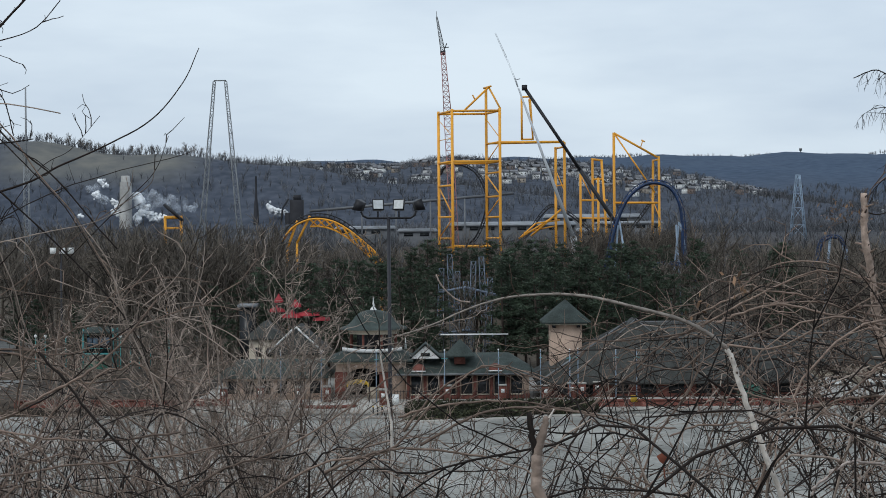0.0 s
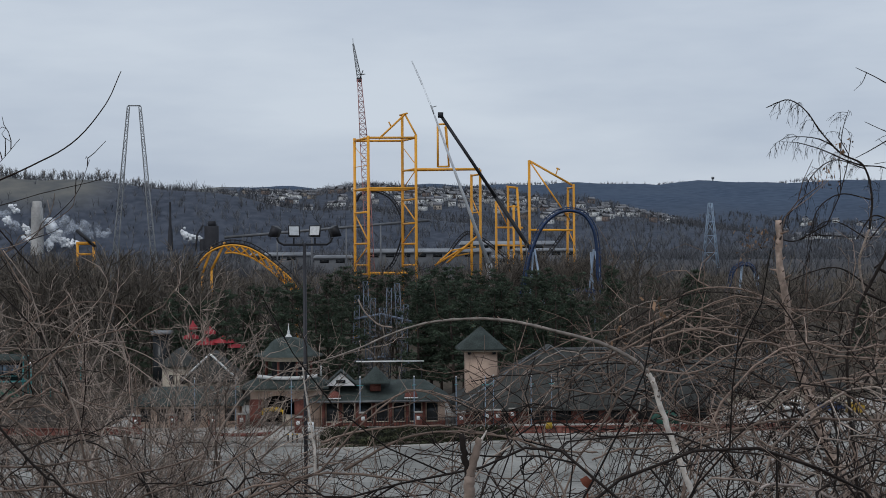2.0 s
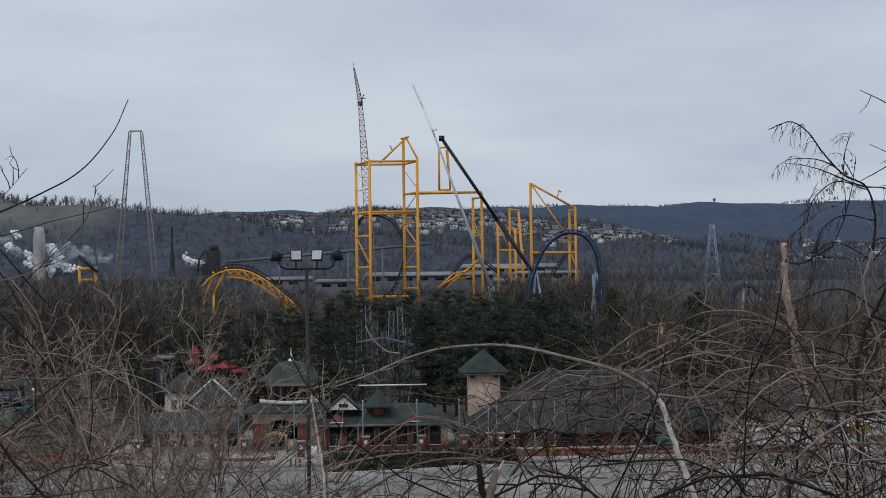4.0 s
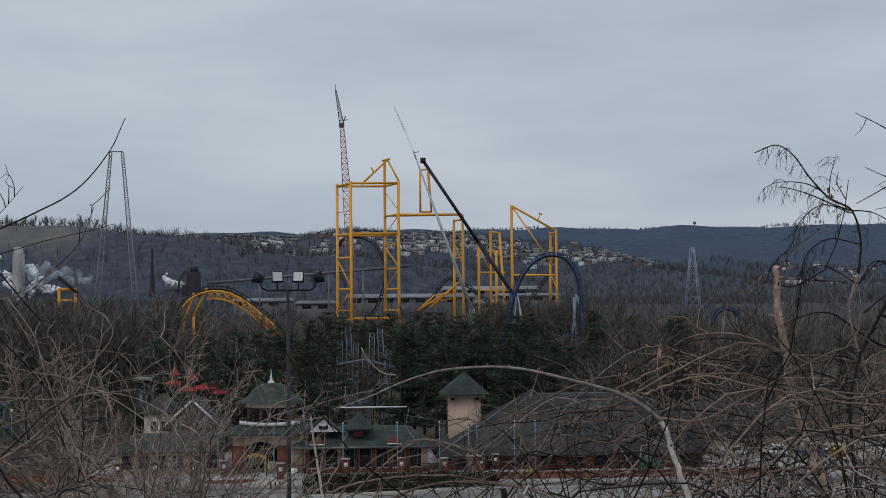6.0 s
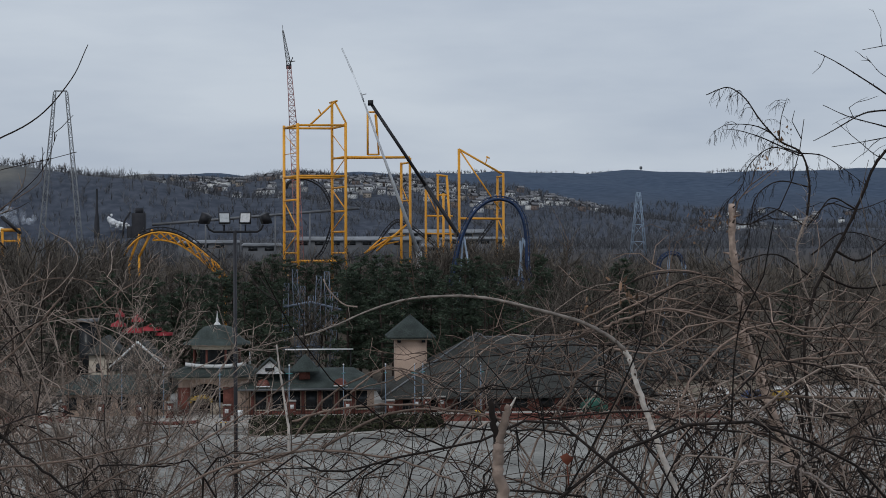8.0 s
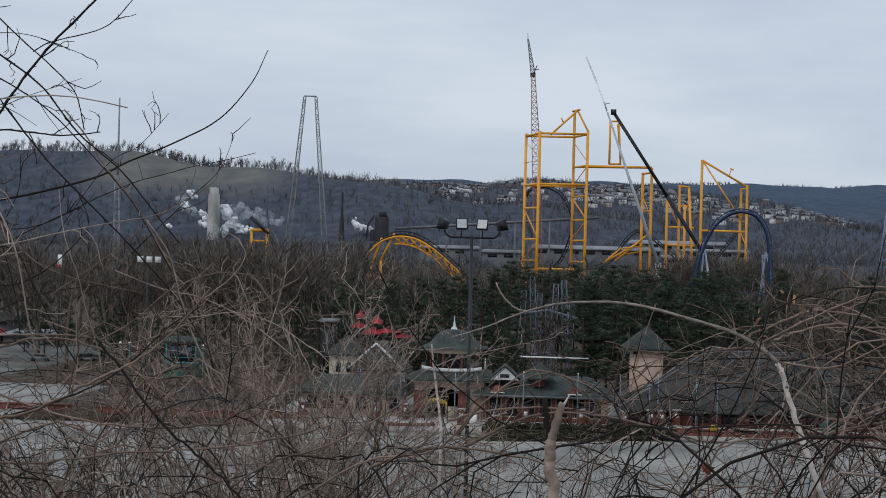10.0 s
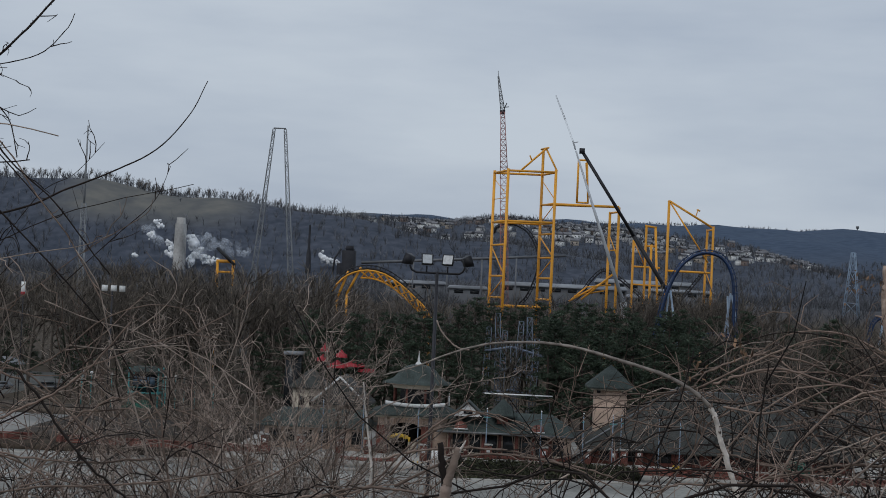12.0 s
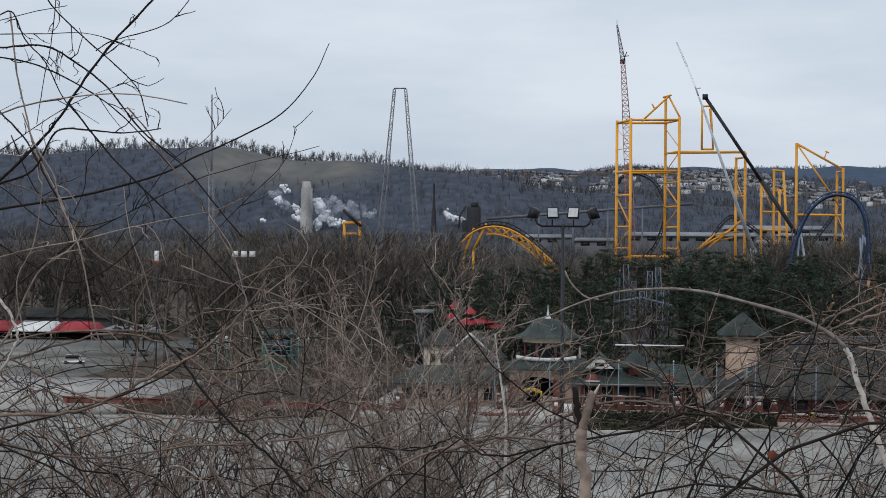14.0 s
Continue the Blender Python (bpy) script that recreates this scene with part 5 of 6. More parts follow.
def far_woods():
    """Crowns of bare trees all over the ridges: each a fan of thin branches from a stem to a rounded outline."""
    own = np.random.default_rng(33)
    n1, n2 = 13500, 3600
    y = np.concatenate([1060 + 1150 * own.random(n1) ** 1.1, own.uniform(640, 1290, n2)])
    x = own.uniform(-0.44, 0.44, n1 + n2) * y
    skyline = np.linspace(60, 1250, 420) + own.normal(0, 3, 420)
    x, y = np.concatenate([x, skyline]), np.concatenate([y, 3230 + 0.12 * (skyline - 500) + own.normal(0, 12, 420)])
    g = ground_height(x, y)
    pasture = (x > -425) & (x < -235) & (g > 80) & (y < 1490) & (own.random(len(x)) < 0.96)
    mill = (x > -310) & (x < -100) & (y > 1150) & (y < 1330)
    keep = ~pasture & ~mill
    x, y, g = x[keep], y[keep], g[keep]
    n, m = len(x), 9
    h = own.uniform(6, 11, n) + np.where(y > 1300, 1.0, 0)
    w = np.repeat(0.05 + y * 0.00009, m)
    a, up = own.uniform(0, 6.28, (n, m)), own.uniform(0.1, 1.4, (n, m))
    lo = np.stack([np.repeat(x, m), np.repeat(y, m), np.repeat(g - 0.4, m) + (h[:, None] * own.uniform(0.0, 0.45, (n, m))).ravel()], 1)
    r = (h[:, None] * own.uniform(0.35, 0.52, (n, m)))
    d = np.stack([(r * np.cos(up) * np.cos(a)).ravel(), (r * np.cos(up) * np.sin(a)).ravel(), (r * (0.35 + np.sin(up))).ravel()], 1)
    hi = lo + d
    e = np.stack([w, np.zeros(n * m), np.zeros(n * m)], 1)
    b = Build()
    b.add(np.stack([lo - e, lo + e, hi + e * 0.35, hi - e * 0.35], 1).reshape(-1, 3), np.arange(4 * n * m).reshape(-1, 4))
    return b


woods = part("far_woods", far_woods(), HAZEWOOD)
tagged(woods, "haze-grey bare winter woods on the far ridges", "trees", kind="stuff")


# ---------------------------------------------------------------- brush on the near slope
def cane(b, pts, r0, r1, sides=5):
    b.tube(pts, np.linspace(r0, r1, len(pts)), sides)


def twiggy(b, pts, every, length, thin, depth=1, up=0.05, spread=(0.4, 1.1)):
    """Side twigs along a stem, and twigs on those."""
    seg = np.linalg.norm(np.diff(pts, axis=0), axis=1)
    n = max(1, int(seg.sum() / every))
    for i in range(n):
        s = rng.uniform(0.12, 1.0) * (len(pts) - 1.001)
        k = int(s)
        p = pts[k] + (pts[k + 1] - pts[k]) * (s - k)
        d = pts[k + 1] - pts[k]
        d = d / (np.linalg.norm(d) + 1e-9)
        tw, _ = wander(p, away(d, rng.uniform(*spread)), length * rng.uniform(0.3, 1.25), 4, 0.33, up)
        line = tw if depth else tw[::2]
        b.tube(line, np.linspace(thin, thin * 0.5, len(line)), 3, cap=False)
        if depth:
            twiggy(b, tw, every * 0.6, length * 0.45, thin * 0.7, depth - 1, up)


def shrub(label, x, y, top, spread, stems, every, length, thick, thin, wood, droop=-0.02, depth=1, lean=(0, 0)):
    """A many-stemmed bare shrub that stands on the slope and reaches to the given height."""
    g = float(ground_height(np.array([x]), np.array([y]))[0]) - 0.2
    t = thing("bare_shrub", label, "shrub", "bare shrubs on the slope")
    st, tw = Build(), Build()
    h = top - g
    for i in range(stems):
        a = rng.uniform(0, 6.28)
        o = rng.uniform(0, 1) ** 0.5
        d = np.array([math.cos(a) * o * spread / h + lean[0], math.sin(a) * o * spread * 0.7 / h + lean[1], 1.0])
        d /= np.linalg.norm(d)
        p, _ = wander((x + math.cos(a) * o * spread * 0.15, y + math.sin(a) * o * spread * 0.15, g), d, h * rng.uniform(0.75, 1.12), 14, 0.15, droop * 0.6)
        st.tube(p, np.linspace(thick * rng.uniform(0.6, 1.2), thin, 15), 5, cap=False)
        twiggy(tw, p[5:], every, length, thin, depth, 0.07)
    part("stem", st, wood, t)
    tagged(part("twig_spray", tw, wood, t), kind="stuff")
    return t


big = "loose grey-brown bare shrub on the slope"
for x, y, top, sp, n in ((-3.7, 30, 24.3, 2.6, 34), (-2.8, 31, 23.4, 1.5, 18), (-5.7, 30, 22.8, 2.2, 8), (-4.4, 25, 22.8, 2.0, 12), (-8.2, 29, 21.8, 2.0, 4)):
    shrub(big, x, y, top, sp, n, 0.16, 0.62, 0.024, 0.0066, TWIG, -0.035)
for x, y, top, sp, n in ((4.4, 22, 23.4, 2.2, 8), (6.4, 21, 24.0, 2.2, 9), (8.4, 23, 24.6, 2.4, 10), (5.2, 17, 23.6, 1.7, 8), (3.5, 19, 22.9, 1.6, 6), (6.6, 15, 24.1, 1.6, 8),
                          (-7.6, 20, 21.5, 1.5, 6), (-5.4, 21, 21.6, 1.4, 7), (4.2, 13, 23.6, 1.3, 7), (5.2, 12, 24.0, 1.3, 7), (2.4, 12, 22.9, 1.0, 6), (-4.2, 13, 22.7, 1.2, 6), (0.6, 26, 21.4, 1.8, 8), (-2.6, 17, 22.9, 1.3, 9), (-1.3, 20, 22.4, 1.3, 8), (-3.8, 17, 23.0, 1.3, 9), (-2.0, 14, 22.9, 1.0, 8)):
    shrub("tangled dark bare shrub on the slope", x, y, top, sp, n, 0.2, 0.7, 0.016, 0.0052, CANE, -0.06)


for x, y, top, sp, n, wood in ((-3.2, 28, 24.0, 2.2, 22, TWIG), (-4.6, 29, 23.7, 2.0, 16, CANE), (-2.0, 29, 22.9, 1.5, 14, CANE), (-6.6, 27, 21.9, 1.9, 14, CANE), (-5.2, 24, 21.8, 1.7, 14, DARKBARK), (-3.6, 23, 22.0, 1.6, 14, CANE),
                                (-2.2, 23, 21.9, 1.3, 12, DARKBARK), (-7.4, 24, 21.6, 1.6, 12, TWIG), (-1.0, 25, 21.4, 1.2, 10, CANE)):
    shrub("fine dense grey-brown bare shrub on the slope", x, y, top, sp, n, 0.15, 0.5, 0.016, 0.0056, wood, -0.02)


def bramble(label, x0, x1, y0, y1, low, high, n, span, r, wood, twigs, keep):
    """Arching canes that root on the slope and cross one another."""
    t = thing("bramble", label, "bramble", "brambles on the slope")
    tw, dark = Build(), Build()
    for i in range(n):
        x, y = rng.uniform(x0, x1), rng.uniform(y0, y1)
        top = rng.uniform(low, high)
        dx, dy = rng.choice([-1, 1]) * span * rng.uniform(0.4, 1.2), rng.uniform(-0.5, 0.5)
        s = np.linspace(0, 1, 22)[:, None]
        g0 = float(ground_height(np.array([x - dx * 0.5]), np.array([y]))[0]) - 0.1
        end = top - rng.uniform(0.1, 0.9)
        f = rng.uniform(0.45, 0.75)
        z = np.where(s < f, top - (top - g0) * np.maximum(1 - s / f, 0) ** 2.2, top - (top - end) * ((s - f) / (1 - f)) ** 2)
        p = np.hstack([x + dx * (s - 0.5), y + dy * (s - 0.5), z])
        p += np.cumsum(rng.normal(0, 0.016, p.shape), 0)
        rr = r * rng.uniform(0.4, 1.0)
        own = (wood, DARKBARK, TWIG, DARKBARK, wood)[i % 5]
        part("cane", Build().tube(p, np.linspace(rr, rr * 0.35, len(p)), 6), own, t, smooth=True)
        q = p[p[:, 2] > keep]
        if len(q) > 2:
            twiggy((tw, dark)[i % 2], q, twigs * 0.7, 0.3, rr * 0.55, 1, 0.02)
    tagged(part("twig_spray", tw, wood, t), kind="stuff")
    tagged(part("dark_twig_spray", dark, DARKBARK, t), kind="stuff")
    return t


br = "tangled brown bramble canes close by"
bramble(br, 1.0, 2.6, 6.0, 8.5, 23.75, 24.08, 52, 1.5, 0.0042, CANE, 0.2, 23.3)
bramble(br, 0.7, 2.2, 5.6, 7.0, 23.75, 23.98, 24, 1.4, 0.0036, TWIG, 0.22, 23.4)
bramble(br, 1.6, 4.0, 8.0, 11.0, 23.5, 24.05, 46, 1.8, 0.006, CANE, 0.26, 22.8)
bramble(br, 1.3, 3.2, 6.6, 9.5, 23.8, 24.12, 30, 1.6, 0.0046, CANE, 0.2, 23.2)
bramble(br, -1.8, -0.5, 6.0, 8.5, 23.6, 23.95, 34, 1.3, 0.0042, CANE, 0.22, 23.3)
bramble(br, -3.2, -0.9, 8.0, 11.0, 23.3, 23.9, 30, 1.6, 0.006, CANE, 0.26, 22.8)
bramble(br, 0.8, 2.5, 5.5, 6.8, 23.70, 23.92, 30, 1.2, 0.0034, DARKBARK, 0.2, 23.4)
bramble(br, 2.0, 4.6, 9.5, 13.0, 23.2, 23.95, 26, 1.8, 0.007, DARKBARK, 0.3, 22.4)
bramble(br, -1.5, -0.3, 5.5, 6.8, 23.62, 23.85, 16, 1.1, 0.0034, DARKBARK, 0.22, 23.4)
bramble(br, -3.4, -0.8, 9.0, 14.0, 22.5, 23.35, 30, 1.7, 0.007, DARKBARK, 0.28, 22.0)
bramble(br, -0.6, 0.9, 6.0, 8.0, 23.55, 23.78, 24, 1.2, 0.004, CANE, 0.2, 23.3)
bramble(br, -0.7, 1.0, 8.0, 11.0, 23.1, 23.5, 24, 1.4, 0.005, CANE, 0.22, 22.8)


def bough(plant, pts, r0, r1, wood, every=0.12, length=0.22, thin=0.0018, up=0.03):
    """One long branch of a plant, through a few points, with its side twigs."""
    c = smoothed(pts, 6)
    c[1:-1] += rng.normal(0, 1, c[1:-1].shape) * min(r0, r1) * (0.4 if "canes" in plant.name else 0.12)
    b = Build()
    slim = 0.45 if "thorn" in plant.name else 0.92 if "snag" in plant.name and r0 > 0.01 else 0.66 if "arched" in plant.name else 0.56 if "canes" in plant.name else 0.64
    rr = np.linspace(r0, r1, len(c)) * slim * np.where(np.arange(len(c)) % 4 == 1, 1.16 if every else 1.0, 0.98)
    b.tube(c, rr, 8)
    branch = part("branch", b, wood, plant, smooth=True)
    if every:
        tw = Build()
        twiggy(tw, c[2:], every, length, thin, 1, up)
        # buds and broken thorns along the bark
        for k in range(2, len(c) - 1):
            for q in range(2):
                d = away((c[k] - c[k - 1]) / (np.linalg.norm(c[k] - c[k - 1]) + 1e-9), rng.uniform(0.6, 1.2))
                p = c[k] + (c[k + 1] - c[k]) * rng.random()
                tw.tube([p, p + d * rr[k] * rng.uniform(1.6, 3.6)], [rr[k] * 0.42, rr[k] * 0.16], 4)
        tagged(part("twig_spray", tw, wood if wood in (CANE, TWIG, DARKBARK) else CANE, branch), kind="stuff")


arch = [(1.104, 6.5, 23.704), (1.072, 6.5, 23.788), (1.034, 6.5, 23.887), (1.002, 6.5, 23.978), (0.986, 6.5, 24.031), (0.976, 6.5, 24.052)]
arch_top = [(0.976, 6.5, 24.052), (0.944, 6.5, 24.079), (0.89, 6.5, 24.107), (0.805, 6.5, 24.131), (0.72, 6.5, 24.151), (0.646, 6.5, 24.157), (0.561, 6.5, 24.15), (0.497, 6.5, 24.132), (0.423, 6.5, 24.101), (0.365, 6.5, 24.082)]
plant_base = thing("arched_vine", "arched bare vine with bleached stem", "vine")
bough(plant_base, arch, 0.0086, 0.0070, PALEBARK, 0.35, 0.12, 0.0014)
bough(plant_base, arch_top, 0.0064, 0.0014, mat("greyed_vine_bark", (0.27, 0.235, 0.205), 0.9, 0.0, 6.0, 0.3, 60.0, 0.3, 0.5), 0.35, 0.12, 0.0014)

plant_base = thing("bramble_canes", "long bare bramble canes across the view", "bramble")
bough(plant_base, [(0.356, 7.0, 23.838), (0.422, 7.0, 23.92), (0.489, 7.0, 23.961), (0.55, 7.0, 23.983), (0.604, 7.0, 23.976), (0.679, 7.0, 23.953)], 0.0045, 0.002, CANE, 0.10, 0.2, 0.0015)
bough(plant_base, [(0.402, 6.4, 23.889), (0.494, 6.4, 23.939), (0.576, 6.4, 23.956), (0.653, 6.4, 23.951), (0.728, 6.4, 23.936), (0.821, 6.4, 23.892)], 0.0048, 0.002, CANE, 0.10, 0.2, 0.0015)
bough(plant_base, [(0.35, 6.8, 23.894), (0.429, 6.8, 23.915), (0.516, 6.8, 23.925), (0.611, 6.8, 23.924), (0.689, 6.8, 23.909), (0.769, 6.8, 23.895), (0.864, 6.8, 23.869), (0.923, 6.8, 23.867)], 0.0042, 0.003, CANE, 0.10, 0.2, 0.0015)
bough(plant_base, [(0.245, 6.2, 23.871), (0.311, 6.2, 23.898), (0.377, 6.2, 23.911), (0.452, 6.2, 23.905), (0.537, 6.2, 23.89), (0.622, 6.2, 23.855)], 0.0045, 0.0025, CANE, 0.10, 0.2, 0.0015)
bough(plant_base, [(0.674, 6.9, 24.062), (0.782, 6.9, 24.041), (0.864, 6.9, 24.046), (0.94, 6.9, 24.053), (1.001, 6.9, 24.071)], 0.0018, 0.0036, CANE, 0.10, 0.2, 0.0015)
bough(plant_base, [(0.814, 6.7, 24.014), (0.878, 6.7, 24.0), (0.924, 6.7, 23.999), (0.961, 6.7, 24.03)], 0.0022, 0.0034, CANE, 0.10, 0.2, 0.0015)
bough(plant_base, [(0.719, 6.9, 23.841), (0.76, 6.9, 23.899), (0.835, 6.9, 23.963), (0.918, 6.9, 24.037), (0.984, 6.9, 24.063)], 0.004, 0.003, CANE, 0.10, 0.2, 0.0015)
bough(plant_base, [(1.078, 7.2, 24.062), (1.128, 7.2, 24.08), (1.224, 7.2, 24.102), (1.345, 7.2, 24.077), (1.521, 7.2, 24.043), (1.724, 7.2, 24.025)], 0.0055, 0.0035, CANE, 0.10, 0.2, 0.0015)
bough(plant_base, [(1.064, 7.4, 24.037), (1.197, 7.4, 24.107), (1.33, 7.4, 24.167), (1.396, 7.4, 24.173), (1.51, 7.4, 24.144), (1.624, 7.4, 24.087)], 0.005, 0.002, CANE, 0.10, 0.2, 0.0015)
bough(plant_base, [(1.103, 7.2, 24.01), (1.216, 7.2, 24.002), (1.344, 7.2, 24.065), (1.481, 7.2, 24.137), (1.589, 7.2, 24.176)], 0.0045, 0.002, CANE, 0.10, 0.2, 0.0015)
bough(plant_base, [(0.882, 6.6, 23.876), (0.938, 6.6, 23.896), (1.047, 6.6, 23.903), (1.128, 6.6, 23.922), (1.22, 6.6, 23.944), (1.307, 6.6, 23.951), (1.509, 6.6, 23.944)], 0.003, 0.005, CANE, 0.10, 0.2, 0.0015)
bough(plant_base, [(1.087, 6.3, 23.812), (1.094, 6.3, 23.828), (1.141, 6.3, 23.863), (1.193, 6.3, 23.867), (1.256, 6.3, 23.846), (1.319, 6.3, 23.808)], 0.0045, 0.004, GREYWOOD, 0.10, 0.2, 0.0015)
bough(plant_base, [(1.042, 6.8, 23.948), (1.112, 6.8, 23.925), (1.21, 6.8, 23.905), (1.296, 6.8, 23.873), (1.375, 6.8, 23.831)], 0.003, 0.0045, CANE, 0.10, 0.2, 0.0015)
bough(plant_base, [(1.398, 7.1, 23.947), (1.437, 7.1, 23.97), (1.512, 7.1, 23.988), (1.688, 7.1, 24.005)], 0.004, 0.005, CANE, 0.10, 0.2, 0.0015)
bough(plant_base, [(1.081, 7.5, 24.088), (1.175, 7.5, 24.145), (1.291, 7.5, 24.184), (1.422, 7.5, 24.171), (1.538, 7.5, 24.112)], 0.003, 0.002, DARKBARK, 0.10, 0.2, 0.0015)
bough(plant_base, [(1.059, 7.5, 24.053), (1.131, 7.5, 24.088), (1.218, 7.5, 24.123), (1.334, 7.5, 24.114), (1.48, 7.5, 24.07), (1.684, 7.5, 24.039), (1.831, 7.5, 24.051)], 0.0045, 0.004, CANE, 0.10, 0.2, 0.0015)

plant_base = thing("upright_twigs", "pale upright twigs close by", "twig")
bough(plant_base, [(0.343, 6.6, 23.765), (0.344, 6.6, 23.884), (0.34, 6.6, 23.928), (0.328, 6.6, 24.007), (0.321, 6.6, 24.062)], 0.0048, 0.0022, PALEBARK, 0.4, 0.08, 0.0012)
bough(plant_base, [(0.19, 7.0, 24.127), (0.209, 7.0, 24.072), (0.231, 7.0, 24.034), (0.291, 7.0, 24.027), (0.345, 7.0, 24.034)], 0.0014, 0.002, TWIG, 0.4, 0.08, 0.0012)
bough(plant_base, [(0.127, 6.6, 23.838), (0.159, 6.6, 23.939), (0.237, 6.6, 24.051), (0.242, 6.6, 24.095)], 0.002, 0.001, TWIG, 0.4, 0.08, 0.0012)
bough(plant_base, [(0.427, 7.4, 24.174), (0.441, 7.4, 24.146), (0.476, 7.4, 24.112), (0.51, 7.4, 24.105)], 0.0026, 0.003, TWIG, 0.4, 0.08, 0.0012)

stub = [(0.536, 5.0, 23.965), (0.535, 5.0, 24.021), (0.532, 5.0, 24.047), (0.532, 5.0, 24.067), (0.537, 5.0, 24.085), (0.542, 5.0, 24.102)]
plant_base = thing("snapped_stem", "snapped dead stem with splintered pale top", "stem")
bough(plant_base, stub[:4], 0.0086, 0.0078, SNAGBARK, 0)
bough(plant_base, stub[3:], 0.0076, 0.0044, SNAGBARK, 0)
bough(plant_base, [(0.542, 5.0, 24.098), (0.546, 5.0, 24.105), (0.548, 5.0, 24.109)], 0.0022, 0.0008, PALEBARK, 0)
bough(plant_base, [(0.532, 5.0, 24.062), (0.528, 5.0, 24.085), (0.525, 5.0, 24.106)], 0.0056, 0.004, DARKBARK, 0)


# thorny growth that reaches into the sky in the west
plant_base = thing("long_branch", "long clean bare branch against the sky", "branch")
bough(plant_base, [(-0.892, 6.9, 24.288), (-0.813, 6.9, 24.307), (-0.617, 6.9, 24.34), (-0.45, 6.9, 24.384), (-0.374, 6.9, 24.421), (-0.273, 6.9, 24.465), (-0.173, 6.9, 24.52), (-0.104, 6.9, 24.6), (-0.07, 6.9, 24.672)], 0.0052, 0.0014, DARKBARK, 0)

plant_base = thing("thorn_bush", "dark thorny bare branches against the sky", "bush")
bough(plant_base, [(-0.692, 6.5, 24.32), (-0.646, 6.5, 24.354), (-0.578, 6.5, 24.418), (-0.532, 6.5, 24.47), (-0.476, 6.5, 24.552), (-0.42, 6.5, 24.623), (-0.341, 6.5, 24.705), (-0.286, 6.5, 24.77)], 0.0069, 0.0045, DARKBARK, 0.09, 0.065, 0.0014, 0.0)
bough(plant_base, [(-0.489, 6.6, 24.62), (-0.454, 6.6, 24.64), (-0.349, 6.6, 24.67), (-0.297, 6.6, 24.72), (-0.28, 6.6, 24.754)], 0.0027, 0.0018, DARKBARK, 0.09, 0.065, 0.0014, 0.0)
bough(plant_base, [(-0.659, 6.7, 24.787), (-0.615, 6.7, 24.722), (-0.548, 6.7, 24.659), (-0.469, 6.7, 24.591), (-0.429, 6.7, 24.544), (-0.411, 6.7, 24.474)], 0.0033, 0.0024, DARKBARK, 0.09, 0.065, 0.0014, 0.0)
bough(plant_base, [(-0.738, 6.6, 24.633), (-0.69, 6.6, 24.628), (-0.595, 6.6, 24.63), (-0.524, 6.6, 24.592), (-0.465, 6.6, 24.546), (-0.394, 6.6, 24.461), (-0.3, 6.6, 24.382), (-0.224, 6.6, 24.292), (-0.184, 6.6, 24.247)], 0.0045, 0.0030, DARKBARK, 0.09, 0.065, 0.0014, 0.0)
bough(plant_base, [(-0.825, 6.8, 24.637), (-0.774, 6.8, 24.633), (-0.697, 6.8, 24.618), (-0.609, 6.8, 24.579), (-0.521, 6.8, 24.524), (-0.433, 6.8, 24.44), (-0.333, 6.8, 24.331), (-0.245, 6.8, 24.188)], 0.0039, 0.0024, DARKBARK, 0.09, 0.065, 0.0014, 0.0)
bough(plant_base, [(-0.649, 6.4, 24.322), (-0.604, 6.4, 24.344), (-0.538, 6.4, 24.371), (-0.494, 6.4, 24.443), (-0.428, 6.4, 24.445), (-0.363, 6.4, 24.44), (-0.292, 6.4, 24.448)], 0.0054, 0.0024, DARKBARK, 0.09, 0.065, 0.0014, 0.0)
bough(plant_base, [(-0.684, 6.9, 24.822), (-0.687, 6.9, 24.772), (-0.698, 6.9, 24.672), (-0.711, 6.9, 24.609), (-0.729, 6.9, 24.496)], 0.0027, 0.0021, DARKBARK, 0.09, 0.065, 0.0014, 0.0)
bough(plant_base, [(-0.669, 6.6, 24.701), (-0.654, 6.6, 24.575), (-0.636, 6.6, 24.501), (-0.617, 6.6, 24.426), (-0.587, 6.6, 24.369), (-0.557, 6.6, 24.313), (-0.533, 6.6, 24.244)], 0.0042, 0.0030, TWIG, 0.09, 0.065, 0.0014, 0.0)
bough(plant_base, [(-0.767, 6.7, 24.338), (-0.73, 6.7, 24.35), (-0.655, 6.7, 24.291), (-0.606, 6.7, 24.268), (-0.509, 6.7, 24.274), (-0.412, 6.7, 24.316)], 0.0030, 0.0018, DARKBARK, 0.09, 0.065, 0.0014, 0.0)
bough(plant_base, [(-0.69, 6.6, 24.655), (-0.595, 6.6, 24.655), (-0.501, 6.6, 24.654), (-0.389, 6.6, 24.617)], 0.0024, 0.0012, DARKBARK, 0.09, 0.065, 0.0014, 0.0)
bough(plant_base, [(-0.672, 6.5, 24.664), (-0.626, 6.5, 24.685), (-0.597, 6.5, 24.63), (-0.556, 6.5, 24.586), (-0.521, 6.5, 24.519), (-0.493, 6.5, 24.486)], 0.0033, 0.0021, DARKBARK, 0.09, 0.065, 0.0014, 0.0)
bough(plant_base, [(-0.797, 6.8, 24.415), (-0.721, 6.8, 24.464), (-0.646, 6.8, 24.512), (-0.571, 6.8, 24.549), (-0.449, 6.8, 24.591)], 0.0027, 0.0012, DARKBARK, 0.09, 0.065, 0.0014, 0.0)
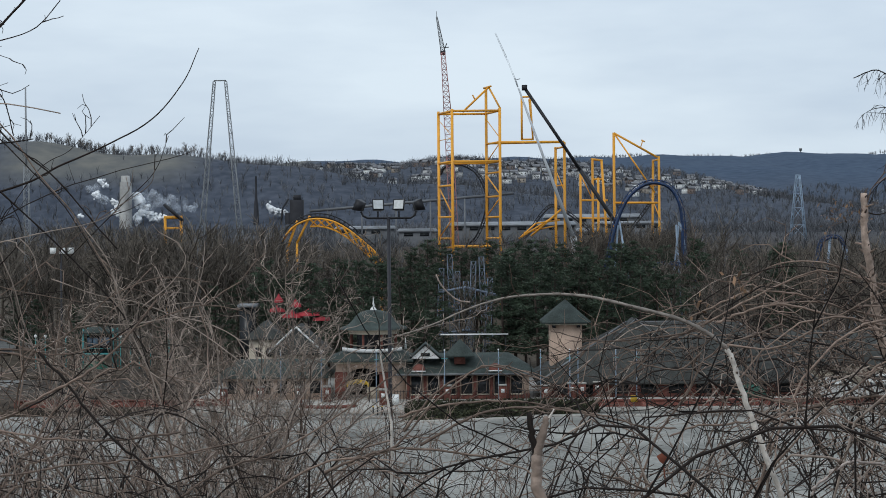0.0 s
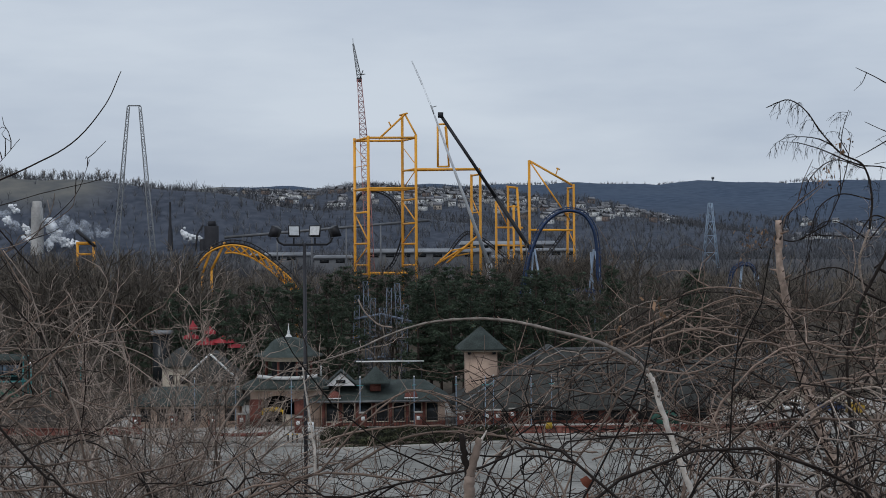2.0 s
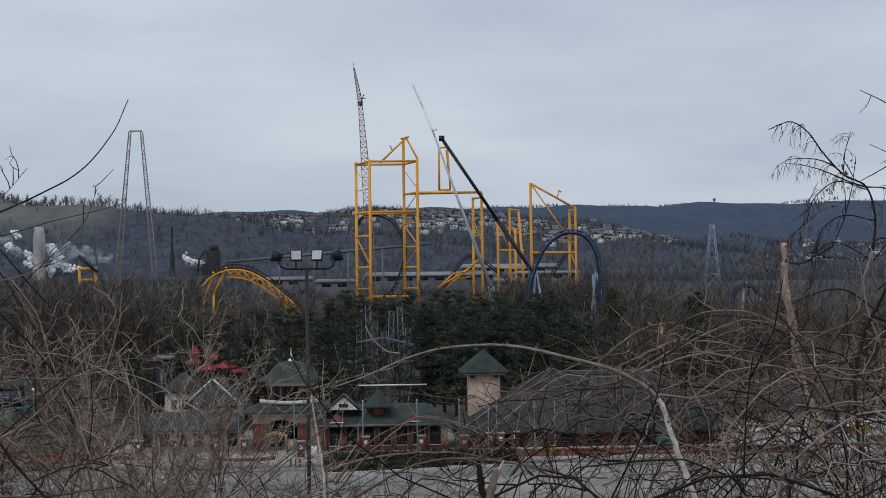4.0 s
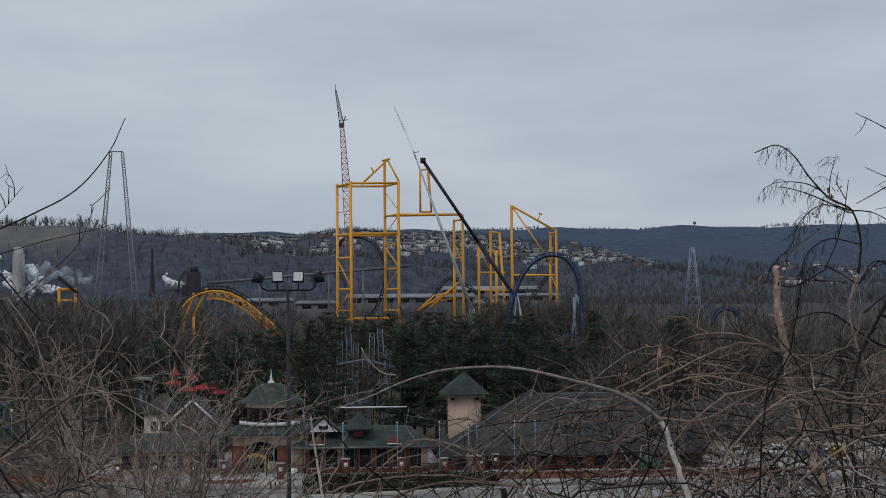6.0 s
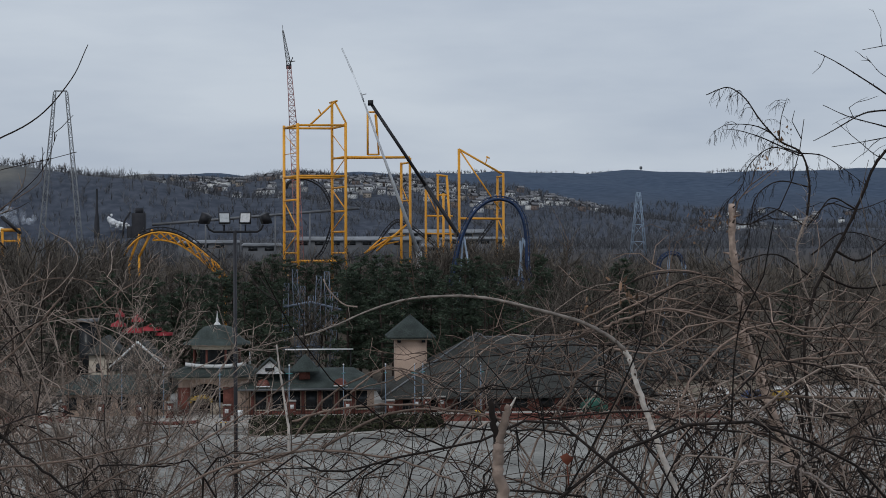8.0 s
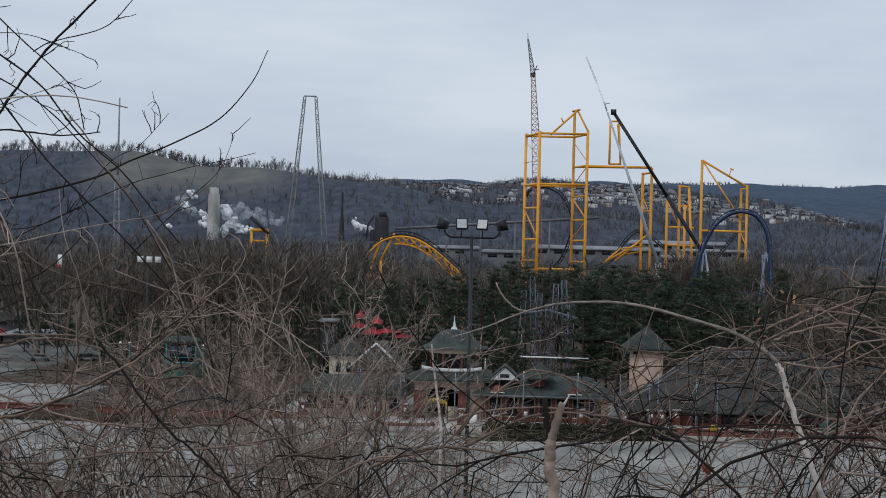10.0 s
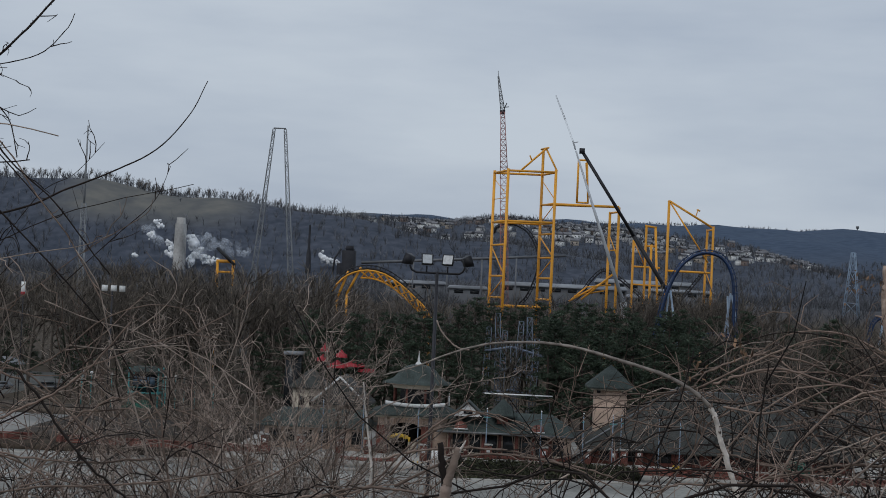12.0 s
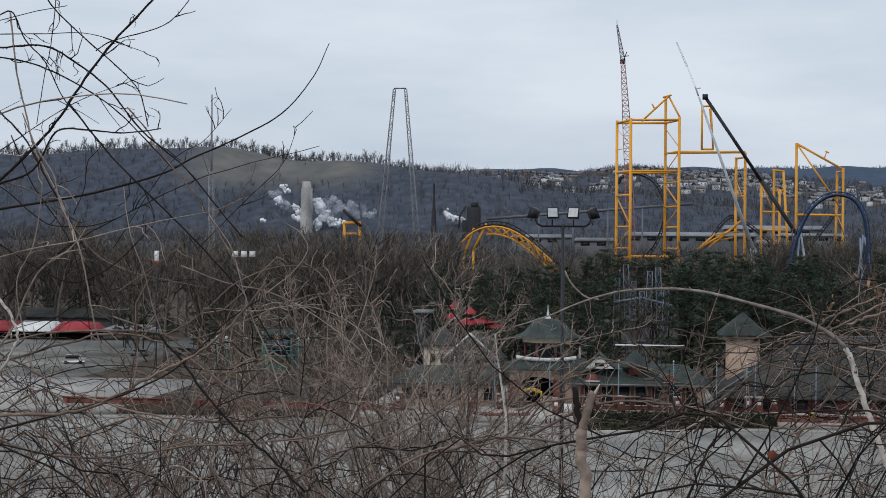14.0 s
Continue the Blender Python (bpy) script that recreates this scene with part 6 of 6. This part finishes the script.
bough(plant_base, [(-0.518, 6.8, 24.222), (-0.395, 6.8, 24.403), (-0.321, 6.8, 24.452), (-0.26, 6.8, 24.521)], 0.0021, 0.0012, DARKBARK, 0.09, 0.065, 0.0014, 0.0)
bough(plant_base, [(-0.332, 6.8, 24.223), (-0.222, 6.8, 24.332), (-0.149, 6.8, 24.404), (-0.119, 6.8, 24.478)], 0.0024, 0.0012, DARKBARK, 0.09, 0.065, 0.0014, 0.0)
bough(plant_base, [(-0.713, 6.6, 24.518), (-0.641, 6.6, 24.449), (-0.581, 6.6, 24.347), (-0.509, 6.6, 24.222), (-0.438, 6.6, 24.086), (-0.378, 6.6, 23.996)], 0.0042, 0.0030, DARKBARK, 0.09, 0.065, 0.0014, 0.0)
bough(plant_base, [(-0.584, 6.7, 24.527), (-0.486, 6.7, 24.41), (-0.376, 6.7, 24.305), (-0.292, 6.7, 24.223), (-0.208, 6.7, 24.131), (-0.148, 6.7, 24.039)], 0.0042, 0.0030, DARKBARK, 0.09, 0.065, 0.0014, 0.0)
bough(plant_base, [(-0.668, 6.5, 24.243), (-0.576, 6.5, 24.188), (-0.496, 6.5, 24.156), (-0.416, 6.5, 24.19), (-0.338, 6.5, 24.267)], 0.0036, 0.0021, DARKBARK, 0.09, 0.065, 0.0014, 0.0)
bough(plant_base, [(-0.706, 6.7, 24.457), (-0.656, 6.7, 24.35), (-0.582, 6.7, 24.245), (-0.544, 6.7, 24.127), (-0.531, 6.7, 24.033)], 0.0030, 0.0021, DARKBARK, 0.09, 0.065, 0.0014, 0.0)
bough(plant_base, [(-0.533, 6.6, 24.29), (-0.51, 6.6, 24.347), (-0.508, 6.6, 24.415)], 0.0021, 0.0015, DARKBARK, 0.09, 0.065, 0.0014, 0.0)



def loops(label, n, x, y, z, length, r):
    """Long canes that curl over one way, one part each."""
    t = thing("curling_cane", label, "bramble", "curling canes in the west")
    for i in range(n):
        d = np.array([rng.uniform(-0.5, 0.9), rng.uniform(-0.15, 0.15), 1.0])
        p = [np.array([rng.uniform(*x), rng.uniform(*y), rng.uniform(*z)])]
        turn = rng.choice([-1, 1, 1]) * rng.uniform(0.03, 0.11)
        for k in range(20):
            d = d / np.linalg.norm(d)
            p.append(p[-1] + d * length * rng.uniform(0.8, 1.2) / 20)
            d = d + np.array([d[2], 0, -d[0]]) * turn + rng.normal(0, 0.05, 3) * (1, 0.4, 1)
        p = np.array(p)
        rr = r * rng.uniform(0.6, 1.3)
        c = part("cane", Build().tube(p, np.linspace(rr, rr * 0.4, len(p)), 6), (DARKBARK, CANE, DARKBARK, TWIG)[i % 4], t, smooth=True)
        tw = Build()
        twiggy(tw, p[4:], 0.16, 0.12, rr * 0.4, 0, 0.0)
        tagged(part("twig_spray", tw, DARKBARK, c), kind="stuff")


loops("curling dark bare canes against sky and hill", 11, (-1.25, -0.88), (6.1, 7.4), (23.5, 24.1), 1.0, 0.0022)
loops("curling dark bare canes above the brambles", 14, (1.5, 2.7), (6.6, 8.6), (23.6, 23.75), 0.55, 0.0026)
plant_base = thing("bramble_canes", "thick bare bramble canes on the western side", "bramble")
bough(plant_base, [(-0.492, 6.0, 23.944), (-0.434, 6.0, 23.952), (-0.32, 6.0, 23.959), (-0.239, 6.0, 23.988), (-0.161, 6.0, 24.03), (-0.101, 6.0, 24.061), (-0.044, 6.0, 24.113), (0.004, 6.0, 24.172)], 0.0052, 0.0024, CANE, 0.12, 0.2, 0.0015)
bough(plant_base, [(-0.669, 6.4, 23.995), (-0.602, 6.4, 24.007), (-0.48, 6.4, 24.041), (-0.381, 6.4, 24.064), (-0.272, 6.4, 24.042), (-0.196, 6.4, 23.993), (-0.11, 6.4, 23.932), (-0.013, 6.4, 23.876)], 0.0045, 0.0025, CANE, 0.12, 0.2, 0.0015)
bough(plant_base, [(-0.625, 6.3, 24.055), (-0.528, 6.3, 24.016), (-0.431, 6.3, 23.966), (-0.294, 6.3, 23.928), (-0.158, 6.3, 23.915), (-0.013, 6.3, 23.929)], 0.0035, 0.003, CANE, 0.12, 0.2, 0.0015)
bough(plant_base, [(-0.689, 6.5, 23.865), (-0.573, 6.5, 23.824), (-0.436, 6.5, 23.816), (-0.267, 6.5, 23.842), (-0.1, 6.5, 23.856), (0.054, 6.5, 23.881), (0.141, 6.5, 23.91)], 0.004, 0.0025, CANE, 0.12, 0.2, 0.0015)
bough(plant_base, [(-0.233, 6.2, 24.077), (-0.182, 6.2, 24.019), (-0.111, 6.2, 23.932), (-0.041, 6.2, 23.876), (0.029, 6.2, 23.809)], 0.004, 0.0035, DARKBARK, 0.12, 0.2, 0.0015)
bough(plant_base, [(-0.54, 6.2, 24.162), (-0.498, 6.2, 24.103), (-0.488, 6.2, 24.063), (-0.518, 6.2, 24.003)], 0.0052, 0.004, PALEBARK, 0.12, 0.2, 0.0015)
bough(plant_base, [(-0.355, 6.6, 24.042), (-0.275, 6.6, 24.088), (-0.194, 6.6, 24.157), (-0.103, 6.6, 24.191), (-0.0, 6.6, 24.181)], 0.0028, 0.0016, CANE, 0.12, 0.2, 0.0015)
bough(plant_base, [(-0.449, 6.6, 24.086), (-0.297, 6.6, 24.043), (-0.159, 6.6, 24.09), (-0.034, 6.6, 24.136), (0.057, 6.6, 24.126)], 0.0028, 0.0016, CANE, 0.12, 0.2, 0.0015)
bough(plant_base, [(-0.034, 6.4, 23.797), (0.051, 6.4, 23.851), (0.156, 6.4, 23.885), (0.291, 6.4, 23.971), (0.362, 6.4, 24.023)], 0.0034, 0.0022, CANE, 0.12, 0.2, 0.0015)
bough(plant_base, [(0.094, 6.4, 23.78), (0.219, 6.4, 23.855), (0.343, 6.4, 23.879), (0.425, 6.4, 23.963), (0.506, 6.4, 24.026), (0.557, 6.4, 24.027), (0.618, 6.4, 24.007)], 0.004, 0.002, CANE, 0.12, 0.2, 0.0015)


# snag, hanging vine tree and dark tree in the east
snag = [(2.222, 9.0, 23.273), (2.137, 9.0, 23.476), (2.07, 9.0, 23.622), (2.036, 9.0, 23.721), (1.998, 9.0, 23.831), (1.96, 9.0, 23.928), (1.939, 9.0, 24.101), (1.914, 9.0, 24.248), (1.91, 9.0, 24.407)]
plant_base = thing("dead_snag", "dead peeling snag with a broken top", "snag")
bough(plant_base, snag, 0.022, 0.0125, SNAGBARK, 0.16, 0.4, 0.003)
bough(plant_base, [(1.913, 9.0, 24.342), (1.964, 9.0, 24.333), (2.047, 9.0, 24.354), (2.172, 9.0, 24.345)], 0.004, 0.0015, DARKBARK, 0.16, 0.4, 0.003)
bough(plant_base, [(1.946, 9.0, 24.091), (2.07, 9.0, 24.086), (2.237, 9.0, 24.062), (2.468, 9.0, 24.053)], 0.006, 0.003, CANE, 0.16, 0.4, 0.003)
bough(plant_base, [(1.94, 9.0, 24.091), (1.842, 9.0, 24.141), (1.739, 9.0, 24.17), (1.596, 9.0, 24.159), (1.475, 9.0, 24.079)], 0.006, 0.0025, CANE, 0.16, 0.4, 0.003)
bough(plant_base, [(1.959, 9.0, 23.94), (1.802, 9.0, 24.02), (1.659, 9.0, 24.029), (1.476, 9.0, 24.019)], 0.006, 0.003, CANE, 0.16, 0.4, 0.003)
bough(plant_base, [(1.989, 9.0, 23.839), (2.134, 9.0, 23.9), (2.343, 9.0, 23.921), (2.595, 9.0, 23.942)], 0.006, 0.003, CANE, 0.16, 0.4, 0.003)

plant_base = thing("vine_hung_tree", "slender dark tree hung with drooping vine twigs", "tree")
bough(plant_base, [(4.393, 15.0, 22.592), (4.33, 15.0, 22.99), (4.24, 15.0, 23.30), (4.30, 15.0, 23.68), (4.20, 15.0, 24.02), (4.16, 15.0, 24.27), (4.239, 15.0, 24.50)], 0.011, 0.013, TWIG, 0.07, 0.3, 0.0024, 0.0)
bough(plant_base, [(4.239, 15.0, 24.50), (4.259, 15.0, 24.744), (4.199, 15.0, 24.975), (4.025, 15.0, 25.073), (3.877, 15.0, 25.23), (3.764, 15.0, 25.387), (3.63, 15.0, 25.472), (3.464, 15.0, 25.415)], 0.0145, 0.005, DARKBARK, 0.042, 0.15, 0.0022, -0.6)
bough(plant_base, [(4.025, 15.0, 25.073), (3.929, 15.0, 25.149), (3.798, 15.0, 25.191), (3.624, 15.0, 25.19), (3.515, 15.0, 25.138)], 0.009, 0.002, DARKBARK, 0.042, 0.15, 0.0022, -0.6)
bough(plant_base, [(4.199, 15.0, 24.975), (4.059, 15.0, 25.021), (3.885, 15.0, 25.097), (3.711, 15.0, 25.148), (3.571, 15.0, 25.16)], 0.011, 0.002, DARKBARK, 0.042, 0.15, 0.0022, -0.6)
bough(plant_base, [(4.025, 15.0, 25.073), (4.039, 15.0, 25.235), (4.07, 15.0, 25.343), (4.088, 15.0, 25.398)], 0.006, 0.002, DARKBARK, 0.042, 0.15, 0.0022, -0.6)
bough(plant_base, [(4.199, 15.0, 24.958), (3.972, 15.0, 25.021), (3.796, 15.0, 24.892), (3.73, 15.0, 24.721), (3.577, 15.0, 24.551), (3.445, 15.0, 24.211)], 0.007, 0.003, DARKBARK, 0.042, 0.15, 0.0022, -0.6)
bough(plant_base, [(4.19, 15.0, 24.979), (4.366, 15.0, 24.959), (4.541, 15.0, 24.852), (4.717, 15.0, 24.724)], 0.008, 0.003, DARKBARK, 0.042, 0.15, 0.0022, -0.6)
bough(plant_base, [(4.23, 15.0, 24.424), (4.012, 15.0, 24.551), (3.881, 15.0, 24.551), (3.772, 15.0, 24.444)], 0.008, 0.003, DARKBARK, 0.042, 0.15, 0.0022, -0.6)
bough(plant_base, [(4.259, 15.0, 24.723), (4.014, 15.0, 24.765), (3.838, 15.0, 24.636), (3.793, 15.0, 24.381), (3.704, 15.0, 24.041)], 0.008, 0.003, DARKBARK, 0.042, 0.15, 0.0022, -0.6)
bough(plant_base, [(4.239, 15.0, 24.424), (4.407, 15.0, 24.595), (4.627, 15.0, 24.552), (4.893, 15.0, 24.639)], 0.009, 0.004, DARKBARK, 0.042, 0.15, 0.0022, -0.6)
bough(plant_base, [(4.272, 15.0, 24.039), (4.01, 15.0, 24.21), (3.748, 15.0, 24.168), (3.487, 15.0, 24.041)], 0.010, 0.004, DARKBARK, 0.042, 0.15, 0.0022, -0.6)
bough(plant_base, [(4.273, 15.0, 24.21), (4.538, 15.0, 24.381), (4.891, 15.0, 24.295)], 0.010, 0.004, DARKBARK, 0.042, 0.15, 0.0022, -0.6)

plant_base = thing("dark_tree", "dark bare tree with long upturned twigs", "tree")
bough(plant_base, [(1.872, 8.0, 23.502), (1.834, 8.0, 23.93), (1.859, 8.0, 24.095), (1.889, 8.0, 24.168), (1.929, 8.0, 24.239), (1.991, 8.0, 24.36), (2.046, 8.0, 24.486), (2.114, 8.0, 24.568), (2.205, 8.0, 24.678)], 0.0078, 0.0065, DARKBARK, 0.3, 0.12, 0.0014, 0.03)
bough(plant_base, [(2.24, 8.0, 24.579), (2.101, 8.0, 24.684), (2.015, 8.0, 24.74), (1.929, 8.0, 24.791), (1.866, 8.0, 24.821)], 0.005, 0.0014, DARKBARK, 0.3, 0.12, 0.0014, 0.03)
bough(plant_base, [(2.206, 8.0, 24.57), (2.051, 8.0, 24.609), (1.965, 8.0, 24.632), (1.891, 8.0, 24.664)], 0.004, 0.0012, DARKBARK, 0.3, 0.12, 0.0014, 0.03)
bough(plant_base, [(2.24, 8.0, 24.653), (2.136, 8.0, 24.651), (2.05, 8.0, 24.647), (1.999, 8.0, 24.633), (1.914, 8.0, 24.585), (1.863, 8.0, 24.559)], 0.0055, 0.0014, DARKBARK, 0.3, 0.12, 0.0014, 0.03)
bough(plant_base, [(2.205, 8.0, 24.595), (2.116, 8.0, 24.577), (2.0, 8.0, 24.555), (1.918, 8.0, 24.542)], 0.003, 0.0012, DARKBARK, 0.3, 0.12, 0.0014, 0.03)
bough(plant_base, [(2.203, 8.0, 24.86), (2.114, 8.0, 24.845), (2.011, 8.0, 24.826)], 0.003, 0.0012, DARKBARK, 0.3, 0.12, 0.0014, 0.03)
bough(plant_base, [(2.17, 8.0, 24.727), (2.118, 8.0, 24.734), (2.066, 8.0, 24.758), (2.022, 8.0, 24.807)], 0.0028, 0.001, DARKBARK, 0.3, 0.12, 0.0014, 0.03)
bough(plant_base, [(2.172, 8.0, 24.495), (2.068, 8.0, 24.51), (2.0, 8.0, 24.558), (1.931, 8.0, 24.615)], 0.003, 0.001, DARKBARK, 0.3, 0.12, 0.0014, 0.03)
bough(plant_base, [(1.929, 8.0, 24.239), (2.002, 8.0, 24.211), (2.105, 8.0, 24.278), (2.208, 8.0, 24.329)], 0.006, 0.003, DARKBARK, 0.3, 0.12, 0.0014, 0.03)
bough(plant_base, [(1.991, 8.0, 24.36), (1.916, 8.0, 24.392), (1.865, 8.0, 24.325)], 0.004, 0.002, DARKBARK, 0.3, 0.12, 0.0014, 0.03)
bough(plant_base, [(1.889, 8.0, 24.168), (2.003, 8.0, 24.129), (2.174, 8.0, 24.163)], 0.006, 0.003, DARKBARK, 0.3, 0.12, 0.0014, 0.03)



plant_base = thing("thorn_bush", "tan crooked thorny branches close by", "bush")
bough(plant_base, [(-0.549, 6.2, 24.013), (-0.519, 6.2, 24.051), (-0.493, 6.2, 24.088), (-0.473, 6.2, 24.138), (-0.447, 6.2, 24.183), (-0.407, 6.2, 24.213), (-0.366, 6.2, 24.223)], 0.0050, 0.0022, TWIG, 0.09, 0.09, 0.0015, 0.0)
bough(plant_base, [(-0.521, 6.3, 24.469), (-0.494, 6.3, 24.407), (-0.461, 6.3, 24.356), (-0.45, 6.3, 24.31), (-0.418, 6.3, 24.243), (-0.401, 6.3, 24.182), (-0.385, 6.3, 24.1), (-0.368, 6.3, 24.039)], 0.0024, 0.0036, TWIG, 0.12, 0.08, 0.0014, 0.0)
bough(plant_base, [(-0.681, 6.5, 24.37), (-0.646, 6.5, 24.354), (-0.577, 6.5, 24.332), (-0.508, 6.5, 24.277), (-0.45, 6.5, 24.211), (-0.382, 6.5, 24.179), (-0.303, 6.5, 24.162), (-0.225, 6.5, 24.148)], 0.0036, 0.0014, CANE, 0.10, 0.10, 0.0014, 0.0)
bough(plant_base, [(-0.637, 6.4, 24.197), (-0.603, 6.4, 24.205), (-0.537, 6.4, 24.222), (-0.449, 6.4, 24.238), (-0.361, 6.4, 24.26), (-0.274, 6.4, 24.279), (-0.188, 6.4, 24.296), (-0.134, 6.4, 24.319)], 0.0036, 0.0014, TWIG, 0.10, 0.10, 0.0014, 0.0)
bough(plant_base, [(-0.429, 6.6, 24.347), (-0.422, 6.6, 24.29), (-0.409, 6.6, 24.234), (-0.386, 6.6, 24.177), (-0.368, 6.6, 24.11), (-0.344, 6.6, 24.042), (-0.332, 6.6, 23.986)], 0.0016, 0.0030, TWIG, 0.12, 0.08, 0.0013, 0.0)
bough(plant_base, [(-0.506, 6.1, 23.906), (-0.476, 6.1, 23.917), (-0.377, 6.1, 23.943), (-0.279, 6.1, 23.973), (-0.192, 6.1, 24.012), (-0.134, 6.1, 24.056), (-0.086, 6.1, 24.104), (-0.029, 6.1, 24.142)], 0.0048, 0.0018, DARKBARK, 0.12, 0.10, 0.0015, 0.0)
bough(plant_base, [(-0.593, 6.3, 24.037), (-0.56, 6.3, 24.046), (-0.475, 6.3, 24.068), (-0.369, 6.3, 24.075), (-0.263, 6.3, 24.071), (-0.211, 6.3, 24.041), (-0.158, 6.3, 23.992), (-0.096, 6.3, 23.922)], 0.0042, 0.0030, CANE, 0.10, 0.10, 0.0015, 0.0)
bough(plant_base, [(-0.226, 6.5, 24.29), (-0.181, 6.5, 24.225), (-0.158, 6.5, 24.149), (-0.135, 6.5, 24.084), (-0.101, 6.5, 24.008), (-0.067, 6.5, 23.9)], 0.0020, 0.0034, TWIG, 0.12, 0.08, 0.0013, 0.0)
bough(plant_base, [(-0.423, 6.6, 24.506), (-0.38, 6.6, 24.458), (-0.335, 6.6, 24.393), (-0.276, 6.6, 24.325), (-0.241, 6.6, 24.269), (-0.195, 6.6, 24.191)], 0.0032, 0.0026, CANE, 0.12, 0.08, 0.0013, 0.0)
bough(plant_base, [(-0.471, 6.7, 24.134), (-0.363, 6.7, 24.211), (-0.268, 6.7, 24.288), (-0.197, 6.7, 24.335), (-0.141, 6.7, 24.373), (-0.129, 6.7, 24.404)], 0.0026, 0.0012, CANE, 0.10, 0.08, 0.0013, 0.0)
bough(plant_base, [(-0.339, 6.7, 24.188), (-0.243, 6.7, 24.154), (-0.148, 6.7, 24.134), (-0.054, 6.7, 24.087), (0.04, 6.7, 24.019)], 0.0024, 0.0020, TWIG, 0.08, 0.12, 0.0014, 0.0)
bough(plant_base, [(-0.263, 6.6, 24.105), (-0.159, 6.6, 24.101), (-0.068, 6.6, 24.113), (0.012, 6.6, 24.092), (0.08, 6.6, 24.049)], 0.0024, 0.0020, TWIG, 0.08, 0.12, 0.0014, 0.0)
bough(plant_base, [(-0.137, 6.6, 24.135), (-0.08, 6.6, 24.181), (-0.052, 6.6, 24.226), (-0.069, 6.6, 24.259)], 0.0022, 0.0014, TWIG, 0.08, 0.10, 0.0014, 0.0)
bough(plant_base, [(-0.535, 6.4, 23.987), (-0.552, 6.4, 24.051), (-0.57, 6.4, 24.157), (-0.537, 6.4, 24.232), (-0.521, 6.4, 24.339), (-0.527, 6.4, 24.382), (-0.511, 6.4, 24.403)], 0.0034, 0.0014, TWIG, 0.09, 0.10, 0.0014, 0.0)

# clinging dead leaves
def leaves(name, label, centres, n, size, spread, material):
    b = Build()
    for c in centres:
        p = np.array(c) + rng.normal(0, spread, (n, 3))
        e1 = rng.normal(0, 1, (n, 3)) * size * (0.5, 0.5, 1)
        e2 = rng.normal(0, 1, (n, 3)) * size * 0.5
        b.add(np.stack([p - e1, p + e2, p + e1, p - e2], 1).reshape(-1, 3), np.arange(4 * n).reshape(-1, 4))
    tagged(part(name, b, material), label, "leaves", kind="stuff")


leaves("dead_leaves", "withered brown leaves on the hung vine", [(4.025, 15.0, 25.073), (4.007, 15.0, 25.021), (3.805, 15.0, 24.879), (3.962, 15.0, 24.876), (3.901, 15.0, 24.893), (4.051, 15.0, 25.128)], 26, 0.010, 0.035, DEADLEAF)
leaves("dead_leaves", "withered tan leaves on bramble twigs", [(1.83, 9.0, 24.342), (1.861, 9.0, 24.332), (1.892, 9.0, 24.346), (1.8, 9.0, 24.321)], 22, 0.006, 0.026, DEADLEAF)
leaves("dead_leaves", "withered ochre leaves among canes", [(1.158, 7.3, 24.137), (1.138, 7.3, 24.151), (1.058, 7.3, 24.097), (1.048, 7.3, 24.084), (1.172, 7.3, 24.116)], 9, 0.006, 0.012, DEADLEAF)
leaf = [(0.828, 6.3, 23.876)][0]
b = Build()
prof = [(-0.012, 0.004), (-0.008, 0.006), (0.0, 0.011), (0.006, 0.005), (0.013, 0.002), (0.007, -0.006), (0.001, -0.011), (-0.007, -0.005)]
v = [(leaf[0] + px, leaf[1] + 0.004 * math.sin(k * 1.7), leaf[2] + pz) for k, (px, pz) in enumerate(prof)] + [(leaf[0], leaf[1] - 0.006, leaf[2])]
b.add(v + [(x, y + 0.0015, z) for x, y, z in v], [(0, 1, 2, 8), (2, 3, 4, 8), (4, 5, 6, 8), (6, 7, 0, 8), (10, 9, 17, 11), (12, 11, 17, 13), (14, 13, 17, 15), (16, 15, 17, 9)])
b.tube([(leaf[0], leaf[1], leaf[2] - 0.012), (leaf[0] + 0.004, leaf[1], leaf[2] - 0.05)], 0.0012, 4)
tagged(part("rust_leaf", b, REDLEAF), "single rust-red dead leaf on its stalk", "leaf")
